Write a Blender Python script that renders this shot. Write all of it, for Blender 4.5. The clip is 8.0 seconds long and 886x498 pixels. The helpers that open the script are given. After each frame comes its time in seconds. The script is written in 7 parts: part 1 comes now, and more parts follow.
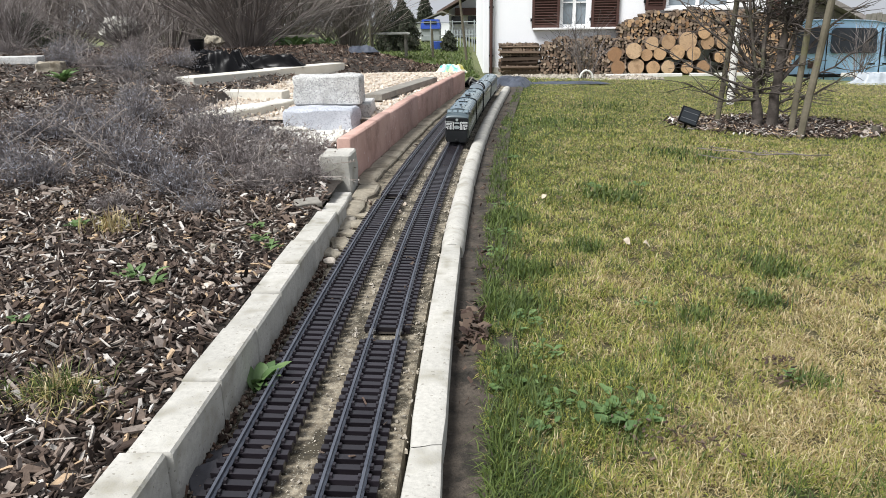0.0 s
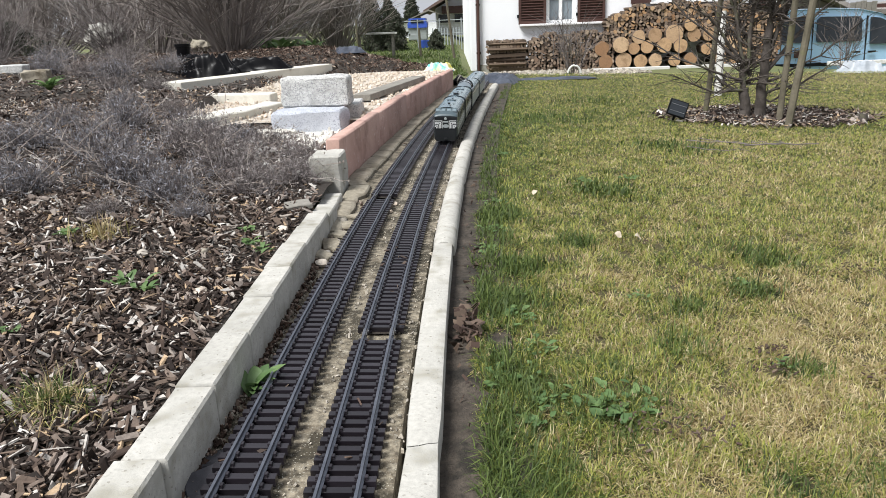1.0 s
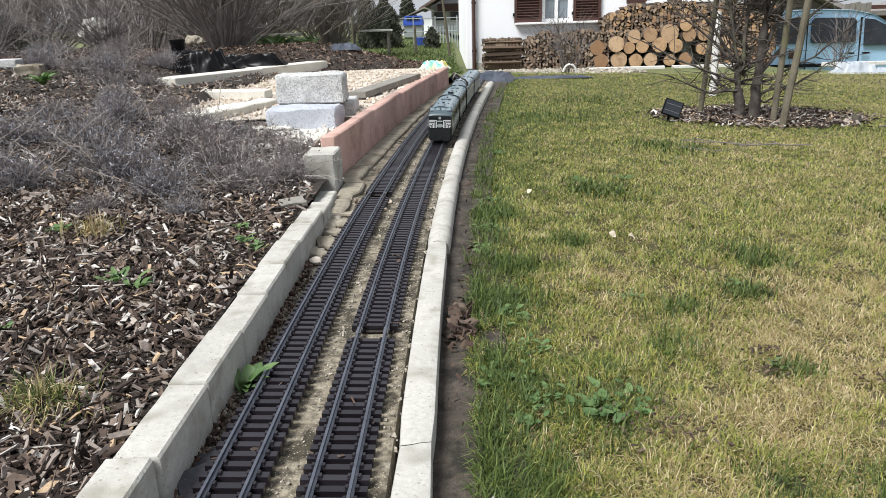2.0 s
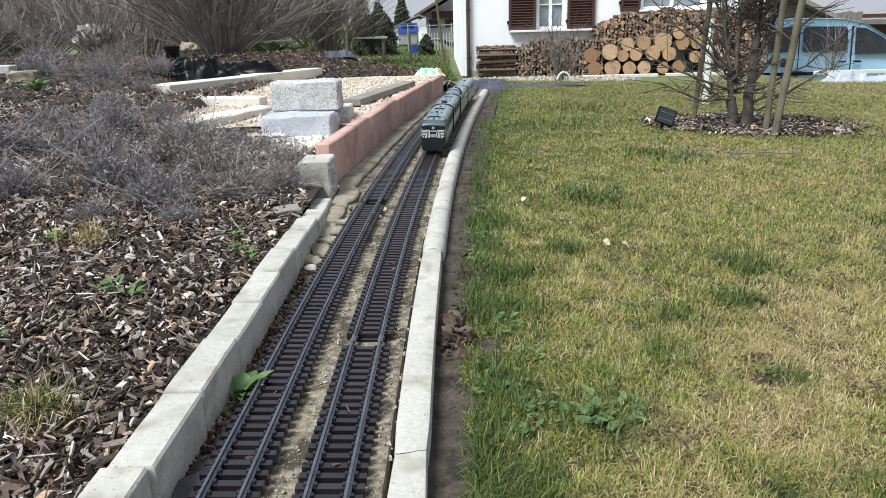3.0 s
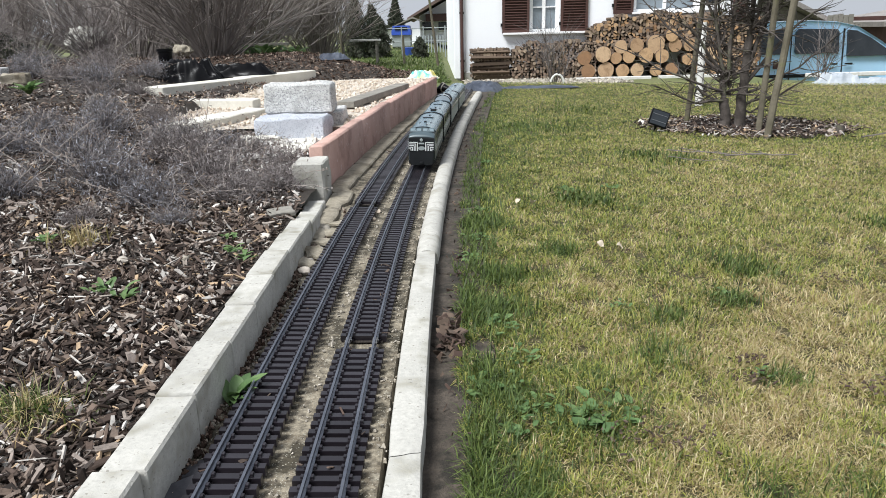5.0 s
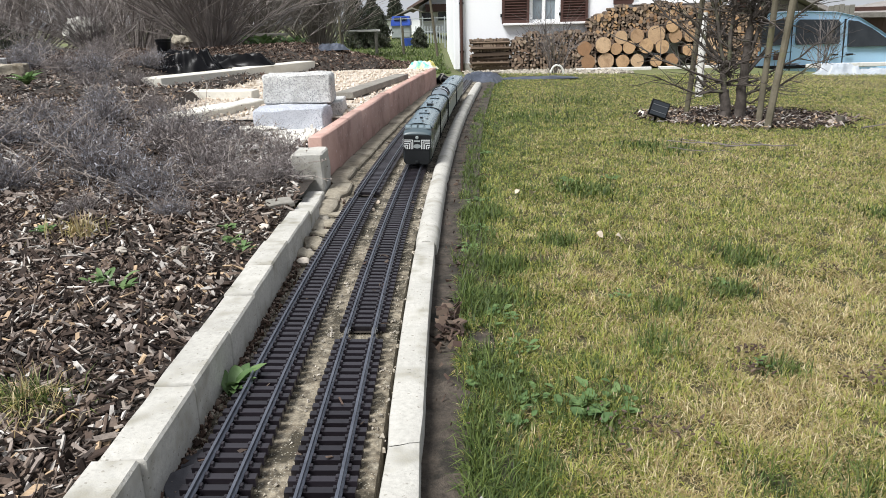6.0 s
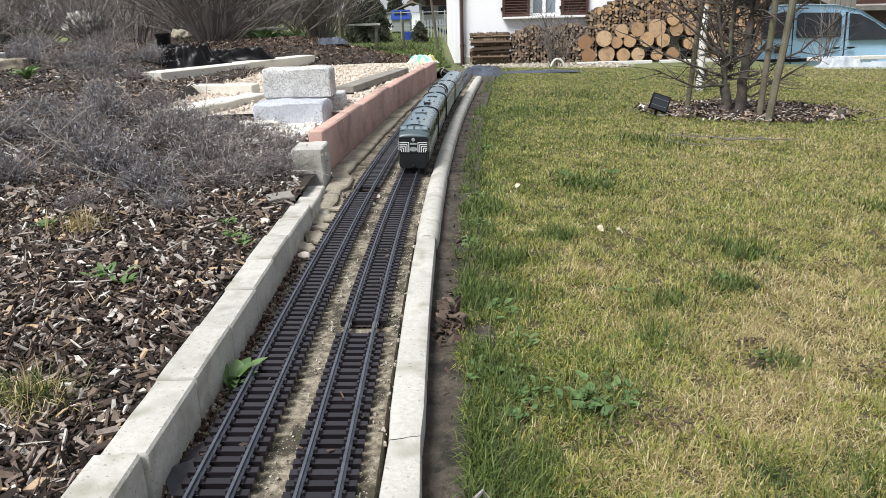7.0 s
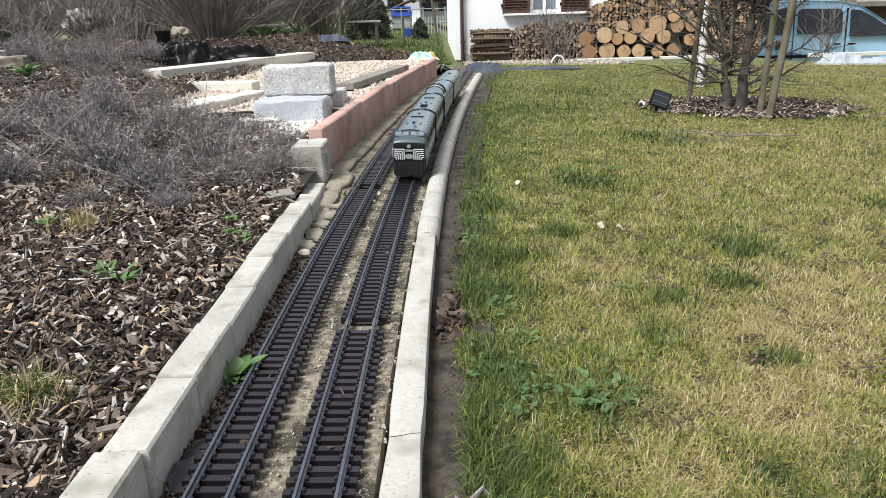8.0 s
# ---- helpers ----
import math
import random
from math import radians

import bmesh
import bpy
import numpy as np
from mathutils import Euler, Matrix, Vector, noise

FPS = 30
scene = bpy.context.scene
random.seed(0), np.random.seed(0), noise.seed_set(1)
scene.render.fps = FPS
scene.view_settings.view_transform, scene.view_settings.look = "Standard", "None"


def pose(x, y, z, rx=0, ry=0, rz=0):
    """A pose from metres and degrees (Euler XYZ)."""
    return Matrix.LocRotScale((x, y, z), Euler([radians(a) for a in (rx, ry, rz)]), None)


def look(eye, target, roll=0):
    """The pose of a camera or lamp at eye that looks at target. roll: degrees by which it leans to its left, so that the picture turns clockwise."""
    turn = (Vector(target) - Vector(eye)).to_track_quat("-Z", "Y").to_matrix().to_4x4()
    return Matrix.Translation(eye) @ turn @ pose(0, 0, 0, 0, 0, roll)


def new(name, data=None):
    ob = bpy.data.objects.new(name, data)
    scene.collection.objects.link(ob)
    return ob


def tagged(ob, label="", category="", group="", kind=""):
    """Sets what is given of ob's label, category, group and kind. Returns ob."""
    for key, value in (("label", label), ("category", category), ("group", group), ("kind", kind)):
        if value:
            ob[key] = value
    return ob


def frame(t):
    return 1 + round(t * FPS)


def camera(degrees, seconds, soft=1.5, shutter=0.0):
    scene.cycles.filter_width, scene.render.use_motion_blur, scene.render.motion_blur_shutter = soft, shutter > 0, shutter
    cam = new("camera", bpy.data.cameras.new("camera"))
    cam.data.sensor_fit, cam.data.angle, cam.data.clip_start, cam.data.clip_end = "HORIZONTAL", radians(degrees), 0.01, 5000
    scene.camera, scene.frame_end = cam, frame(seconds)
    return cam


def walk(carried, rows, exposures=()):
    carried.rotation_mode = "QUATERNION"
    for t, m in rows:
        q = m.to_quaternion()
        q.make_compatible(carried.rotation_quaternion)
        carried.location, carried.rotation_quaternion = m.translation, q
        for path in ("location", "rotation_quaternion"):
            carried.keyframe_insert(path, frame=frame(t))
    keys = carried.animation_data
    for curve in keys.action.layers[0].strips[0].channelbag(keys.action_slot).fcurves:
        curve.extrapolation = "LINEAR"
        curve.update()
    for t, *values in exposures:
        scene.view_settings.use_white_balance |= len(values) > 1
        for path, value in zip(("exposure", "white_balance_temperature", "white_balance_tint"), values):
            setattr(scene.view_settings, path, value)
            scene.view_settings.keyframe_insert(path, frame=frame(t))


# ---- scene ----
cam = camera(63.5, 8.0, soft=0.9)
PATH = [
    (0, (-0.003, -0.013, 0.535), (-0.067, 1.894, -0.064), -0.8),
    (0.5, (-0.002, -0.013, 0.534), (-0.058, 1.895, -0.065), -2.3),
    (1, (0.0, -0.012, 0.534), (-0.045, 1.894, -0.069), -2.2),
    (1.5, (0.0, -0.01, 0.534), (-0.038, 1.893, -0.08), -1.9),
    (3, (-0.001, -0.014, 0.539), (-0.014, 1.896, -0.053), -1.5),
    (3.5, (0.0, -0.013, 0.539), (-0.008, 1.898, -0.051), -1.5),
    (4, (0.001, -0.011, 0.538), (-0.001, 1.901, -0.047), -1.5),
    (4.5, (-0.001, -0.012, 0.538), (0.001, 1.901, -0.044), -1.5),
    (6, (0.0, -0.011, 0.535), (0.004, 1.894, -0.074), -1.5),
    (6.5, (0.002, -0.011, 0.535), (0.005, 1.89, -0.085), -1.5),
    (7, (0.0, -0.012, 0.535), (0.002, 1.888, -0.089), -1.6),
    (7.5, (0.0, -0.013, 0.534), (0.0, 1.886, -0.095), -1.7),
    (8, (0.001, -0.012, 0.535), (0.001, 1.886, -0.097), -1.7),
]
# the white balance drifts cooler in the middle of the shot
walk(cam, [(t, look(eye, target, roll)) for t, eye, target, roll in PATH], [(0, 0.60, 6430, 10), (1.5, 0.60, 6430, 10), (3, 0.58, 6200, 8.5), (4.5, 0.58, 6200, 8.5), (6, 0.61, 6420, 10), (8, 0.61, 6420, 10)])
# ---- light ----
SUN_UP, SUN_TURN = radians(56), radians(228)
world = bpy.data.worlds.new("overcast_sky")
scene.world = world
world.use_nodes = True
wn = world.node_tree.nodes
wl = world.node_tree.links
sky = wn.new("ShaderNodeTexSky")
sky.sky_type = "NISHITA"
sky.sun_disc = False
sky.sun_elevation, sky.sun_rotation = SUN_UP, SUN_TURN
sky.dust_density, sky.air_density, sky.ozone_density = 6.0, 1.0, 1.0
pale = wn.new("ShaderNodeMix")
pale.data_type = "RGBA"
pale.inputs["Factor"].default_value = 0.72
pale.inputs["B"].default_value = (10.6, 11.0, 11.8, 1)
wl.new(sky.outputs["Color"], pale.inputs["A"])
wl.new(pale.outputs["Result"], wn["Background"].inputs["Color"])
wn["Background"].inputs["Strength"].default_value = 0.048
sun = new("sun", bpy.data.lights.new("sun", "SUN"))
sun.data.energy, sun.data.angle, sun.data.color = 3.9, radians(24), (1.0, 0.99, 0.965)
sun.matrix_world = look((0, 0, 0), (-math.cos(SUN_UP) * math.sin(SUN_TURN), -math.cos(SUN_UP) * math.cos(SUN_TURN), -math.sin(SUN_UP)))


# ---- building tools ----
class Shape:
    """Vertices and faces gathered into one mesh."""

    def __init__(self):
        self.v, self.f, self.m, self.n = [], [], [], 0

    def add(self, verts, faces, slot=0):
        verts = np.asarray(verts, dtype=float).reshape(-1, 3)
        self.v.append(verts)
        self.f += [tuple(i + self.n for i in face) for face in faces]
        self.m += [slot] * len(faces)
        self.n += len(verts)
        return self

    def box(self, size, at=(0, 0, 0), turn=None, bevel=0.0, slot=0):
        """A box of that size about its centre, with bevelled edges."""
        a = np.array(size, dtype=float) / 2
        if bevel <= 0:
            v = np.array([(x, y, z) for x in (-1, 1) for y in (-1, 1) for z in (-1, 1)], dtype=float) * a
            f = [(0, 1, 3, 2), (4, 6, 7, 5), (0, 4, 5, 1), (2, 3, 7, 6), (0, 2, 6, 4), (1, 5, 7, 3)]
        else:
            bm = bmesh.new()
            bmesh.ops.create_cube(bm, size=1.0)
            for q in bm.verts:
                q.co = Vector((q.co.x * size[0], q.co.y * size[1], q.co.z * size[2]))
            bmesh.ops.bevel(bm, geom=bm.edges[:], offset=bevel, segments=2, profile=0.6, affect="EDGES")
            bm.verts.index_update()
            v = np.array([q.co[:] for q in bm.verts])
            f = [tuple(q.index for q in face.verts) for face in bm.faces]
            bm.free()
        if turn is not None:
            v = v @ np.array(turn.to_3x3()).T
        return self.add(v + np.array(at), f, slot)

    def tube(self, points, radii, sides=6, cap=True, slot=0):
        """A round tapered tube along points."""
        p = np.asarray(points, dtype=float)
        k = len(p)
        r = np.broadcast_to(np.asarray(radii, dtype=float), (k,))
        d = np.gradient(p, axis=0)
        d /= np.linalg.norm(d, axis=1)[:, None] + 1e-9
        ref = np.array((0.0, 0, 1)) if abs(d[0][2]) < 0.8 else np.array((1.0, 0, 0))
        u = np.cross(d, ref)
        u /= np.linalg.norm(u, axis=1)[:, None] + 1e-9
        w = np.cross(d, u)
        ang = np.arange(sides) * 2 * math.pi / sides
        ring = u[:, None, :] * np.cos(ang)[None, :, None] + w[:, None, :] * np.sin(ang)[None, :, None]
        v = (p[:, None, :] + ring * r[:, None, None]).reshape(-1, 3)
        f = [(i * sides + j, i * sides + (j + 1) % sides, (i + 1) * sides + (j + 1) % sides, (i + 1) * sides + j)
             for i in range(k - 1) for j in range(sides)]
        if cap:
            f += [tuple(range(sides))[::-1], tuple((k - 1) * sides + j for j in range(sides))]
        return self.add(v, f, slot)

    def loft(self, rings, cap=True, closed=True, slot=0):
        """A skin over rings of equal length."""
        k, s = len(rings), len(rings[0])
        v = np.asarray(rings, dtype=float).reshape(-1, 3)
        last = s if closed else s - 1
        f = [(i * s + j, i * s + (j + 1) % s, (i + 1) * s + (j + 1) % s, (i + 1) * s + j) for i in range(k - 1) for j in range(last)]
        if cap and closed:
            f += [tuple(range(s))[::-1], tuple((k - 1) * s + j for j in range(s))]
        return self.add(v, f, slot)

    def grid(self, xs, ys, height, slot=0):
        """A sheet over xs and ys whose height is height(x, y)."""
        v = [(x, y, height(x, y)) for y in ys for x in xs]
        n = len(xs)
        f = [(j * n + i, j * n + i + 1, (j + 1) * n + i + 1, (j + 1) * n + i) for j in range(len(ys) - 1) for i in range(n - 1)]
        return self.add(v, f, slot)

    def mesh(self, name, materials, smooth=False):
        me = bpy.data.meshes.new(name)
        me.from_pydata(np.concatenate(self.v).tolist(), [], self.f)
        for m in materials if isinstance(materials, (list, tuple)) else [materials]:
            me.materials.append(m)
        if any(self.m):
            me.polygons.foreach_set("material_index", self.m)
        me.polygons.foreach_set("use_smooth", [smooth] * len(self.f))
        me.update()
        if smooth:
            me.set_sharp_from_angle(angle=radians(40))
        return me


def thing(name, at, label, category, group="", kind="", turn=0.0):
    """An Empty at a thing's base, the parent of its parts."""
    ob = new(name)
    ob.empty_display_size = 0.05
    ob.matrix_basis = pose(*at, 0, 0, turn)
    return tagged(ob, label, category, group, kind)


def part(name, shape, material, parent, label="", smooth=False, at=None):
    """One mesh under a thing or under a part."""
    me = shape.mesh(name, material, smooth) if isinstance(shape, Shape) else shape
    ob = new(name, me)
    ob.parent = parent
    if at is not None:
        ob.matrix_basis = at
    return tagged(ob, label)


def single(name, shape, material, label, category, group="", kind="", smooth=False, at=(0, 0, 0)):
    """A thing of one mesh."""
    ob = new(name, shape.mesh(name, material, smooth) if isinstance(shape, Shape) else shape)
    ob.location = at
    return tagged(ob, label, category, group, kind)


def many_boxes(centres, sizes, turns):
    """Many small slabs in one go: centres, sizes and Euler turns, each n by 3."""
    n = len(centres)
    corner = np.array([(x, y, z) for x in (-1, 1) for y in (-1, 1) for z in (-1, 1)], dtype=float) / 2
    v = corner[None] * sizes[:, None, :]
    jitter = np.random.uniform(0.55, 1.15, (n, 8, 3))
    v = v * jitter
    ends = np.random.uniform(0.25, 1.1, (n, 2))
    v[:, :4, 1] *= ends[:, :1]
    v[:, 4:, 1] *= ends[:, 1:]
    for axis in range(3):
        c, s = np.cos(turns[:, axis])[:, None], np.sin(turns[:, axis])[:, None]
        a, b = (axis + 1) % 3, (axis + 2) % 3
        va, vb = v[:, :, a].copy(), v[:, :, b].copy()
        v[:, :, a], v[:, :, b] = c * va - s * vb, s * va + c * vb
    v = (v + centres[:, None, :]).reshape(-1, 3)
    f = np.array([(0, 1, 3, 2), (4, 6, 7, 5), (0, 4, 5, 1), (2, 3, 7, 6), (0, 2, 6, 4), (1, 5, 7, 3)])
    faces = (f[None] + (np.arange(n) * 8)[:, None, None]).reshape(-1, 4)
    return v, faces


def quick_mesh(name, verts, faces, material, smooth=False):
    """A mesh from arrays, all faces with the same number of corners."""
    me = bpy.data.meshes.new(name)
    n, k = faces.shape
    me.vertices.add(len(verts))
    me.vertices.foreach_set("co", verts.astype(np.float32).ravel())
    me.loops.add(n * k)
    me.loops.foreach_set("vertex_index", faces.astype(np.int32).ravel())
    me.polygons.add(n)
    me.polygons.foreach_set("loop_start", np.arange(0, n * k, k, dtype=np.int32))
    me.materials.append(material)
    me.polygons.foreach_set("use_smooth", np.full(n, smooth))
    me.update(calc_edges=True)
    return me


# ---- materials ----
def ramp(nt, stops, source, hard=False):
    node = nt.nodes.new("ShaderNodeValToRGB")
    el = node.color_ramp.elements
    node.color_ramp.interpolation = "CONSTANT" if hard else "LINEAR"
    while len(el) < len(stops):
        el.new(0.5)
    for e, (p, c) in zip(el, stops):
        e.position, e.color = p, (*c, 1)
    nt.links.new(source, node.inputs["Fac"])
    return node.outputs["Color"]


def material(name, colours, rough=0.75, metal=0.0, scale=6.0, fine=90.0, grain=0.25, bump=0.25, depth=0.002, vary="noise", spread=(0.3, 0.7),
             stain=None, stain_scale=3.0, stain_at=(0.55, 0.7), speck=None, speck_scale=400.0, speck_at=0.62, clear=0.0, through_light=0.0, bands=None, spec=0.5, hard=False):
    """A surface. colours: two or more, mixed by a broad noise, by island or by object; fine grain and relief above that."""
    m = bpy.data.materials.new(name)
    m.use_nodes = True
    nt = m.node_tree
    link = nt.links.new
    bsdf = nt.nodes["Principled BSDF"]
    co = nt.nodes.new("ShaderNodeTexCoord")
    info = nt.nodes.new("ShaderNodeObjectInfo")
    shift = nt.nodes.new("ShaderNodeVectorMath")
    shift.operation = "MULTIPLY_ADD"
    shift.inputs[1].default_value = (1, 1, 1)
    link(co.outputs["Object"], shift.inputs[0])
    push = nt.nodes.new("ShaderNodeVectorMath")
    push.operation = "SCALE"
    push.inputs[0].default_value = (31.0, 17.0, 23.0)
    link(info.outputs["Random"], push.inputs["Scale"])
    link(push.outputs["Vector"], shift.inputs[2])
    place = shift.outputs["Vector"]

    def noise_at(s, detail=5.0, roughness=0.6):
        node = nt.nodes.new("ShaderNodeTexNoise")
        node.inputs["Scale"].default_value, node.inputs["Detail"].default_value, node.inputs["Roughness"].default_value = s, detail, roughness
        link(place, node.inputs["Vector"])
        return node.outputs["Fac"]

    if vary == "island":
        geo = nt.nodes.new("ShaderNodeNewGeometry")
        pick = geo.outputs["Random Per Island"]
        spread = (0.0, 1.0)
    elif vary == "object":
        pick = info.outputs["Random"]
        spread = (0.0, 1.0)
    else:
        pick = noise_at(scale)
    k = max(1, len(colours) - 1)
    col = ramp(nt, [(spread[0] + (spread[1] - spread[0]) * i / (k + hard), c) for i, c in enumerate(colours)], pick, hard)

    def mix(a, b, fac, kind="MIX"):
        node = nt.nodes.new("ShaderNodeMix")
        node.data_type, node.blend_type = "RGBA", kind
        if isinstance(fac, float):
            node.inputs["Factor"].default_value = fac
        else:
            link(fac, node.inputs["Factor"])
        for socket, value in ((node.inputs["A"], a), (node.inputs["B"], b)):
            if isinstance(value, tuple):
                socket.default_value = (*value, 1)
            else:
                link(value, socket)
        return node.outputs["Result"]

    if stain:
        col = mix(col, stain, ramp(nt, [(stain_at[0], (0, 0, 0)), (stain_at[1], (1, 1, 1))], noise_at(stain_scale, 8.0, 0.65)))
    if speck:
        vo = nt.nodes.new("ShaderNodeTexVoronoi")
        vo.inputs["Scale"].default_value = speck_scale
        link(place, vo.inputs["Vector"])
        sep = nt.nodes.new("ShaderNodeSeparateColor")
        link(vo.outputs["Color"], sep.inputs["Color"])
        col = mix(col, speck, ramp(nt, [(speck_at, (0, 0, 0)), (speck_at + 0.04, (1, 1, 1))], sep.outputs["Red"]))
    if bands:
        wave = nt.nodes.new("ShaderNodeTexWave")
        wave.inputs["Scale"].default_value, wave.inputs["Distortion"].default_value = bands[0], bands[1]
        wave.bands_direction = bands[2]
        link(place, wave.inputs["Vector"])
        col = mix(col, bands[3], mix((0.0, 0.0, 0.0), wave.outputs["Color"], bands[4]))
    g = noise_at(fine, 4.0, 0.7)
    lo, hi = max(0.0, 1 - grain), 1 + grain
    col = mix(col, ramp(nt, [(0.25, (lo,) * 3), (0.75, (min(hi, 1.0),) * 3)], g), 1.0, "MULTIPLY")
    link(col, bsdf.inputs["Base Color"])
    bsdf.inputs["Roughness"].default_value, bsdf.inputs["Metallic"].default_value = rough, metal
    bsdf.inputs["Specular IOR Level"].default_value = spec
    if clear:
        bsdf.inputs["Coat Weight"].default_value, bsdf.inputs["Coat Roughness"].default_value = clear, 0.08
    if bump:
        node = nt.nodes.new("ShaderNodeBump")
        node.inputs["Strength"].default_value, node.inputs["Distance"].default_value = bump, depth
        link(g, node.inputs["Height"])
        link(node.outputs["Normal"], bsdf.inputs["Normal"])
    if through_light:
        tl = nt.nodes.new("ShaderNodeBsdfTranslucent")
        link(col, tl.inputs["Color"])
        add = nt.nodes.new("ShaderNodeMixShader")
        add.inputs["Fac"].default_value = through_light
        link(bsdf.outputs["BSDF"], add.inputs[1])
        link(tl.outputs["BSDF"], add.inputs[2])
        link(add.outputs["Shader"], nt.nodes["Material Output"].inputs["Surface"])
    return m


CONCRETE = material("pale_concrete", [(0.41, 0.40, 0.365), (0.54, 0.525, 0.48)], 0.85, scale=7, fine=120, grain=0.30, bump=0.7, depth=0.002,
                    stain=(0.24, 0.225, 0.17), stain_scale=15, stain_at=(0.50, 0.72), speck=(0.27, 0.255, 0.22), speck_scale=340, speck_at=0.965)
SLAB = material("mossy_aggregate_concrete", [(0.09, 0.073, 0.052), (0.38, 0.33, 0.245), (0.16, 0.13, 0.09), (0.45, 0.405, 0.315)], 0.9, scale=26, fine=110, grain=0.8, bump=0.8, depth=0.003,
                stain=(0.07, 0.058, 0.036), stain_scale=14, stain_at=(0.49, 0.57), speck=(0.48, 0.45, 0.37), speck_scale=650, speck_at=0.93)
PINK = material("pink_concrete", [(0.42, 0.255, 0.21), (0.54, 0.36, 0.305)], 0.85, scale=5, fine=140, grain=0.15, bump=0.4, depth=0.0012,
                stain=(0.25, 0.135, 0.115), stain_scale=9, stain_at=(0.5, 0.72), speck=(0.62, 0.50, 0.46), speck_scale=150, speck_at=0.97)
GRANITE = material("split_granite", [(0.64, 0.64, 0.62), (0.84, 0.84, 0.82)], 0.7, scale=16, fine=110, grain=0.45, bump=1.0, depth=0.007,
                   stain=(0.50, 0.49, 0.47), stain_scale=14, stain_at=(0.5, 0.7), speck=(0.34, 0.34, 0.35), speck_scale=360, speck_at=0.80)
BLUE_GRANITE = material("bluish_granite", [(0.54, 0.57, 0.64), (0.68, 0.71, 0.78)], 0.7, scale=20, fine=300, grain=0.25, bump=1.0, depth=0.007,
                        stain=(0.72, 0.75, 0.82), stain_scale=12, stain_at=(0.48, 0.66), speck=(0.38, 0.41, 0.49), speck_scale=360, speck_at=0.80)
SANDSTONE = material("cream_sandstone", [(0.60, 0.575, 0.50), (0.74, 0.72, 0.65)], 0.85, scale=5, fine=90, grain=0.15, bump=0.5, stain=(0.42, 0.38, 0.29), stain_scale=5)
GRAVEL_BED = material("tan_gravel", [(0.50, 0.42, 0.34), (0.64, 0.56, 0.47)], 0.9, scale=40, fine=200, grain=0.4, bump=1.0, depth=0.006, speck=(0.7, 0.65, 0.58), speck_scale=70, speck_at=0.6)
SOIL = material("damp_soil", [(0.028, 0.021, 0.016), (0.055, 0.043, 0.034)], 0.95, scale=10, fine=120, grain=0.4, bump=1.0, depth=0.008)
CLAY = material("trodden_earth", [(0.036, 0.028, 0.021), (0.12, 0.097, 0.075)], 0.95, scale=22, fine=110, grain=0.6, bump=1.0, depth=0.006, stain=(0.03, 0.025, 0.018), stain_scale=12, stain_at=(0.50, 0.60))
CHIPS = material("bark_mulch", [(0.020, 0.013, 0.010), (0.20, 0.15, 0.12), (0.06, 0.042, 0.033), (0.25, 0.195, 0.16), (0.09, 0.062, 0.048), (0.026, 0.018, 0.015), (0.40, 0.345, 0.30), (0.065, 0.045, 0.036), (0.19, 0.14, 0.11), (0.034, 0.024, 0.019), (0.56, 0.52, 0.475), (0.11, 0.078, 0.062),
                                 (0.31, 0.26, 0.225), (0.05, 0.036, 0.03), (0.55, 0.40, 0.26), (0.16, 0.118, 0.092), (0.022, 0.016, 0.013), (0.70, 0.66, 0.61), (0.12, 0.088, 0.072), (0.30, 0.25, 0.22)],
                 0.85, vary="island", fine=150, grain=0.5, bump=0.6, spec=0.25, hard=True)
PEBBLES = material("river_pebbles", [(0.30, 0.27, 0.22), (0.46, 0.41, 0.33), (0.22, 0.20, 0.17), (0.55, 0.50, 0.43)], 0.7, vary="island", fine=160, grain=0.2)
CREAM_PEBBLES = material("cream_pebbles", [(0.58, 0.50, 0.40), (0.70, 0.62, 0.52), (0.50, 0.40, 0.31), (0.75, 0.70, 0.62)], 0.75, vary="island", fine=160, grain=0.2)
MOUND = material("fresh_bark_mulch", [(0.03, 0.018, 0.013), (0.13, 0.082, 0.06), (0.055, 0.034, 0.025), (0.22, 0.16, 0.125), (0.085, 0.053, 0.038), (0.035, 0.022, 0.016), (0.38, 0.31, 0.255), (0.16, 0.11, 0.082), (0.06, 0.038, 0.028), (0.28, 0.21, 0.165)], 0.85, vary="island", fine=120, grain=0.4, bump=0.5, spec=0.25, hard=True)
WHITE_CHIP = material("white_stone_chip", [(0.62, 0.60, 0.56), (0.78, 0.77, 0.74), (0.50, 0.48, 0.44)], 0.85, vary="island", fine=120, grain=0.2)
CAB_GLASS = material("hazy_cab_glass", [(0.13, 0.175, 0.20), (0.18, 0.225, 0.25)], 0.22, scale=60, fine=90, grain=0.1, bump=0.0)
SLEEPER = material("brown_black_plastic", [(0.011, 0.009, 0.012), (0.024, 0.020, 0.026)], 0.34, vary="object", fine=220, grain=0.3, bump=0.2, depth=0.0004, spec=0.6)
RAIL = material("weathered_rail_metal", [(0.14, 0.152, 0.185), (0.24, 0.255, 0.295)], 0.4, 0.8, scale=30, fine=150, grain=0.2, bump=0.1)
TURF = material("lawn_thatch", [(0.045, 0.045, 0.016), (0.10, 0.085, 0.035), (0.03, 0.038, 0.012)], 0.95, scale=3.2, fine=120, grain=0.5, bump=1.0, depth=0.01, stain=(0.16, 0.125, 0.06), stain_scale=2.2, stain_at=(0.55, 0.72))
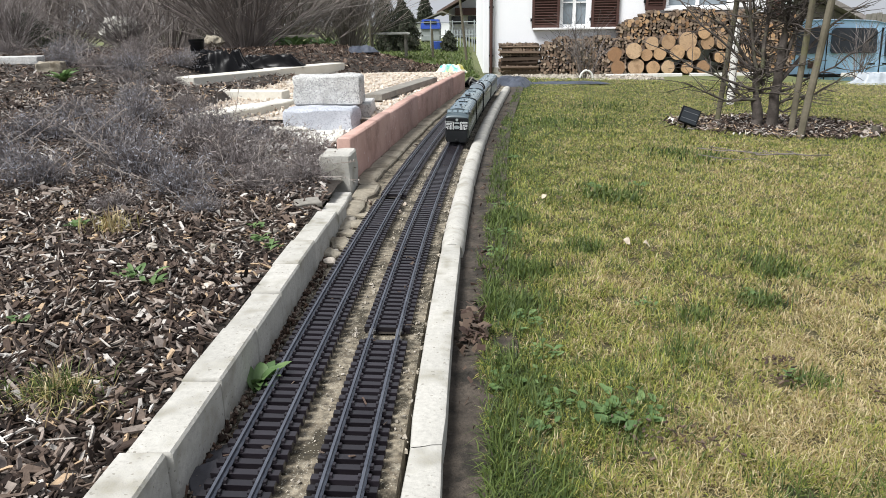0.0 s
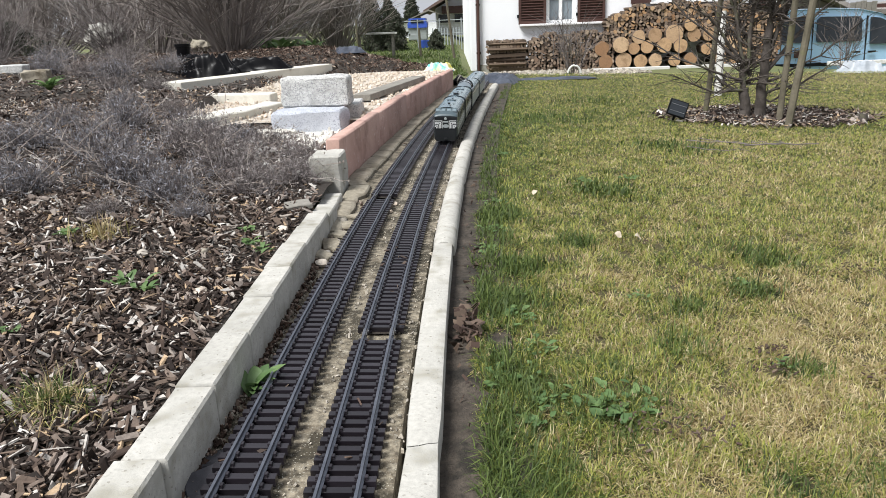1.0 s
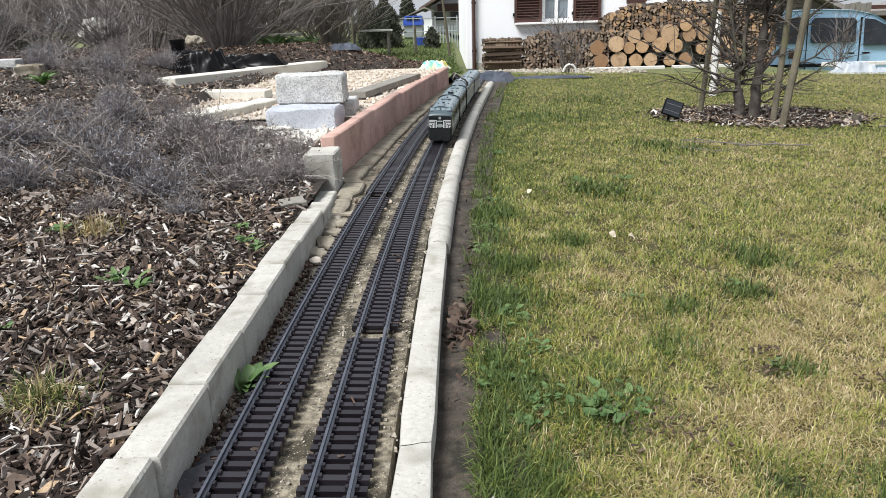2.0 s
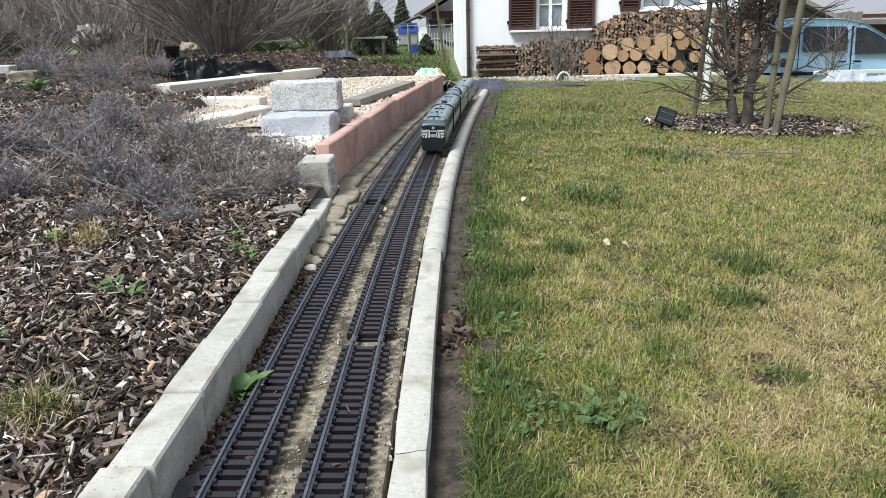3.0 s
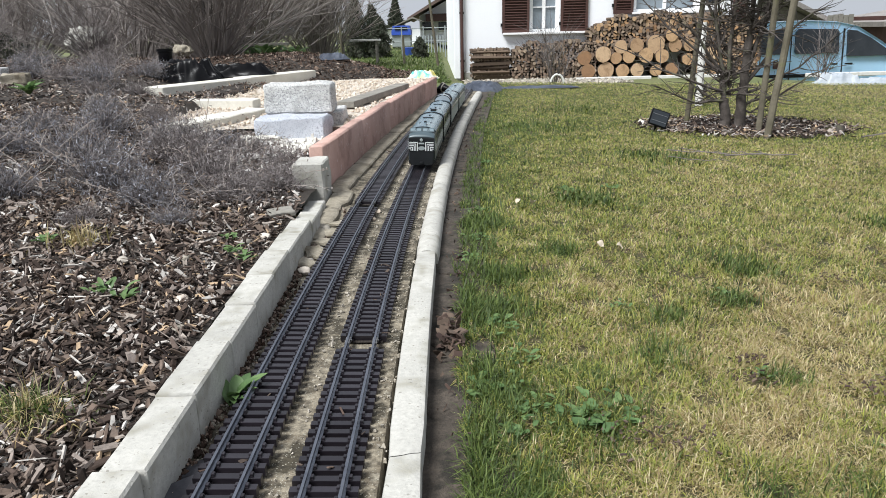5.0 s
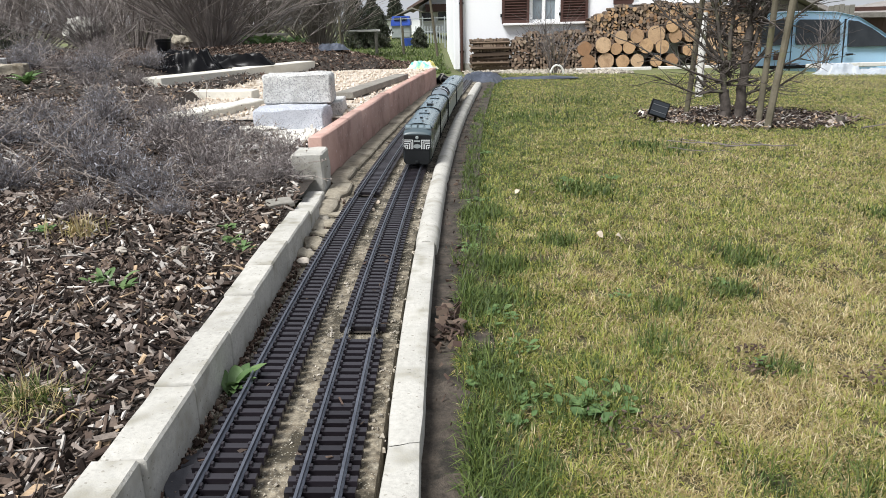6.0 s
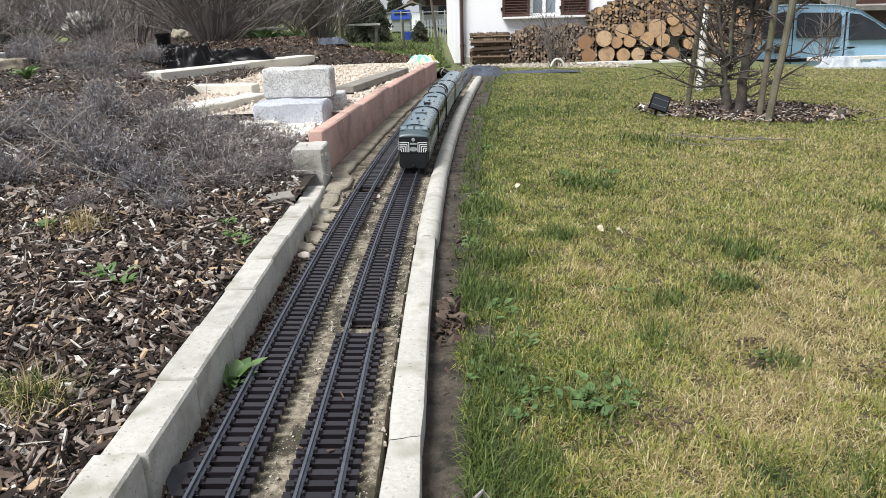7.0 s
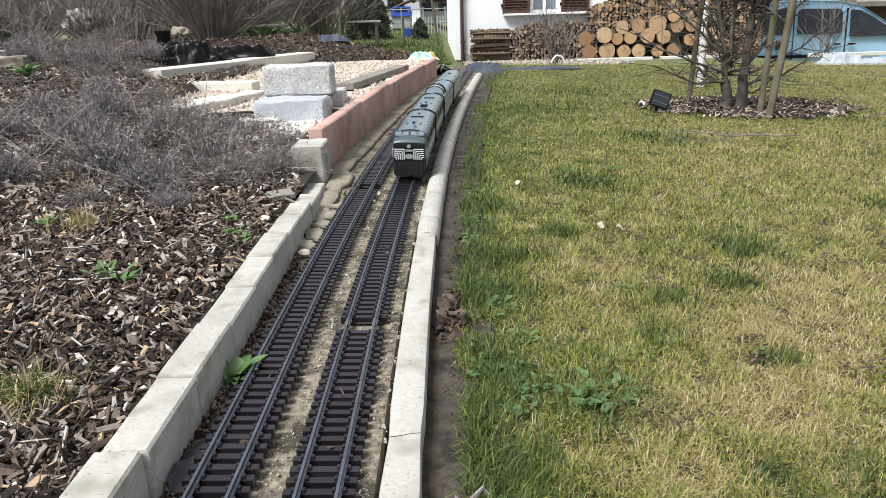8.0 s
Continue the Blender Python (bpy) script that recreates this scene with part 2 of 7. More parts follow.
GRASS = material("green_grass", [(0.20, 0.245, 0.042), (0.40, 0.415, 0.080), (0.28, 0.315, 0.058), (0.50, 0.475, 0.14), (0.06, 0.090, 0.022), (0.14, 0.185, 0.034), (0.46, 0.43, 0.115)], 0.6, vary="island", fine=60, grain=0.15, bump=0, through_light=0.35)
DRY_GRASS = material("dry_grass", [(0.47, 0.38, 0.19), (0.70, 0.61, 0.39), (0.33, 0.22, 0.10), (0.38, 0.32, 0.13), (0.40, 0.38, 0.13), (0.19, 0.135, 0.065), (0.52, 0.44, 0.24)], 0.7, vary="island", fine=60, grain=0.15, bump=0, through_light=0.3)
DARK_GRASS = material("lush_grass", [(0.040, 0.072, 0.013), (0.085, 0.13, 0.028), (0.155, 0.205, 0.047), (0.022, 0.040, 0.010)], 0.6, vary="island", fine=60, grain=0.15, bump=0, through_light=0.3)
MEADOW = material("far_meadow", [(0.10, 0.13, 0.04), (0.17, 0.18, 0.07)], 0.95, scale=0.8, fine=20, grain=0.4, bump=0.6, depth=0.03, stain=(0.2, 0.17, 0.1), stain_scale=0.35)
WEED = material("weed_leaf", [(0.08, 0.15, 0.05), (0.13, 0.22, 0.075), (0.18, 0.27, 0.10)], 0.55, vary="object", fine=90, grain=0.2, bump=0.2, through_light=0.3)
TWIG = material("dry_grey_twigs", [(0.11, 0.089, 0.084), (0.25, 0.22, 0.212), (0.055, 0.043, 0.040), (0.16, 0.136, 0.13), (0.42, 0.395, 0.385)], 0.9, vary="island", fine=120, grain=0.3, bump=0)
DRY_LEAF = material("grey_lavender_leaves", [(0.12, 0.12, 0.135), (0.29, 0.30, 0.335), (0.05, 0.042, 0.042), (0.19, 0.19, 0.21), (0.46, 0.47, 0.52), (0.13, 0.118, 0.118), (0.08, 0.07, 0.07)], 0.9, vary="island", fine=120, grain=0.3, bump=0)
PALE_STALK = material("straw_grey_stalks", [(0.26, 0.22, 0.19), (0.42, 0.375, 0.34), (0.18, 0.14, 0.115)], 0.85, vary="island", fine=100, grain=0.2, bump=0)
RUSSET_LEAF = material("russet_withered_leaves", [(0.15, 0.122, 0.116), (0.28, 0.244, 0.238), (0.060, 0.046, 0.042), (0.42, 0.385, 0.375), (0.11, 0.090, 0.086)], 0.9, vary="island", fine=120, grain=0.3, bump=0)
FOOTING = material("pale_weathered_footing", [(0.25, 0.22, 0.165), (0.43, 0.385, 0.305)], 0.9, scale=9, fine=90, grain=0.4, bump=0.9, depth=0.004, stain=(0.13, 0.105, 0.07), stain_scale=10, stain_at=(0.5, 0.66))
SLATE = material("dark_slate", [(0.035, 0.034, 0.042), (0.065, 0.064, 0.075)], 0.6, scale=20, fine=80, grain=0.3, bump=0.4)
BROWN_TWIG = material("brown_shrub_twigs", [(0.26, 0.225, 0.205), (0.46, 0.415, 0.385), (0.13, 0.11, 0.10), (0.36, 0.315, 0.29), (0.18, 0.155, 0.142)], 0.9, vary="island", fine=80, grain=0.3, bump=0)
BARK = material("fruit_tree_bark", [(0.045, 0.036, 0.030), (0.135, 0.115, 0.102)], 0.9, scale=18, fine=70, grain=0.4, bump=0.8, depth=0.004, stain=(0.17, 0.18, 0.10), stain_scale=8)
STAKE = material("mossy_wooden_stake", [(0.11, 0.097, 0.066), (0.18, 0.16, 0.115)], 0.9, scale=9, fine=60, grain=0.35, bump=0.5, stain=(0.16, 0.17, 0.06), stain_scale=5)
WHITE_POST = material("white_painted_post", [(0.62, 0.61, 0.58), (0.74, 0.73, 0.70)], 0.7, scale=9, fine=70, grain=0.15, stain=(0.4, 0.39, 0.35), stain_scale=8)
BLACK = material("black_plastic", [(0.003, 0.003, 0.004), (0.008, 0.008, 0.009)], 0.3, scale=14, fine=60, grain=0.3, bump=0.15, spec=0.12)
OLD_WOOD = material("weathered_plank", [(0.20, 0.19, 0.165), (0.30, 0.28, 0.245)], 0.9, scale=9, fine=80, grain=0.35, bump=0.5)
TARP = material("grey_blue_tarpaulin", [(0.022, 0.028, 0.042), (0.085, 0.10, 0.135)], 0.5, scale=8, fine=60, grain=0.2, bump=0.6, depth=0.01)
PLASTER = material("white_plaster", [(0.86, 0.88, 0.91), (0.91, 0.92, 0.94)], 0.85, scale=1.2, fine=60, grain=0.06, bump=0.3)
SHUTTER = material("dark_brown_paint", [(0.060, 0.026, 0.020), (0.085, 0.038, 0.030)], 0.55, scale=6, fine=60, grain=0.2, bump=0.2)
FRAME_WHITE = material("white_window_paint", [(0.80, 0.80, 0.80), (0.85, 0.85, 0.85)], 0.5, scale=3, fine=40, grain=0.05, bump=0.1)
ROOF = material("brown_roof_tiles", [(0.11, 0.075, 0.06), (0.17, 0.12, 0.10)], 0.85, scale=3, fine=30, grain=0.3, bump=0.6)
LOG_BARK = material("log_bark", [(0.06, 0.04, 0.028), (0.13, 0.09, 0.062), (0.19, 0.14, 0.10)], 0.9, vary="object", fine=60, grain=0.4, bump=0.7, depth=0.006)
LOG_END = material("cut_log_end", [(0.44, 0.255, 0.13), (0.58, 0.38, 0.215), (0.33, 0.185, 0.095), (0.62, 0.44, 0.275)], 0.85, vary="object", fine=50, grain=0.3, bump=0.5, stain=(0.25, 0.15, 0.08), stain_scale=9, stain_at=(0.5, 0.75))
LOG_GREY = material("weathered_log_end", [(0.20, 0.14, 0.10), (0.36, 0.265, 0.19), (0.08, 0.055, 0.042), (0.48, 0.37, 0.27), (0.12, 0.085, 0.064), (0.30, 0.20, 0.135)], 0.9, vary="object", fine=50, grain=0.35, bump=0.3)
VAN_BLUE = material("light_blue_car_paint", [(0.44, 0.71, 0.98), (0.48, 0.74, 0.99)], 0.35, scale=2, fine=30, grain=0.05, bump=0.0, clear=0.6)
DARK_GLASS = material("tinted_glass", [(0.012, 0.016, 0.02), (0.03, 0.035, 0.04)], 0.08, scale=3, fine=10, grain=0.1, bump=0.0)
WINDOW_GLASS = material("window_pane", [(0.16, 0.19, 0.22), (0.26, 0.30, 0.33)], 0.1, scale=2, fine=10, grain=0.1, bump=0.0)
TRAIN_GREY = material("model_dark_grey_paint", [(0.030, 0.042, 0.046), (0.042, 0.054, 0.058)], 0.3, scale=9, fine=150, grain=0.1, bump=0.05)
TRAIN_ROOF = material("model_blue_grey_roof", [(0.10, 0.155, 0.19), (0.13, 0.185, 0.22)], 0.26, scale=9, fine=150, grain=0.1, bump=0.05)
TRAIN_HOOD = material("model_teal_grey_nose_paint", [(0.048, 0.072, 0.084), (0.062, 0.088, 0.10)], 0.38, scale=9, fine=150, grain=0.1, bump=0.05)
TRAIN_BLACK = material("model_black_paint", [(0.007, 0.008, 0.009), (0.014, 0.016, 0.018)], 0.6, scale=9, fine=120, grain=0.15, bump=0.05, spec=0.2)
TRAIN_WHITE = material("model_white_stripe", [(0.60, 0.62, 0.62), (0.68, 0.70, 0.70)], 0.5, scale=9, fine=120, grain=0.1, bump=0.0)
TRAIN_LIGHT = material("model_light_grey_side", [(0.24, 0.27, 0.27), (0.30, 0.33, 0.33)], 0.45, scale=9, fine=120, grain=0.1, bump=0.0)
STEEL = material("wheel_steel", [(0.3, 0.3, 0.3), (0.4, 0.4, 0.4)], 0.35, 0.9, scale=20, fine=90, grain=0.2, bump=0.1)
DRY_BROWN_LEAF = material("withered_leaves", [(0.045, 0.026, 0.02), (0.085, 0.052, 0.038), (0.16, 0.115, 0.085), (0.03, 0.019, 0.015)], 0.85, vary="island", fine=90, grain=0.3, bump=0)
# ---- lie of the land ----
def smooth(a, b, x):
    t = min(1.0, max(0.0, (x - a) / (b - a)))
    return t * t * (3 - 2 * t)


def bend(y, c):
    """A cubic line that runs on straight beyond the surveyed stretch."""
    lo, hi = 0.9, 6.2
    q = min(hi, max(lo, y))
    slope = (3 * c[0] * q + 2 * c[1]) * q + c[2]
    return ((c[0] * q + c[1]) * q + c[2]) * q + c[3] + slope * (y - q)


def kerb_x(y):
    return bend(y, (-0.001135, 0.021493, -0.026927, -0.067839))


def track_x(y):
    return bend(y, (-0.000996, 0.02018, -0.027141, -0.139134))


def tilt(x):
    """The ground falls gently to one side."""
    return -0.028 * max(-1.2, min(6.0, x))


def bed_z(x, y):
    """The mulched bed climbs away from the track and to the back."""
    d = max(0.0, -0.39 - x)
    z = 0.066 + 0.02 * smooth(0.0, 0.3, d) + 0.165 * smooth(1.4, 6.2, y) * smooth(0.0, 1.2, d) + 0.022 * d * smooth(0.5, 3.0, y)
    z -= 0.085 * smooth(-2.25, -1.9, x) * smooth(4.1, 4.7, y) * (1 - smooth(6.2, 6.7, y))
    z += 0.09 * math.exp(-((x + 1.0) / 1.0) ** 2 - ((y - 7.4) / 0.9) ** 2)
    return z + 0.02 * noise.noise((x * 2.1, y * 2.1, 3.0)) + 0.008 * noise.noise((x * 9, y * 9, 7.0))


def lawn_z(x, y):
    return tilt(x) - 0.012 + 0.008 * noise.noise((x * 1.3, y * 1.3, 0.0)) - 0.012 * smooth(6.6, 7.9, y)


def ground_z(x, y):
    """The wide ground: level with the garden on one side, lower towards the house and the drive."""
    r = smooth(-0.35, 0.35, x)
    house = smooth(7.8, 12.0, y) * r
    drive = smooth(5.2, 6.6, x) * smooth(9.0, 13.5, y)
    z = (tilt(x) - 0.05) * (1 - house) + (-0.335) * house
    z = z * (1 - drive) + (-1.30) * drive
    left = smooth(8.0, 10.5, y) * (1 - r)
    z = z * (1 - left) + (-0.02) * left
    return z + 0.02 * noise.noise((x * 0.7, y * 0.7, 5.0)) * smooth(6, 10, y)


def spaced(lo, hi, near, n):
    """Steps that grow away from near."""
    t = np.linspace(-1, 1, n)
    s = np.sinh(t * 6) / math.sinh(6)
    return [near + (hi - near) * q if q > 0 else near - (near - lo) * -q for q in s]


def build_ground():
    s = Shape().grid(spaced(-700, 700, 1.0, 141), spaced(-700, 900, 8.0, 161), ground_z)
    single("ground", s, MEADOW, "wide uneven garden ground with short winter meadow grass", "ground", kind="structure", smooth=True)
    # lawn
    rows = np.concatenate([np.linspace(-1.5, 3, 60), np.linspace(3.1, 8.0, 46)])
    s = Shape()
    for y0, y1 in zip(rows[:-1], rows[1:]):
        xs = [np.concatenate([kerb_x(y) + 0.105 + 0.018 * noise.noise((y * 4, 2, 0)) + np.linspace(0, 1, 40) ** 1.8 * 12]) for y in (y0, y1)]
        s.loft([[(x, y, lawn_z(x, y)) for x in q] for q, y in zip(xs, (y0, y1))], cap=False, closed=False)
    single("lawn", s, TURF, "patchy winter lawn of green and straw-yellow grass", "lawn", kind="structure", smooth=True)
    # earth strip between edging and lawn
    ys = np.linspace(-1.0, 8.0, 160)
    s = Shape().loft([[(kerb_x(y) + u, y, tilt(kerb_x(y)) - 0.004 - 0.006 * abs(noise.noise((y * 7, u * 60, 1)))) for u in (0.02, 0.06, 0.09, 0.12, 0.16)] for y in ys], cap=False, closed=False)
    single("earth_strip", s, CLAY, "bare trodden earth strip along the concrete edging", "soil", kind="structure", smooth=True)
    # slab under the tracks
    s = Shape()
    ys = np.linspace(-1.0, 7.4, 200)
    s.loft([[(a, y, tilt(a) + 0.0025 * noise.noise((a * 25, y * 25, 0)) - (0.0 if abs(u) < 0.999 else 0.08)) for a, u in
             [(-0.37 + (kerb_x(y) - 0.009 + 0.37) * q if y < 2.4 else (wall_x(y) - 0.03) + (kerb_x(y) - 0.009 - wall_x(y) + 0.03) * q, 2 * q - 1) for q in (0, 0.004, *np.linspace(0.05, 0.95, 12), 0.996, 1)]] for y in ys], cap=False, closed=False)
    single("track_slab", s, SLAB, "rough mossy concrete slab carrying both garden railway tracks", "concrete slab", kind="structure", smooth=True)
    # mulched bed
    xs = np.concatenate([np.linspace(-9, -2.6, 26), np.linspace(-2.5, -0.395, 54)])
    s = Shape().grid(xs, np.concatenate([np.linspace(-1, 3, 70), np.linspace(3.1, 9.5, 60)]), lambda x, y: bed_z(x, y) - 0.25 * smooth(8.4, 9.4, y) - (0.3 if y > 2.5 and x > -0.5 else 0) - 0.17 * plaza(x, y))
    single("mulch_bed", s, SOIL, "dark soil of the raised bed under bark mulch", "garden bed", kind="structure", smooth=True)


def wall_x(y):
    """The track-side face of the pink wall."""
    a = ((2.394, -0.392), (3.173, -0.33), (4.056, -0.252), (5.1, -0.135), (6.2, -0.005))
    for (y0, x0), (y1, x1) in zip(a[:-1], a[1:]):
        if y <= y1 or y1 == 6.2:
            return x0 + (x1 - x0) * (y - y0) / (y1 - y0)


def plaza(x, y):
    """One where the gravel yard lies."""
    return smooth(3.15, 3.3, y) * (1 - smooth(5.9, 6.3, y)) * smooth(-1.45, -1.2, x)


# ---- tracks ----
def build_track(offset, lift, gap_at, label):
    base = 0.002 + lift
    t = thing("railway_track", (0, 0, 0), label, "model track", "garden railway tracks")
    ys = np.linspace(-0.9, 7.2, 140)
    for side in (-1, 1):
        prof = [(-0.0042, 0), (0.0042, 0), (0.0042, 0.0012), (0.0011, 0.0024), (0.0011, 0.0056), (0.0018, 0.0066), (0.0018, 0.0088), (-0.0018, 0.0088), (-0.0018, 0.0066), (-0.0011, 0.0056), (-0.0011, 0.0024), (-0.0042, 0.0012)]
        rings = []
        for y in ys:
            x = track_x(y) + offset + side * 0.0235
            rings.append([(x + a, y, tilt(track_x(y) + offset) - 0.028 * side * 0.0235 + base + 0.0118 + h) for a, h in prof])
        part("rail", Shape().loft(rings), RAIL, t, "blue-grey tarnished metal rail")
    s = Shape().box((0.083, 0.0112, 0.0115), (0, 0, 0.00575), bevel=0.0006)
    for side in (-1, 1):
        s.box((0.016, 0.010, 0.0012), (side * 0.0235, 0, 0.0120))
        for o in (-1, 1):
            s.box((0.0042, 0.0065, 0.0042), (side * 0.0235 + o * 0.0062, 0, 0.0138), bevel=0.001)
    for side in (-1, 1):
        for q0, q1 in ((-0.85, gap_at[0] - 0.024), (gap_at[0] + 0.024, 6.6)):
            rings = []
            for q in np.linspace(q0, q1, 60):
                a = track_x(q) + offset + side * 0.0235
                rings.append([(a + u, q, tilt(a) + base + h) for u, h in ((-0.007, 0.001), (0.007, 0.001), (0.007, 0.0055), (-0.007, 0.0055))])
            part("sleeper_web", Shape().loft(rings), SLEEPER, t, "plastic web joining the sleepers")
    # soil-coloured strip that paints in the shade of the deep sleeper gaps
    for q0, q1 in ((-0.85, gap_at[0] - 0.022), (gap_at[0] + 0.022, 6.6)):
        rings = []
        for q in np.linspace(q0, q1, 110):
            a = track_x(q) + offset
            rings.append([(a + u, q, tilt(a + u) + lift + 0.0045 + 0.001 * noise.noise((u * 90, q * 60, 3))) for u in (-0.035, -0.012, 0.012, 0.035)])
        part("dirt_bed", Shape().loft(rings, cap=False, closed=False), SOIL, t, "dark strip standing in for the shade between the sleepers")
    me = s.mesh("sleeper", SLEEPER)
    y = 0.42
    pitch = 0.0215
    count = 0
    while count < 290:
        if all(abs(y - g) > 0.0262 for g in gap_at):
            x = track_x(y) + offset
            turn = math.degrees(math.atan2(-(track_x(y + 0.05) - track_x(y)), 0.05))
            part("sleeper", me, None, t, at=pose(x, y, tilt(x) + base, 0, 1.6, turn))
            count += 1
        y += pitch
    s = Shape()
    for k in range(59):
        q = 0.42 - (k + 1) * pitch
        a = track_x(q) + offset
        s.box((0.083, 0.012, 0.0115), (a, q, tilt(a) + base + 0.00575))
    tagged(part("sleeper_row", s, SLEEPER, t, "older stretch of dark plastic sleepers"), kind="stuff")
    for g in gap_at:
        for side in (-1, 1):
            x = track_x(g) + offset + side * 0.0235
            part("rail_joiner", Shape().box((0.0085, 0.026, 0.0065), (0, 0, 0), bevel=0.001).box((0.003, 0.003, 0.004), (0.005, 0.005, 0)), STEEL, t, "shiny metal rail joiner clamp",
                 at=pose(x, g, tilt(x) + base + 0.0145))


# ---- stones and yard behind the wall ----
def rough_block(size, seed, bevel=0.006, amount=0.004, cuts=5):
    """A hewn block with uneven faces."""
    bm = bmesh.new()
    bmesh.ops.create_cube(bm, size=1.0)
    for q in bm.verts:
        q.co = Vector((q.co.x * size[0], q.co.y * size[1], (q.co.z + 0.5) * size[2]))
    bmesh.ops.bevel(bm, geom=bm.edges[:], offset=bevel, segments=1, affect="EDGES")
    bmesh.ops.subdivide_edges(bm, edges=[e for e in bm.edges if e.calc_length() > min(size) * 0.4], cuts=cuts, use_grid_fill=True)
    for q in bm.verts:
        k = q.co * 22 + Vector((seed * 7.1, seed * 3.3, 0))
        if q.co.z > 0.003:
            q.co += amount * noise.noise_vector(k)
    bm.verts.index_update()
    s = Shape().add([q.co[:] for q in bm.verts], [tuple(q.index for q in f.verts) for f in bm.faces])
    bm.free()
    return s


def stone(name, size, at, turn, mat, label, seed=0, tip=0.0, group="", bevel=0.006, amount=0.004):
    ob = single(name, rough_block(size, seed, bevel, amount), mat, label, "stone", group, smooth=True)
    ob.matrix_basis = pose(*at, tip, 0, turn)
    return ob


# ---- edgings ----
def build_right_edging():
    """Long kerb pieces: square ones at the front, round-topped ones behind."""
    cuts = [(-0.6, 0.768, 0), (0.770, 1.628, 0), (1.63, 2.40, 1), (2.404, 3.30, 1), (3.304, 4.25, 1), (4.254, 5.2, 1), (5.204, 6.28, 1)]
    for n, (y0, y1, round_top) in enumerate(cuts):
        rings = []
        for y in np.linspace(y0, y1, 14):
            x0 = kerb_x(y)
            w = 0.046 + 0.004 * smooth(1.6, 5.5, y) + (0.010 if round_top else 0.0)
            x0 -= 0.005 if round_top else 0.0
            wob = 0.0012 * noise.noise((n * 7.0, y * 9, 2))
            top = 0.030 + wob
            if round_top:
                arc = [(w / 2 - w / 2 * math.cos(a), top - 0.016 + 0.020 * math.sin(a)) for a in np.linspace(0, math.pi, 9)]
            else:
                arc = [(0, top - 0.003), (0.0015, top - 0.0006), (0.004, top), (w * 0.35, top + 0.0008), (w * 0.7, top + 0.0006), (w - 0.004, top), (w - 0.0012, top - 0.001), (w, top - 0.004)]
            prof = [(0.0, -0.09)] + arc + [(w, -0.09)]
            e = 0.0025 if y in (y0, y1) else 0.0
            rings.append([(x0 + a + (e if a < w / 2 else -e), y + (0.010 * noise.noise((a * 70, 3.0, 0)) + 0.006 * noise.noise((a * 240, 1.0, 0)) + 0.22 * (a - w / 2) if abs(y - 0.769) < 0.01 else 0), tilt(x0) + h - (e if h > 0 else 0)) for a, h in prof])
        single("edging_stone", Shape().loft(rings), CONCRETE, "long round-topped concrete edging stone beside the track" if round_top else "long square-topped concrete edging stone beside the track",
               "edging stone", "edging along the lawn", smooth=True)


def build_left_edging():
    cuts = [-0.86, -0.69, -0.52, -0.35, -0.18, -0.01, 0.16, 0.33, 0.505, 0.676, 0.848, 1.022, 1.18, 1.337, 1.50, 1.66, 1.80, 1.93, 2.06, 2.16]
    me_w = 0.055
    for n, (y0, y1) in enumerate(zip(cuts[:-1], cuts[1:])):
        xr = -0.337 - 0.008 * smooth(1.6, 2.1, y0) - 0.016 * smooth(1.75, 2.1, y0) + random.uniform(-0.003, 0.003)
        ht = 0.072 + random.uniform(-0.004, 0.004) - 0.012 * smooth(1.45, 1.6, y0) - 0.03 * smooth(1.7, 1.95, y0)
        s = Shape()
        k = 0.002
        rings = []
        for y, e in ((y0 + 0.001, k), (y0 + 0.001 + k, 0), *[(y0 + (y1 - y0) * q, 0.0005 * random.uniform(-1, 1)) for q in (0.25, 0.5, 0.75)], (y1 - 0.001 - k, 0), (y1 - 0.001, k)):
            rings.append([(xr - me_w + e, y, -0.09), (xr - me_w + e, y, ht - 0.0035 - e), (xr - me_w + 0.003 + e, y, ht - e), (xr - 0.003 - e, y, ht - e), (xr - e, y, ht - 0.0035 - e), (xr - e, y, -0.09)])
        s.loft(rings)
        single("edging_block", s, CONCRETE, "short pale concrete edging block beside bark mulch", "edging block", "edging along the bed", smooth=True, at=(0, 0, 0.0095))
    # grey end stone under the wall's end
    s = rough_block((0.10, 0.15, 0.142), 19, 0.005, 0.004)
    single("end_stone", s, CONCRETE, "rough grey concrete stone under the end of the pink wall", "stone", smooth=True, at=(-0.420, 2.312, 0.0))


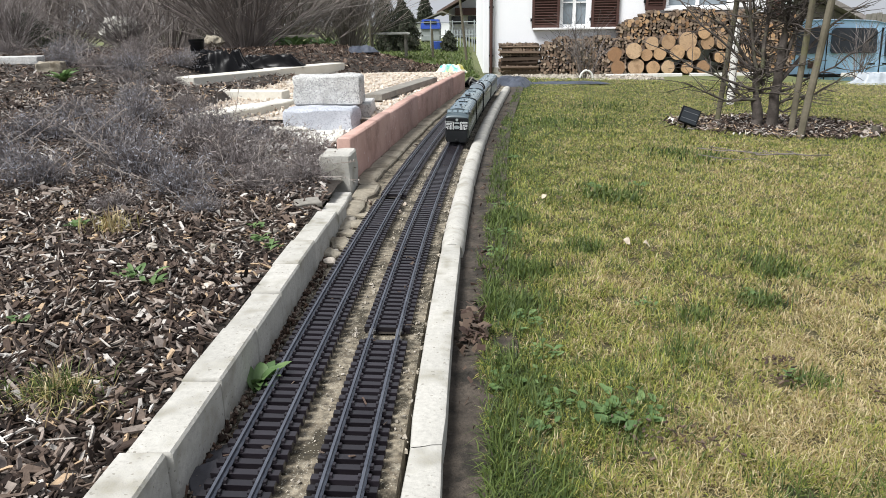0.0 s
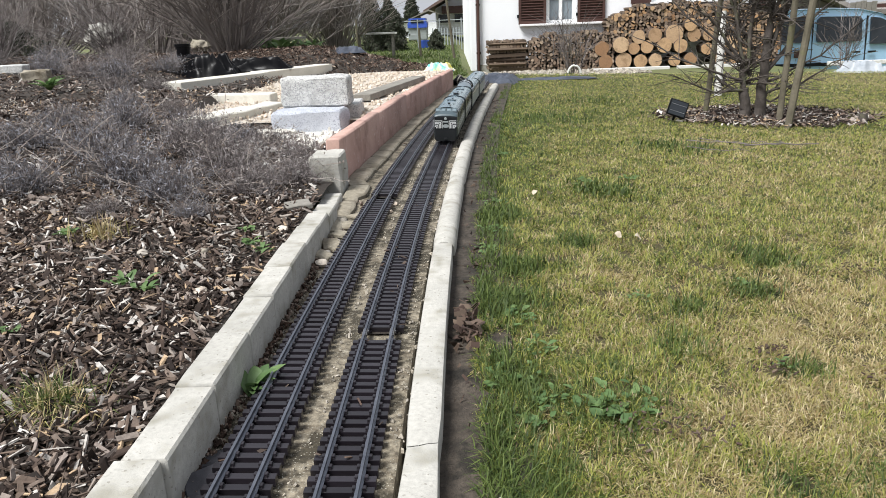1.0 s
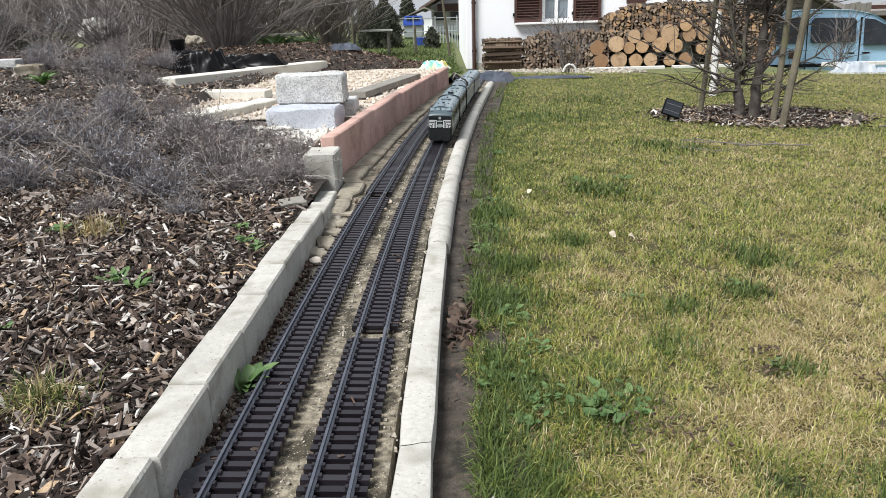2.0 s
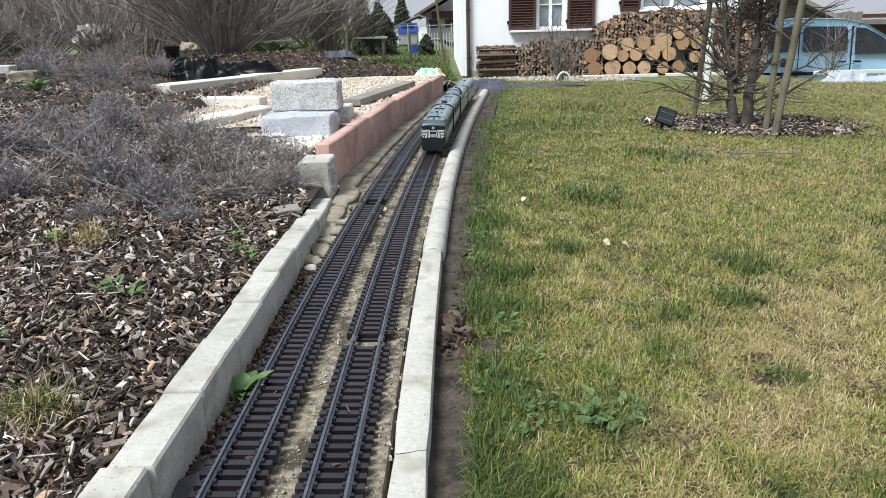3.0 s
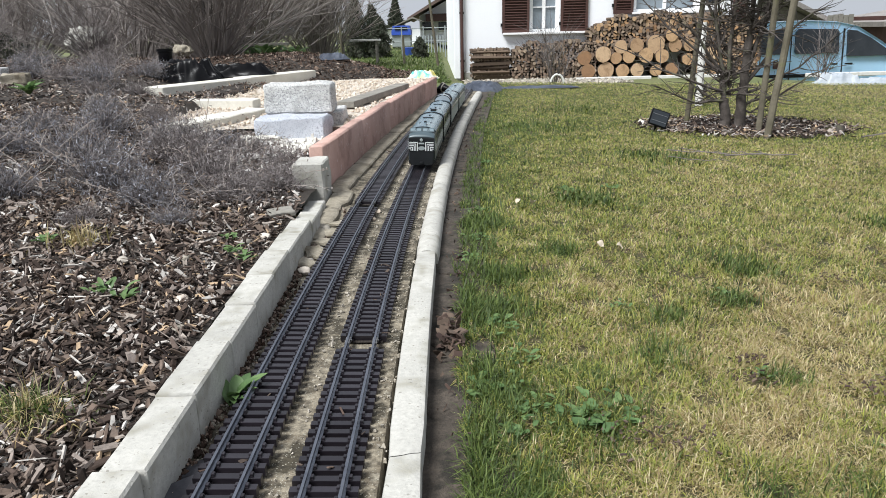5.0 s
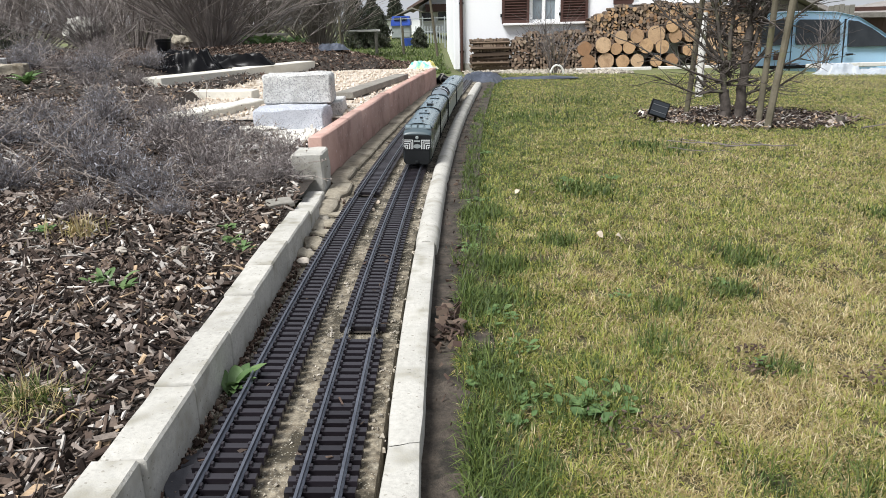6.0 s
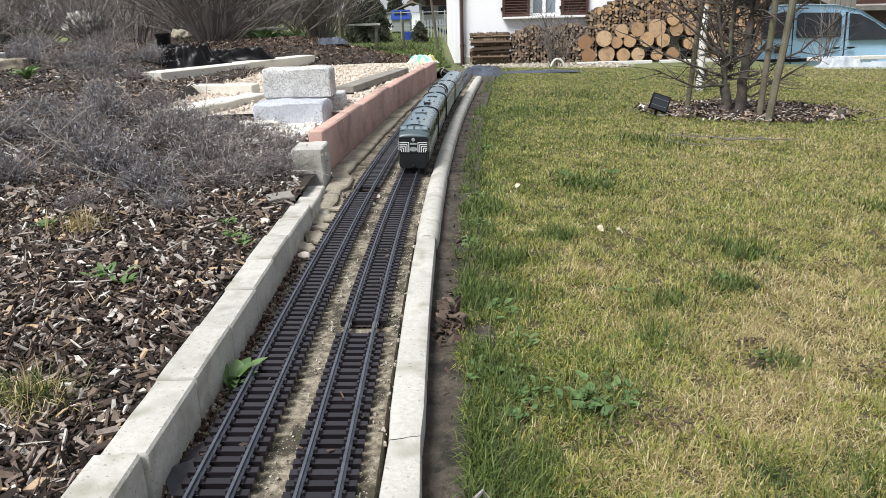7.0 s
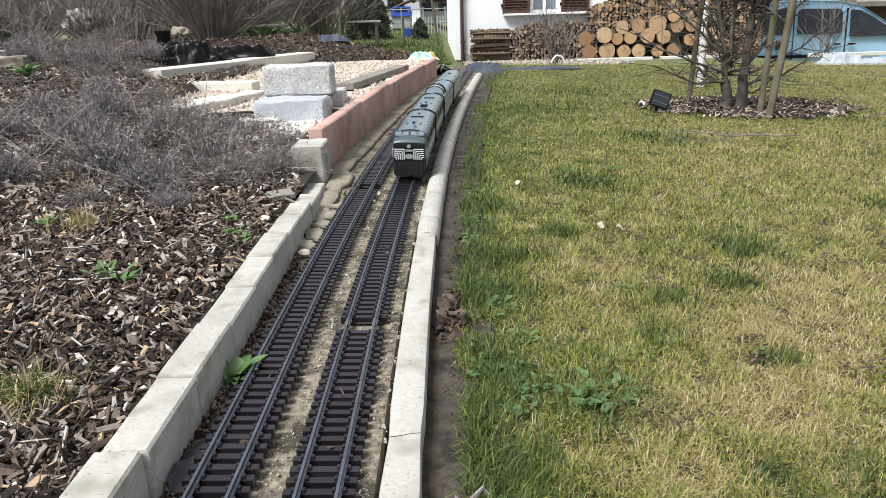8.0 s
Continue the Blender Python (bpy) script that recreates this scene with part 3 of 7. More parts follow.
def build_footing():
    """Pale broken strips along the foot of the edging and of the pink wall."""
    rnd = random.Random(31)
    y = 1.80
    while y < 5.9:
        ln = rnd.uniform(0.16, 0.34) if y < 2.6 else rnd.uniform(0.35, 0.6)
        rings = []
        for q in np.linspace(y, y + ln - 0.006, 7):
            left = -0.36 if q < 2.38 else wall_x(q) + 0.004
            w = (0.068 if q > 2.2 else 0.05) + 0.010 * noise.noise((q * 9, 4, 0))
            e = 0.004 if q in (y, y + ln - 0.006) else 0.0
            h = tilt(left) + 0.013 + 0.004 * noise.noise((q * 6, 8, 1)) - e
            rings.append([(left, q, -0.03), (left, q, h), (left + w * 0.5, q, h + 0.002), (left + w - 0.005, q, h), (left + w, q, h - 0.005), (left + w, q, -0.03)])
        single("footing_stone", Shape().loft(rings), FOOTING, "pale weathered concrete footing strip below the pink wall", "footing", "footing strips", smooth=True)
        y += ln
    for k, (x, y, a, sx, sy) in enumerate(((-0.318, 1.69, 20, 0.05, 0.07), (-0.312, 1.78, -15, 0.04, 0.05), (-0.322, 1.60, 60, 0.035, 0.045), (-0.300, 1.66, 40, 0.03, 0.05), (-0.305, 1.86, 10, 0.045, 0.05), (-0.298, 1.97, 70, 0.03, 0.04))):
        stone("broken_stone", (sx, sy, 0.012), (x, y, tilt(x) + 0.001), a, FOOTING, "flat broken stone lying beside the track", 60 + k, 6 * (-1) ** k, "broken stones", 0.003, 0.006)


def build_pink_wall():
    w = thing("pink_wall", (0, 0, 0), "low pink-red concrete wall of upright slabs beside the track", "garden wall")
    cuts = [2.394, 3.15, 3.95, 4.72, 5.46, 6.2]
    for n, (y0, y1) in enumerate(zip(cuts[:-1], cuts[1:])):
        rings = []
        for y, e in ((y0 + 0.002, 0.003), (y0 + 0.006, 0), ((y0 + y1) / 2, 0), (y1 - 0.006, 0), (y1 - 0.002, 0.003)):
            x = wall_x(y)
            ht = 0.172 - 0.004 * n + (0.002 if n % 2 else 0)
            rings.append([(x - 0.048 + e, y, -0.08), (x - 0.048 + e, y, ht - 0.006 - e), (x - 0.042, y, ht - e), (x - 0.006, y, ht - e), (x - e, y, ht - 0.006), (x - e, y, -0.08)])
        part("wall_slab", Shape().loft(rings), PINK, w, smooth=True)


build_ground()
build_track(0.0, 0.0, (1.136,), "garden railway track with dark plastic sleepers, carrying the train")
build_track(-0.12, 0.004, (2.16,), "empty parallel garden track with dark plastic sleepers")
build_right_edging()
build_left_edging()
build_footing()
build_pink_wall()
def build_yard():
    s = Shape().loft([[(a, y, 0.135 + 0.008 * noise.noise((a * 6, y * 6, 0))) for a in np.linspace(max(-1.5, -1.80 + 0.466 * (y - 5.0)), wall_x(y) - 0.03, 24)] for y in np.linspace(3.2, 6.5, 30)], cap=False, closed=False)
    single("gravel_yard", s, GRAVEL_BED, "level bed of cream gravel behind the pink wall", "gravel", kind="structure", smooth=True)
    stone("granite_block", (0.30, 0.15, 0.128), (-0.615, 3.27, 0.198), 1.0, GRANITE, "pale speckled granite block lying on another block", 1, group="granite blocks", bevel=0.008, amount=0.008)
    stone("granite_block", (0.305, 0.19, 0.135), (-0.628, 3.14, 0.062), -2.0, BLUE_GRANITE, "bluish speckled granite block under another block", 2, group="granite blocks", bevel=0.010, amount=0.010)
    stone("granite_block", (0.16, 0.30, 0.115), (-0.52, 3.42, 0.08), 3.0, GRANITE, "grey granite block standing behind the stack", 3, group="granite blocks")
    stone("plaster_stone", (0.36, 0.52, 0.062), (-0.68, 2.87, 0.045), -14, SANDSTONE, "crumbling white stone slab in front of the granite", 4, amount=0.012)
    stone("rubble_stone", (0.72, 0.12, 0.095), (-1.05, 3.42, 0.078), 73, SANDSTONE, "broken cream stone kerb lying askew", 5, amount=0.009)
    stone("rubble_stone", (0.15, 0.11, 0.05), (-0.76, 3.02, 0.075), 40, SANDSTONE, "small cream stone lump among dry twigs", 6, amount=0.012)
    for at, size, turn, seed in (((-1.70, 5.25, 0.135), (0.90, 0.19, 0.085), 65, 7), ((-1.32, 6.06, 0.140), (0.88, 0.17, 0.085), 65, 8), ((-1.36, 4.20, 0.108), (0.68, 0.10, 0.078), -12, 9)):
        stone("kerb_stone", size, at, turn, SANDSTONE, "long cream sandstone kerb edging the gravel", seed, group="sandstone kerbs", bevel=0.004, amount=0.002)
    p = Shape().box((0.10, 1.30, 0.035), (0, 0, 0.0175), bevel=0.004)
    ob = single("plank", p, OLD_WOOD, "weathered grey plank lying on cream gravel", "plank")
    ob.matrix_basis = pose(-0.375, 4.55, 0.145, 0, 0, -11)
    n = 2600
    pos = np.random.uniform((-1.45, 3.25, 0), (-0.05, 6.3, 0), (n, 3))
    keep = [i for i in range(n) if max(-1.45, -1.72 + 0.466 * (pos[i, 1] - 5.0)) < pos[i, 0] < wall_x(pos[i, 1]) - 0.05]
    pos = pos[keep]
    pos[:, 2] = 0.142
    sz = np.random.uniform(0.008, 0.02, (len(pos), 1)) * np.random.uniform(0.7, 1.2, (len(pos), 3))
    v, f = many_boxes(pos, sz, np.random.uniform(0, 6, (len(pos), 3)))
    single("gravel", quick_mesh("gravel", v, f, CREAM_PEBBLES), None, "loose cream gravel stones", "gravel", kind="stuff")


# ---- house and wood ----
def build_house():
    h = thing("house", (0.31, 13.0, -0.5), "white plastered house with brown louvred shutters", "house")
    W, H, D = 5.25, 5.8, 8.0
    # front wall with its window openings, in strips
    wins = [(1.33, 0.50, 0.955, 1.25), (3.13, 1.10, 1.24, 1.25)]
    xs = [0.0]
    for x, w, z, t in wins:
        xs += [x, x + w]
    xs.append(W)
    for i in range(len(xs) - 1):
        a, b = xs[i], xs[i + 1]
        if i % 2:
            _, _, z, t = wins[i // 2]
            part("wall_panel", Shape().box((b - a, 0.3, z), ((a + b) / 2, 0.15, z / 2)), PLASTER, h)
            part("wall_panel", Shape().box((b - a, 0.3, H - z - t), ((a + b) / 2, 0.15, (H + z + t) / 2)), PLASTER, h)
        else:
            part("wall_panel", Shape().box((b - a, 0.3, H), ((a + b) / 2, 0.15, H / 2)), PLASTER, h, "white plaster wall")
    part("side_wall", Shape().box((0.3, D - 0.3, H), (0.15, D / 2 + 0.15, H / 2)), PLASTER, h)
    part("side_wall", Shape().box((0.3, D - 0.3, H), (W - 0.15, D / 2 + 0.15, H / 2)), PLASTER, h)
    part("back_wall", Shape().box((W - 0.6, 0.3, H), (W / 2, D - 0.15, H / 2)), PLASTER, h)
    r = Shape()
    for side in (-1, 1):
        r.add([(-0.6, D / 2 + side * (D / 2 + 0.7), H - 0.3), (W + 0.6, D / 2 + side * (D / 2 + 0.7), H - 0.3), (W + 0.6, D / 2, H + 2.6), (-0.6, D / 2, H + 2.6),
               (-0.6, D / 2 + side * (D / 2 + 0.7), H - 0.12), (W + 0.6, D / 2 + side * (D / 2 + 0.7), H - 0.12), (W + 0.6, D / 2, H + 2.78), (-0.6, D / 2, H + 2.78)],
              [(0, 1, 2, 3), (4, 5, 6, 7), (0, 1, 5, 4), (1, 2, 6, 5), (2, 3, 7, 6), (3, 0, 4, 7)])
    part("roof", r, ROOF, h, "brown tiled roof")
    for x, w, z, t in wins:
        fr = Shape()
        for a, b, c, d in ((x, z, w, 0.05), (x, z + t - 0.05, w, 0.05)):
            fr.box((c, 0.06, d), (a + c / 2, 0.12, b + d / 2), bevel=0.006)
        for a in (x, x + w / 2 - 0.03, x + w - 0.05):
            fr.box((0.055, 0.055, t - 0.11), (a + 0.026, 0.12, z + t / 2))
        win = part("window", fr, FRAME_WHITE, h, "white wooden window frame")
        part("pane", Shape().box((w - 0.08, 0.012, t - 0.08), (x + w / 2, 0.135, z + t / 2)), WINDOW_GLASS, win, "window glass with pale curtain behind")
        for k in (0.33, 0.66):
            part("glazing_bar", Shape().box((w - 0.08, 0.03, 0.02), (x + w / 2, 0.11, z + t * k)), FRAME_WHITE, win)
        part("sill", Shape().box((w + 0.95 if w < 1 else w + 0.1, 0.12, 0.035), (x + w / 2, -0.05, z - 0.02), bevel=0.006), FRAME_WHITE, win, "white window sill")
        part("reveal", Shape().box((w, 0.01, t), (x + w / 2, 0.29, z + t / 2)), TRAIN_GREY, win)
    # small white framed panel with a dark pane beside the wide window
    q = part("window", Shape().box((0.42, 0.05, 0.9), (4.47, -0.026, 1.69), bevel=0.006), FRAME_WHITE, h, "small white window surround")
    part("pane", Shape().box((0.26, 0.012, 0.3), (4.47, -0.055, 1.50)), DARK_GLASS, q, "dark small pane")
    for x, z in ((0.84, 0.945), (1.85, 0.945), (2.76, 1.22), (4.82, 1.05)):
        w = 0.47 if x < 2.5 else 0.34 if x < 4 else 0.24
        sh = part("shutter", Shape().box((0.045, 0.035, 1.25), (x + 0.022, -0.03, z + 0.625)).box((0.045, 0.035, 1.25), (x + w - 0.022, -0.03, z + 0.625)).box((w - 0.09, 0.035, 0.06), (x + w / 2, -0.03, z + 0.03))
                  .box((w - 0.09, 0.035, 0.06), (x + w / 2, -0.03, z + 1.22)).box((w - 0.09, 0.006, 1.2), (x + w / 2, -0.012, z + 0.62)), SHUTTER, h, "dark brown louvred shutter")
        tilted = Euler((radians(35), 0, 0)).to_matrix()
        me = Shape().box((w - 0.09, 0.042, 0.006), (0, 0, 0), tilted).mesh("slat", SHUTTER)
        for k in range(26):
            part("slat", me, None, sh, at=pose(x + w / 2, -0.03, z + 0.085 + k * 0.0435))
        part("hinge", Shape().box((0.03, 0.04, 0.05), (x - 0.012, -0.03, z + 0.14)), TRAIN_BLACK, sh)
    part("corner_board", Shape().box((0.10, 0.05, H - 0.4), (0.055, -0.03, H / 2), bevel=0.008), PLASTER, h, "whitewashed corner board")
    part("downpipe", Shape().tube([(0.14, -0.06, 0.1), (0.14, -0.06, H - 0.4)], 0.026, 10), SHUTTER, h, "brown rain downpipe", smooth=True)
    for z in (0.5, 1.3, 3.0):
        part("pipe_bracket", Shape().box((0.075, 0.05, 0.03), (0.14, -0.04, z)), TRAIN_BLACK, h)
    part("plinth", Shape().box((W - 0.1, 0.03, 0.30), (W / 2 + 0.05, -0.016, 0.15), bevel=0.005), CONCRETE, h)


def log_mesh(kind, r, length, seed, end):
    """A piece of firewood lying along y: whole, half or quarter round."""
    rnd = random.Random(seed)
    if kind == "round":
        prof = [(r * math.cos(a) * rnd.uniform(0.93, 1.05), r * math.sin(a) * rnd.uniform(0.93, 1.05)) for a in np.linspace(0, 2 * math.pi, 15)[:-1]]
    elif kind == "half":
        prof = [(r * math.cos(a), r * math.sin(a) - r * 0.4) for a in np.linspace(0, math.pi, 8)]
    else:
        prof = [(-r * 0.5, -r * 0.5)] + [(r * 1.3 * math.cos(a) - r * 0.5, r * 1.3 * math.sin(a) - r * 0.5) for a in np.linspace(0, math.pi / 2, 5)]
    a = rnd.uniform(0, 6.28) if kind != "round" else 0
    c, q = math.cos(a), math.sin(a)
    prof = [(x * c - z * q, x * q + z * c) for x, z in prof]
    s = Shape().loft([[(x, 0, z) for x, z in prof], [(x * 1.02, length / 2, z * 1.02) for x, z in prof], [(x, length, z) for x, z in prof]], cap=False)
    n = len(prof)
    s.add([(x, 0, z) for x, z in prof] + [(x, length, z) for x, z in prof], [tuple(range(n))[::-1], tuple(range(n, 2 * n))], 1)
    return s.mesh("log", [LOG_BARK, end])


def build_logs():
    rnd = random.Random(4)
    y0 = 12.52
    grey = [log_mesh(rnd.choice(("round", "half", "quarter", "quarter")), rnd.uniform(0.028, 0.040), 0.33, k, LOG_GREY) for k in range(14)]
    warm = [log_mesh(rnd.choice(("round", "half", "quarter")), rnd.uniform(0.034, 0.05), 0.33, k + 50, LOG_END) for k in range(14)]
    base = -0.325
    pile = thing("log_pile", (0, 0, 0), "long stack of split firewood, one end laid crosswise", "firewood")
    # crosswise end: layers along and across
    cross = [log_mesh(rnd.choice(("half", "quarter")), rnd.uniform(0.036, 0.046), rnd.uniform(0.60, 0.68), k + 90, LOG_GREY) for k in range(9)]
    z = base + 0.045
    layer = 0
    while z < 0.235:
        if layer % 2 == 0:
            for k in range(4):
                part("log", rnd.choice(cross), None, pile, at=pose(1.24 + rnd.uniform(-0.03, 0.03), y0 + 0.0 + 0.085 * k + rnd.uniform(-0.03, 0.01), z + rnd.uniform(-0.008, 0.008), rnd.uniform(-1.5, 1.5), rnd.uniform(0, 360), 90 + rnd.uniform(-3, 3)))
        else:
            for k in range(12):
                part("log", rnd.choice(grey), None, pile, at=pose(0.59 + k * 0.057, y0 + rnd.uniform(-0.015, 0.01), z, 0, rnd.uniform(0, 360), 0))
        z += 0.043
        layer += 1
    x = 1.285
    while x < 2.70:
        z = base + 0.045 + rnd.uniform(-0.01, 0.01)
        top = 0.20 + 0.10 * smooth(1.3, 1.75, x) + 0.03 * math.sin(x * 9)
        while z < top:
            part("log", rnd.choice(grey), None, pile, at=pose(x + rnd.uniform(-0.014, 0.014), y0 + rnd.uniform(-0.03, 0.02), z, 0, rnd.uniform(0, 360), rnd.uniform(-3, 3)))
            z += rnd.uniform(0.044, 0.052)
        x += 0.054
    # big rounds
    big = thing("log_round_stack", (0, 0, 0), "stack of thick sawn tree rounds with pale cut ends", "firewood")
    layout = [(2.57, -0.19, 0.125), (2.87, -0.185, 0.14), (3.145, -0.195, 0.115), (3.40, -0.19, 0.115), (3.72, -0.20, 0.10), (3.98, -0.19, 0.11), (2.50, 0.03, 0.125), (2.81, 0.085, 0.135), (3.03, 0.015, 0.10), (3.25, 0.035, 0.11),
              (3.53, 0.05, 0.125), (3.80, 0.03, 0.115), (3.11, 0.20, 0.115), (3.38, 0.215, 0.12), (3.70, 0.225, 0.15), (4.03, 0.20, 0.115), (3.96, 0.365, 0.105), (4.28, 0.20, 0.11), (4.46, 0.06, 0.125), (4.25, -0.03, 0.10), (4.66, 0.05, 0.105), (4.5, -0.2, 0.11), (4.72, -0.19, 0.10)]
    for k, (x, z, r) in enumerate(layout):
        part("log_round", log_mesh("round", r, 0.34, 200 + k, LOG_END), None, big, at=pose(x, y0 - 0.05 + rnd.uniform(-0.04, 0.03), z - 0.015, 0, rnd.uniform(0, 360), rnd.uniform(-4, 4)))
    up = thing("log_pile", (0, 0, 0), "tall stack of small split firewood above thick rounds", "firewood")
    back = [log_mesh(rnd.choice(("round", "half", "quarter")), rnd.uniform(0.03, 0.045), 0.30, k + 300, LOG_END if k % 4 == 0 else LOG_GREY) for k in range(14)]
    x = 2.62
    while x < 5.5:
        low = 0.12 if x < 3.0 else (0.28 if x < 4.4 else base + 0.05)
        top = 0.54 + 0.17 * smooth(2.75, 3.2, x) - 0.12 * smooth(4.2, 5.4, x) + 0.03 * math.sin(x * 7)
        z = low + rnd.uniform(-0.01, 0.01)
        while z < top:
            part("log", rnd.choice(back), None, up, at=pose(x + rnd.uniform(-0.012, 0.012), y0 + 0.10 + rnd.uniform(-0.03, 0.02), z, 0, rnd.uniform(0, 360), rnd.uniform(-4, 4)))
            z += rnd.uniform(0.046, 0.056)
        x += 0.060
    part("support_board", Shape().box((2.6, 0.3, 0.05), (3.9, 12.83, 0.19)), OLD_WOOD, up)
    for k, (x, w) in enumerate(((2.95, 1.25), (4.25, 1.1), (6.6, 1.7), (8.4, 1.8))):
        z = -0.335 if x < 5 else -0.30
        single("kerb_board", Shape().box((w, 0.08, 0.06), (x, 12.25 if x < 5 else 11.4, z + 0.015), bevel=0.01), WHITE_POST, "whitewashed low kerb board in front of the firewood", "kerb", "white kerb boards")


# ---- van ----
def build_van():
    v = thing("van", (6.27, 16.5, -1.32), "light blue compact van with tinted side windows, parked", "van")
    W = 1.78
    # outline of the side: rear at x = 0, front at x = 4
    outline = [(0.02, 0.35), (0.0, 0.75), (0.03, 1.15), (0.14, 1.66), (0.30, 1.80), (0.9, 1.845), (1.6, 1.85), (2.2, 1.82), (2.65, 1.72), (3.15, 1.42), (3.55, 1.14), (3.85, 1.06), (4.1, 0.93), (4.2, 0.72), (4.2, 0.38), (4.0, 0.28), (0.2, 0.28)]
    mid = Vector((2.0, 0.9))
    rings = []
    for y, k in ((-W / 2 + 0.06, 0.955), (-W / 2 + 0.015, 0.985), (-W / 2 + 0.10, 1.0)):
        rings.append([(mid.x + (x - mid.x) * k, y if z < 1.1 else y + 0.16 * (z - 1.1), mid.y + (z - mid.y) * (k if z > 0.9 else 1)) for x, z in outline])
    rings = [rings[0], rings[1]] + [[(x, y, z) for x, y, z in rings[2]], [(x, -y, z) for x, y, z in rings[2]], [(x, -y, z) for x, y, z in rings[1]], [(x, -y, z) for x, y, z in rings[0]]]
    part("body", Shape().loft(rings), VAN_BLUE, v, "light blue glossy body", smooth=True)

    def glass(points, side, name="side_window", lift=0.012):
        ring0 = [(x, side * (W / 2 - 0.015 - 0.16 * max(0, z - 1.1) + lift), z) for x, z in points]
        ring1 = [(x, side * (W / 2 - 0.06 - 0.16 * max(0, z - 1.1)), z) for x, z in points]
        return Shape().loft([ring1, ring0])

    for side in (-1, 1):
        part("side_window", glass([(1.36, 1.17), (2.22, 1.17), (2.25, 1.22), (2.25, 1.60), (2.20, 1.66), (1.40, 1.68), (1.34, 1.62), (1.33, 1.22)], side), DARK_GLASS, v, "tinted sliding-door window", smooth=False)
        part("side_window", glass([(0.30, 1.17), (1.16, 1.17), (1.18, 1.22), (1.18, 1.62), (1.12, 1.68), (0.40, 1.66), (0.30, 1.5)], side), DARK_GLASS, v, "tinted rear side window")
        part("front_window", glass([(2.44, 1.10), (3.42, 1.10), (3.22, 1.27), (2.92, 1.47), (2.62, 1.62), (2.44, 1.64)], side), DARK_GLASS, v, "tinted front door window")
        part("door_seam", glass([(2.36, 0.4), (2.375, 0.4), (2.375, 1.66), (2.36, 1.67)], side, lift=0.004), TRAIN_BLACK, v)
        part("door_seam", glass([(1.25, 0.4), (1.262, 0.4), (1.262, 1.7), (1.25, 1.7)], side, lift=0.004), TRAIN_BLACK, v)
        for x in (2.16, 2.48):
            part("door_handle", Shape().box((0.16, 0.03, 0.035), (x, side * (W / 2 + 0.002), 0.95), bevel=0.008), TRAIN_BLACK, v, "black door handle")
        part("rear_light", Shape().box((0.06, 0.05, 0.26), (0.03, side * (W / 2 - 0.06), 1.0), bevel=0.01), SHUTTER, v)
        part("mirror", Shape().box((0.12, 0.18, 0.16), (3.42, side * (W / 2 + 0.06), 1.08), bevel=0.03), VAN_BLUE, v)
        part("trim_strip", Shape().box((2.6, 0.02, 0.07), (1.8, side * (W / 2), 0.72), bevel=0.006), TRAIN_BLACK, v)
        for x in (0.72, 3.42):
            w = part("wheel", Shape().tube([(x, side * (W / 2 - 0.2), 0.31), (x, side * (W / 2 - 0.19), 0.31), (x, side * (W / 2 + 0.004), 0.31), (x, side * (W / 2 + 0.012), 0.31)], [0.29, 0.315, 0.315, 0.28], 24), TRAIN_BLACK, v, "black tyre", smooth=True)
            part("rim", Shape().tube([(x, side * (W / 2), 0.31), (x, side * (W / 2 + 0.02), 0.31)], 0.19, 18), STEEL, w)
    part("windscreen", Shape().add([(2.76, -0.66, 1.67), (2.76, 0.66, 1.67), (3.54, 0.74, 1.16), (3.54, -0.74, 1.16), (2.72, -0.66, 1.63), (2.72, 0.66, 1.63), (3.5, 0.74, 1.12), (3.5, -0.74, 1.12)],
                                   [(0, 1, 2, 3), (7, 6, 5, 4), (0, 4, 5, 1), (1, 5, 6, 2), (2, 6, 7, 3), (3, 7, 4, 0)]), DARK_GLASS, v)
    part("fuel_flap", Shape().box((0.16, 0.012, 0.16), (0.95, -W / 2 - 0.002, 0.95), bevel=0.01), SHUTTER, v, "reddish sticker by the filler flap")


# ---- shrubs and trees ----
def wander(start, way, length, steps, curl, rnd, up=0.0):
    p, d = np.array(start, dtype=float), np.array(way, dtype=float)
    d /= np.linalg.norm(d)
    out = [p.copy()]
    for _ in range(steps):
        d = d + curl * np.array([rnd.gauss(0, 1), rnd.gauss(0, 1), rnd.gauss(0, 1)]) + np.array((0, 0, up))
        d /= np.linalg.norm(d)
        p = p + d * length / steps
        out.append(p.copy())
    return out, d


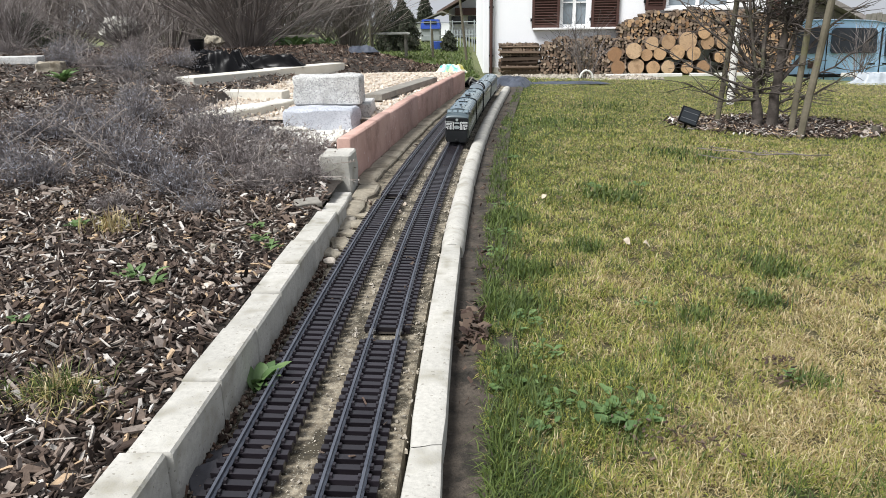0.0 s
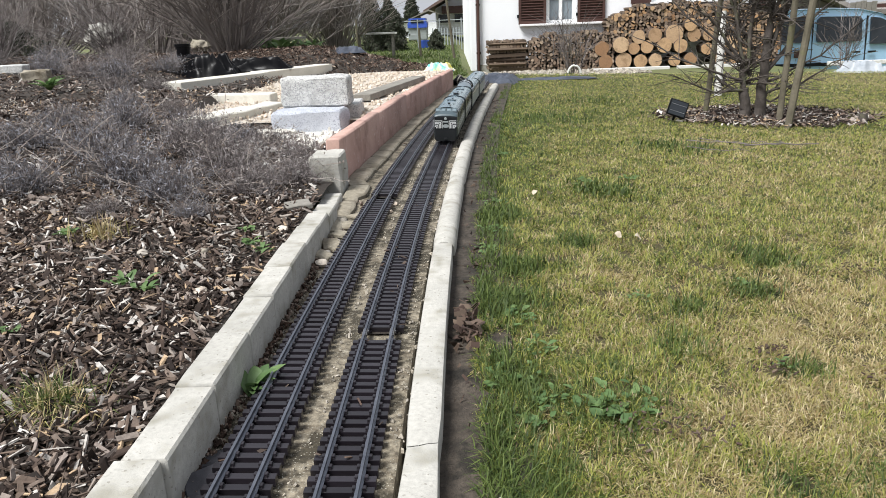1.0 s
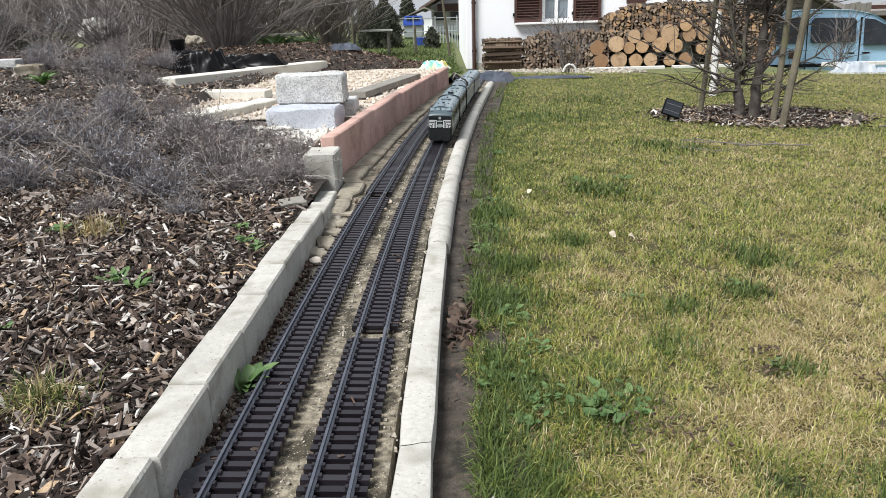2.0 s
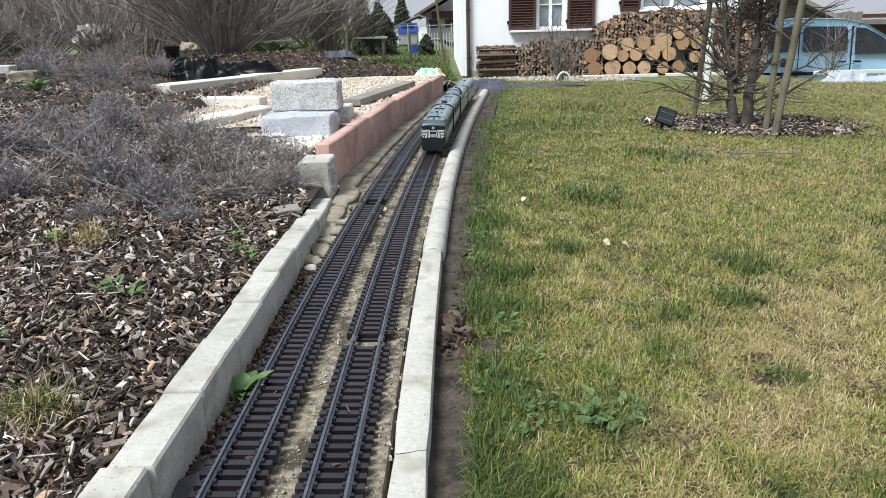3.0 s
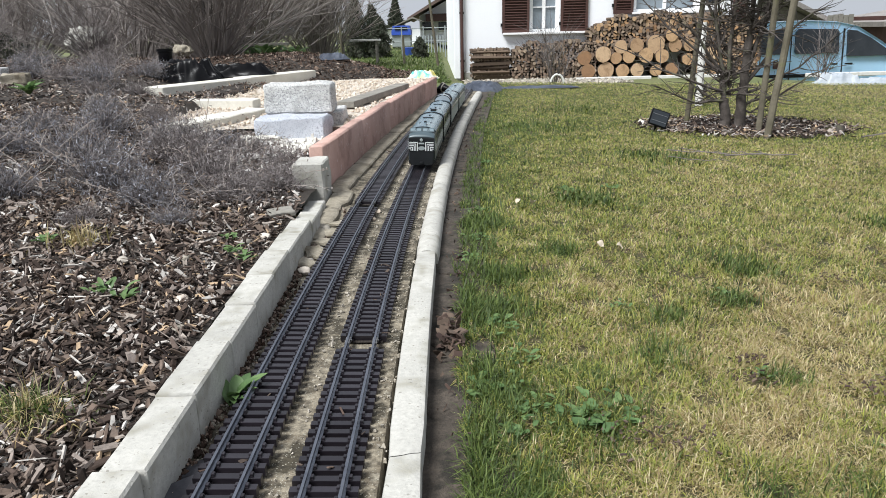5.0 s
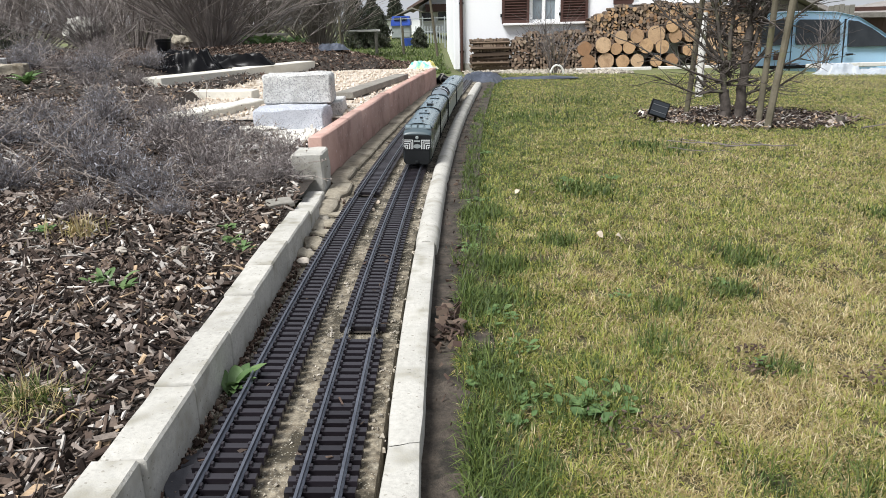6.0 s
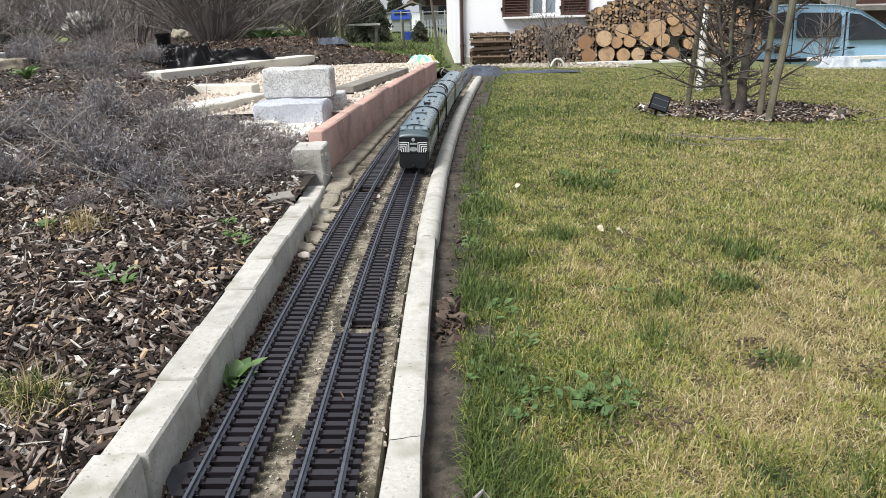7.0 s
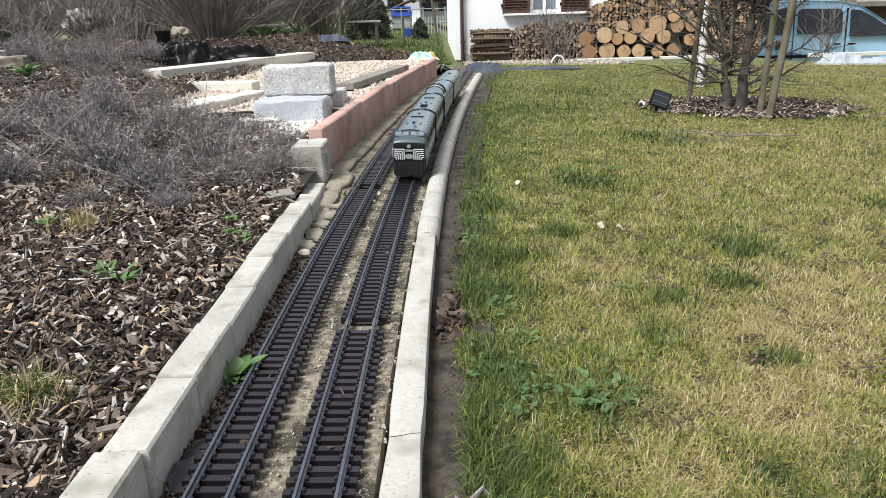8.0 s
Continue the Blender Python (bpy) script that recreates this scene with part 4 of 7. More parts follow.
def shrub_mesh(seed, stems, height, spread, r, sides=3, forks=4, curl=0.12, droop=-0.02, leafy=0, leaf_size=0.008, apart=None):
    """Many thin stems from one root, forking; and small dry leaves along them."""
    rnd = random.Random(seed)
    s, leaves = Shape(), []
    for _ in range(stems):
        a, lean = rnd.uniform(0, 6.283), abs(rnd.gauss(0, 1)) * spread
        base = (0.14 * spread * height * math.cos(a) * rnd.random(), 0.14 * spread * height * math.sin(a) * rnd.random(), 0)
        ln = height * rnd.uniform(0.6, 1.1)
        pts, d = wander(base, (math.cos(a) * lean, math.sin(a) * lean, 1), ln, 6, curl, rnd, droop)
        if apart is not None:
            s = Shape()
            apart.append(s)
        s.tube(pts, np.linspace(r, r * 0.35, 7), sides, cap=False)
        for k in range(forks):
            i = rnd.randint(2, 5)
            q, _ = wander(pts[i], d + np.array([rnd.gauss(0, 0.7), rnd.gauss(0, 0.7), rnd.uniform(0, 0.6)]), ln * rnd.uniform(0.25, 0.5), 3, curl, rnd, droop)
            s.tube(q, np.linspace(r * 0.5, r * 0.22, 4), 3, cap=False)
            leaves += q[1:]
        leaves += pts[2:]
    lv = None
    if leafy:
        src = np.array(leaves)
        pick = src[np.random.RandomState(seed).randint(0, len(src), leafy)]
        pick = pick + np.random.RandomState(seed + 1).normal(0, leaf_size * 0.8, pick.shape)
        pick[:, 2] = np.maximum(pick[:, 2], 0.002)
        rs = np.random.RandomState(seed + 2)
        lv = many_boxes(pick, np.column_stack([rs.uniform(0.6, 1.8, leafy) * leaf_size, rs.uniform(0.15, 0.35, leafy) * leaf_size, np.full(leafy, 0.0006)]), rs.uniform(0, 6.28, (leafy, 3)))
    return s, lv


def stalk_mesh(seed, count, height):
    """Long thin dry stalks that arch out of a bush, with tiny seed heads."""
    rnd = random.Random(seed)
    s = Shape()
    for _ in range(count):
        a, lean = rnd.uniform(0, 6.283), rnd.uniform(0.3, 1.5)
        pts, d = wander((rnd.gauss(0, 0.05), rnd.gauss(0, 0.05), 0.02), (math.cos(a) * lean, math.sin(a) * lean, 1), height * rnd.uniform(0.8, 1.5), 8, 0.13, rnd, -0.05)
        s.tube(pts, np.linspace(0.0015, 0.0009, 9), 4, cap=False)
        for i in (4, 6, 7):
            q, _ = wander(pts[i], d + np.array([rnd.gauss(0, 0.8), rnd.gauss(0, 0.8), 0.3]), rnd.uniform(0.02, 0.06), 2, 0.1, rnd)
            s.tube(q, [0.0010, 0.0009, 0.0008], 3, cap=False)
            s.box((0.005, 0.005, 0.008), tuple(q[-1]), bevel=0)
    return s


def build_lavender():
    rnd = random.Random(11)
    kinds = []
    for k in range(6):
        russet = k >= 4
        s, lv = shrub_mesh(20 + k, 120 if russet else 150, 0.19, 1.25, 0.0015, forks=5, curl=0.30, leafy=1300 if russet else 1900, leaf_size=0.013)
        kinds.append((s.mesh("stem_tangle", TWIG), quick_mesh("withered_foliage", *lv, RUSSET_LEAF if russet else DRY_LEAF), stalk_mesh(70 + k, 6, 0.19).mesh("stalk_growth", PALE_STALK)))
    # x, y, size, and whether it is brown rather than grey
    spots = [(-0.60, 2.00, 0.72, 1), (-0.52, 2.18, 0.70, 1), (-0.80, 1.93, 0.80, 0), (-0.74, 2.28, 0.95, 1), (-1.02, 2.16, 0.95, 0), (-1.28, 2.02, 0.85, 0), (-1.55, 2.22, 0.95, 0), (-0.56, 2.50, 0.72, 1), (-0.93, 2.55, 1.0, 1), (-1.25, 2.5, 1.0, 0),
             (-1.62, 2.65, 1.0, 0), (-1.92, 2.5, 0.85, 0), (-1.10, 2.92, 0.85, 0), (-1.42, 3.05, 0.95, 0), (-1.72, 3.1, 0.75, 0), (-1.33, 3.42, 0.65, 1), (-1.66, 3.62, 0.7, 0), (-2.05, 4.35, 0.85, 1), (-2.2, 4.75, 1.0, 0), (-1.95, 4.75, 0.75, 1),
             (-2.5, 4.95, 0.95, 1), (-2.15, 5.5, 1.0, 0), (-2.4, 5.3, 1.05, 1), (-2.85, 5.2, 1.0, 0), (-2.65, 5.8, 1.1, 1), (-3.2, 5.75, 1.1, 0), (-2.2, 6.0, 1.0, 1), (-3.5, 6.5, 1.2, 0), (-2.9, 6.6, 1.2, 1), (-3.9, 6.2, 1.1, 1), (-0.90, 1.74, 0.45, 1), (-0.67, 1.72, 0.42, 0), (-0.70, 2.68, 0.68, 1), (-0.50, 2.33, 0.62, 1), (-0.86, 2.86, 0.62, 0)]
    for k, (x, y, sc, russet) in enumerate(spots):
        st, lf, dry = kinds[4 + k % 2] if russet else kinds[k % 4]
        t = thing("lavender_bush", (x, y, bed_z(x, y) - 0.012), "dry brown winter perennial bush with tangled bare stems" if russet else "dry grey winter lavender bush with tangled bare stems", "shrub", "lavender bushes", turn=rnd.uniform(0, 360))
        t.scale = (sc, sc, sc * rnd.uniform(0.72, 0.92))
        part("stem_tangle", st, None, t)
        part("withered_foliage", lf, None, t, "withered brown leaves" if russet else "withered grey leaves")
        part("stalk_growth", dry, None, t, "long pale dry stalks")


def build_tree():
    rnd = random.Random(3)
    t = thing("fruit_tree", (1.71, 4.17, -0.055), "bare multi-stemmed fruit tree with grey-brown bark and no leaves", "tree")

    stems = [([(-0.04, 0, 0), (-0.05, 0.0, 0.09), (-0.058, 0.01, 0.17)], 0.033, 0.024, ((-0.095, 0.02, 0.48, -0.24, 0.04, 1.15, 0.0125), (-0.035, 0.0, 0.48, -0.05, 0.0, 1.2, 0.0145), (-0.07, 0.09, 0.40, -0.16, 0.12, 1.1, 0.010))),
             ([(0.026, -0.02, 0), (0.034, -0.02, 0.16), (0.044, -0.01, 0.34), (0.052, 0.0, 0.52)], 0.031, 0.020, ((0.062, 0.0, 0.66, 0.10, 0.02, 1.3, 0.0165), (0.10, 0.02, 0.75, 0.25, 0.05, 1.2, 0.010), (0.0, -0.03, 0.72, -0.06, -0.06, 1.2, 0.010)))]
    for pts, r0, r1, forks in stems:
        fine = [np.array([np.interp(q, range(len(pts)), [p[k] for p in pts]) for k in range(3)]) + np.array((rnd.gauss(0, 0.003), rnd.gauss(0, 0.003), 0)) for q in np.linspace(0, len(pts) - 1, 12)]
        radii = np.linspace(r0, r1, 12) * np.array([1.10, 1.02] + [1.0 + 0.06 * rnd.uniform(-1, 1) for _ in range(10)])
        trunk = part("trunk", Shape().tube(fine, radii, 12), BARK, t, smooth=True)
        for ax, ay, az, bx, by, bz, r in forks:
            a, m, b = fine[-1] - np.array((0, 0, 0.015)), np.array((ax, ay, az)), np.array((bx, by, bz))
            q = [a * (1 - u) ** 2 + 2 * m * u * (1 - u) + b * u * u + np.array((rnd.gauss(0, 0.006), rnd.gauss(0, 0.006), 0)) for u in np.linspace(0, 1, 14)]
            part("limb", Shape().tube(q, np.linspace(r, r * 0.45, 14), 8), BARK, trunk, smooth=True)
            s = Shape()
            for i in range(1, 14):
                for _ in range(3):
                    way = np.array([rnd.gauss(0, 0.9), rnd.gauss(0, 0.7), rnd.uniform(-0.25, 0.7)])
                    z, e = wander(q[i], way, rnd.uniform(0.08, 0.42), 6, 0.16, rnd, 0.02)
                    s.tube(z, np.linspace(0.0048, 0.0016, 7), 5, cap=False)
                    for k in range(1, 6):
                        z2, _ = wander(z[k], e + np.array([rnd.gauss(0, 1.0), rnd.gauss(0, 1.0), 0.3]), rnd.uniform(0.015, 0.09), 3, 0.2, rnd)
                        s.tube(z2, np.linspace(0.0026, 0.0016, 4), 4, cap=False)
            part("twig_growth", s, BARK, trunk)
    # low spreading branches
    s = Shape()
    for a, b, r in (((-0.03, 0, 0.20), (-0.62, 0.05, 0.46), 0.010), ((-0.04, 0, 0.16), (-0.45, -0.1, 0.24), 0.011), ((0.05, 0, 0.14), (0.40, -0.05, 0.30), 0.010), ((-0.03, 0.02, 0.24), (-0.40, 0.0, 0.62), 0.012), ((-0.04, 0.0, 0.3), (-0.55, 0.1, 0.75), 0.010), ((0.05, 0.0, 0.2), (0.55, 0.1, 0.45), 0.009), ((-0.04, 0.0, 0.12), (-0.3, 0.15, 0.36), 0.009), ((0.05, 0.0, 0.3), (0.2, -0.1, 0.95), 0.012), ((0.05, 0, 0.24), (0.50, 0.1, 0.66), 0.012),
                    ((0.04, 0, 0.1), (0.16, -0.12, 0.20), 0.008), ((0.0, 0.02, 0.28), (-0.28, 0.1, 0.85), 0.013), ((0.04, 0.02, 0.30), (0.30, 0.0, 0.9), 0.013)):
        a, b = np.array(a), np.array(b)
        pts = [a + (b - a) * q + np.array((0, 0, 0.06 * math.sin(q * 3.1))) * (1 if r > 0.011 else -0.6) + np.array((rnd.gauss(0, 0.006), 0, rnd.gauss(0, 0.006))) for q in np.linspace(0, 1, 7)]
        s.tube(pts, np.linspace(r, r * 0.3, 7), 6)
        for i in range(1, 7):
            for _ in range(3):
                z, e = wander(pts[i], (b - a) / np.linalg.norm(b - a) + np.array([rnd.gauss(0, 0.7), rnd.gauss(0, 0.7), rnd.gauss(0.15, 0.6)]), rnd.uniform(0.06, 0.26), 4, 0.14, rnd)
                s.tube(z, np.linspace(0.0032, 0.0012, 5), 3, cap=False)
    part("low_growth", s, BARK, t)
    # stakes round it
    for a, b, r in (((1.497, 4.34, -0.06), (1.585, 4.36, 1.25), 0.016), ((1.785, 3.99, -0.07), (1.835, 4.0, 1.35), 0.017), ((1.745, 3.79, -0.07), (1.91, 3.85, 1.35), 0.019)):
        pts = [np.array(a) + (np.array(b) - np.array(a)) * q + np.array((rnd.gauss(0, 0.002), 0, 0)) for q in np.linspace(0, 1, 8)]
        single("tree_stake", Shape().tube(pts, np.linspace(r, r * 0.9, 8), 9), STAKE, "slanting mossy wooden stake beside the fruit tree", "stake", "tree stakes", smooth=True)
    p = thing("white_post", (1.965, 5.45, -0.06), "weathered white-painted post with a knotted wire round its foot", "post")
    part("shaft", Shape().tube([(0, 0, 0), (-0.004, 0, 0.3), (-0.012, 0, 0.60)], [0.056 / 2, 0.027, 0.026], 12), WHITE_POST, p, smooth=True)
    s = Shape()
    for k in range(3):
        s.tube([(0.034 * math.cos(a) + 0.006 * k, 0.034 * math.sin(a), 0.10 + 0.03 * math.sin(a * 2 + k) + 0.015 * k) for a in np.linspace(0, 6.28, 16)], 0.004, 5, cap=False)
    part("wire", s, TRAIN_BLACK, p, "dark wire wound round the foot")


def build_solar():
    t = thing("solar_light", (1.220, 4.02, -0.016), "small black solar garden light tipped over on the grass", "solar light")
    t.rotation_euler = (radians(-14), radians(19), radians(-6))
    t.scale = (0.92, 0.92, 0.92)
    part("case", Shape().box((0.115, 0.022, 0.10), (0, 0, 0.055), bevel=0.006), BLACK, t, smooth=True)
    part("panel", Shape().box((0.10, 0.004, 0.086), (0, -0.0115, 0.055), bevel=0.001), DARK_GLASS, t, "dark glossy solar cells")
    for z in (0.035, 0.075):
        part("cell_line", Shape().box((0.09, 0.001, 0.002), (0, -0.014, z)), STEEL, t)
    part("spike", Shape().tube([(0, 0.01, 0.01), (0, 0.02, -0.015)], [0.012, 0.006], 8), BLACK, t)


build_yard()
build_house()
build_logs()
build_van()
build_tree()
build_lavender()
build_solar()
# ---- train ----
RAIL_TOP = 0.023


def bogie(parent, y, wheels=2):
    s = Shape()
    for side in (-1, 1):
        s.box((0.008, 0.10, 0.014), (side * 0.041, y, 0.016), bevel=0.002)
        for o in (-0.033, 0.033):
            s.box((0.006, 0.018, 0.018), (side * 0.046, y + o, 0.016), bevel=0.002)
    b = part("bogie", s, TRAIN_BLACK, parent, "black bogie side frames")
    for o in (-0.033, 0.033):
        q = Shape()
        for side in (-1, 1):
            q.tube([(side * 0.0205, y + o, 0.0155), (side * 0.0235, y + o, 0.0155), (side * 0.0265, y + o, 0.0155)], [0.0175, 0.0152, 0.0152], 14)
        q.tube([(-0.02, y + o, 0.0155), (0.02, y + o, 0.0155)], 0.003, 6)
        part("wheelset", q, STEEL, b, "steel wheels on an axle")


def section(hw, top, low, y, crown=0.024, lean=0.0):
    """Half-round roofed section of a car body."""
    pts = [(-hw, low), (-hw, top - crown)]
    for a in np.linspace(0.2, math.pi - 0.2, 9):
        pts.append((-hw * math.cos(a) * 0.985, top - crown + crown * math.sin(a)))
    pts += [(hw, top - crown), (hw, low)]
    return [(x, y, z) for x, z in pts]


def roof_only(hw, top, y, crown, thick=0.0):
    pts = []
    for a in np.linspace(0.06, math.pi - 0.06, 13):
        pts.append((-(hw + thick) * math.cos(a), y, top - crown + crown * math.sin(a) + thick))
    return pts


def locomotive(name, cab, label):
    """A round-nosed model diesel; its front looks towards -y from y = 0."""
    t = thing(name, (0, 0, 0), label, "model locomotive")
    hw, low, top, length = 0.0515, 0.030, 0.150, 0.540
    rings = []
    if cab:
        for y, w, h, c in ((0.000, 0.93, 0.118, 0.012), (0.003, 0.975, 0.126, 0.016), (0.012, 0.995, 0.131, 0.018), (0.026, 1.0, 0.134, 0.018), (0.030, 1.0, 0.135, 0.018), (0.046, 1.0, 0.147, 0.020), (0.056, 1.0, 0.149, 0.023)):
            rings.append(section(hw * w, h, low, y, c))
    else:
        rings.append(section(hw * 0.97, top - 0.003, low, 0.0))
        rings.append(section(hw, top, low, 0.004))
    rings += [section(hw, top, low, y) for y in (0.09, 0.2, 0.35, length - 0.004)] + [section(hw * 0.97, top - 0.003, low, length)]
    part("body", Shape().loft(rings), TRAIN_GREY, t, "dark grey painted body shell", smooth=True)
    y0 = 0.060 if cab else 0.01
    part("roof", Shape().loft([roof_only(hw, top, y, 0.024, 0.0016) for y in (y0, 0.2, 0.35, length - 0.008)], cap=False, closed=False), TRAIN_ROOF, t, "blue-grey roof", smooth=True)
    # skirt and pilot
    s = Shape().loft([[(x * w, y, z) for x, y in ((-1, 0.016), (-1, 0.004), (-0.86, -0.003), (0.86, -0.003), (1, 0.004), (1, 0.016))] for z, w in ((0.010, 0.043), (0.018, 0.049), (0.034, 0.0515), (0.064, 0.0515))]) if cab else Shape().box((0.09, 0.01, 0.012), (0, 0.006, 0.026), bevel=0.002)
    part("pilot", s, TRAIN_BLACK, t, "black pilot below the nose")
    part("underframe", Shape().box((0.098, length - 0.03, 0.010), (0, length / 2, 0.028), bevel=0.002).box((0.07, 0.14, 0.018), (0, length / 2, 0.018), bevel=0.004), TRAIN_BLACK, t, "black underframe and tank")
    bogie(t, 0.11)
    bogie(t, length - 0.11)
    # white bands along both sides
    for side in (-1, 1):
        for z in (0.058, 0.068, 0.078):
            part("side_stripe", Shape().box((0.0012, length - 0.06, 0.003), (side * (hw + 0.0006), length / 2 + 0.03, z)), TRAIN_WHITE, t, "thin white side stripe")
        for k in range(5):
            part("porthole" if k % 2 else "side_grille", (Shape().tube([(side * hw, 0.17 + k * 0.07, 0.105), (side * (hw + 0.001), 0.17 + k * 0.07, 0.105)], 0.007, 12) if k % 2 else
                 Shape().box((0.0016, 0.045, 0.022), (side * (hw + 0.0008), 0.17 + k * 0.07, 0.105), bevel=0.0005)), TRAIN_BLACK, t)
        if cab:
            part("side_window", Shape().box((0.0016, 0.026, 0.02), (side * (hw + 0.0006), 0.085, 0.117), bevel=0.0006), DARK_GLASS, t, "dark cab side window")
            part("grab_iron", Shape().tube([(side * (hw + 0.003), 0.115, 0.05), (side * (hw + 0.004), 0.115, 0.12)], 0.0011, 5), STEEL, t, "bright grab rail")
    if cab:
        # windscreen in two panes each side of a post, on the sloping front
        slope = Euler((radians(40), 0, 0)).to_matrix()
        for side in (-1, 1):
            p = part("windscreen", Shape().box((0.046, 0.021, 0.003), (side * 0.0245, 0.0372, 0.1407), slope, bevel=0.0012), TRAIN_HOOD, t, "dark teal windscreen surround")
            for x, w in ((0.0125, 0.017), (0.0345, 0.020)):
                part("pane", Shape().box((w, 0.0125, 0.004), (side * x, 0.0370, 0.1410), slope, bevel=0.0012), CAB_GLASS, p, "hazy windscreen glass")
            part("wiper", Shape().tube([(side * 0.03, 0.032, 0.1395), (side * 0.022, 0.043, 0.1480)], 0.0007, 4), TRAIN_BLACK, p)
            for k in range(5):
                z = 0.0985 - 0.0062 * k
                part("nose_stripe", Shape().box((0.0012, 0.020 - 0.002 * k, 0.0026), (side * 0.0524, 0.010, z)), TRAIN_WHITE, t, "white stripe running round the nose corner")
        part("hood", Shape().loft([[(-hw * w * math.cos(a), y, h - c + c * math.sin(a) ** 0.6) for a in np.linspace(0, math.pi, 15)] for y, w, h, c in ((-0.0035, 0.90, 0.119, 0.004), (-0.002, 0.95, 0.124, 0.009), (0.005, 0.99, 0.1305, 0.015), (0.014, 1.01, 0.1335, 0.018), (0.030, 1.012, 0.1365, 0.020))], cap=False, closed=False), TRAIN_HOOD, t, "rounded dark teal-grey nose hood", smooth=True)
        part("headlight", Shape().tube([(0, 0.008, 0.108), (0, -0.006, 0.108)], [0.0082, 0.0082], 16), TRAIN_BLACK, t, "round headlight housing", smooth=True)
        part("lens", Shape().tube([(0, -0.006, 0.108), (0, -0.0075, 0.108)], [0.0062, 0.005], 14), TRAIN_LIGHT, t, "milky headlight lens")
        # the nose's lightning stripes: nested right angles on both sides of the badge
        for side in (-1, 1):
            for k in range(5):
                o = 0.0062 * k
                x_in, z_top = 0.0155 + o, 0.0985 - o
                s = Shape().box((0.047 - x_in, 0.0012, 0.0026), (side * (x_in + 0.047) / 2, -0.0044, z_top))
                s.box((0.0026, 0.0012, z_top - 0.066), (side * x_in, -0.0044, (z_top + 0.066) / 2))
                part("nose_stripe", s, TRAIN_WHITE, t, "white angular lightning stripe on the nose")
        ring = [(0.0135 * math.cos(a), 0.0078 * math.sin(a)) for a in np.linspace(0, 2 * math.pi, 18)[:-1]]
        part("badge", Shape().loft([[(x, -0.002, 0.076 + z) for x, z in ring], [(x, -0.0052, 0.076 + z) for x, z in ring]]), TRAIN_LIGHT, t, "oval pale badge")
        part("number_board", Shape().box((0.022, 0.002, 0.006), (0, -0.0045, 0.0945), bevel=0.0006), TRAIN_LIGHT, t, "small pale number board")
        part("coupler", Shape().box((0.012, 0.02, 0.009), (0, -0.008, 0.02), bevel=0.002), TRAIN_BLACK, t)
        part("nose_panel", Shape().box((0.098, 0.006, 0.054), (0, -0.001, 0.0885), bevel=0.002), TRAIN_BLACK, t, "black band behind the stripes")
    # roof gear
    for y, w, d, h in (((0.19, 0.010, 0.012, 0.006), (0.34, 0.046, 0.004, 0.004), (0.42, 0.006, 0.02, 0.004)) if cab else ((0.07, 0.024, 0.026, 0.009), (0.20, 0.006, 0.02, 0.004), (0.36, 0.046, 0.004, 0.004))):
        part("roof_fitting", Shape().box((w, d, h), (0, y, top + h / 2 + 0.0005), bevel=0.001), TRAIN_BLACK, t)
    part("horn", Shape().tube([(0.012, 0.10, top + 0.004), (0.012, 0.125, top + 0.004)], [0.004, 0.0015], 8).box((0.002, 0.003, 0.006), (0.012, 0.118, top + 0.001)), STEEL, t, "bright roof horn")
    for side in (-1, 1):
        part("roof_vent", Shape().box((0.006, 0.02, 0.003), (side * 0.022, 0.19, top - 0.001), bevel=0.001), TRAIN_BLACK, t)
    # end frame: the dark arch at the rear
    arch = roof_only(hw, top, length, 0.024, 0.003)
    part("end_arch", Shape().tube([(-hw - 0.002, length, low)] + arch + [(hw + 0.002, length, low)], 0.003, 6), TRAIN_BLACK, t, "black arch round the rear end", smooth=True)
    return t


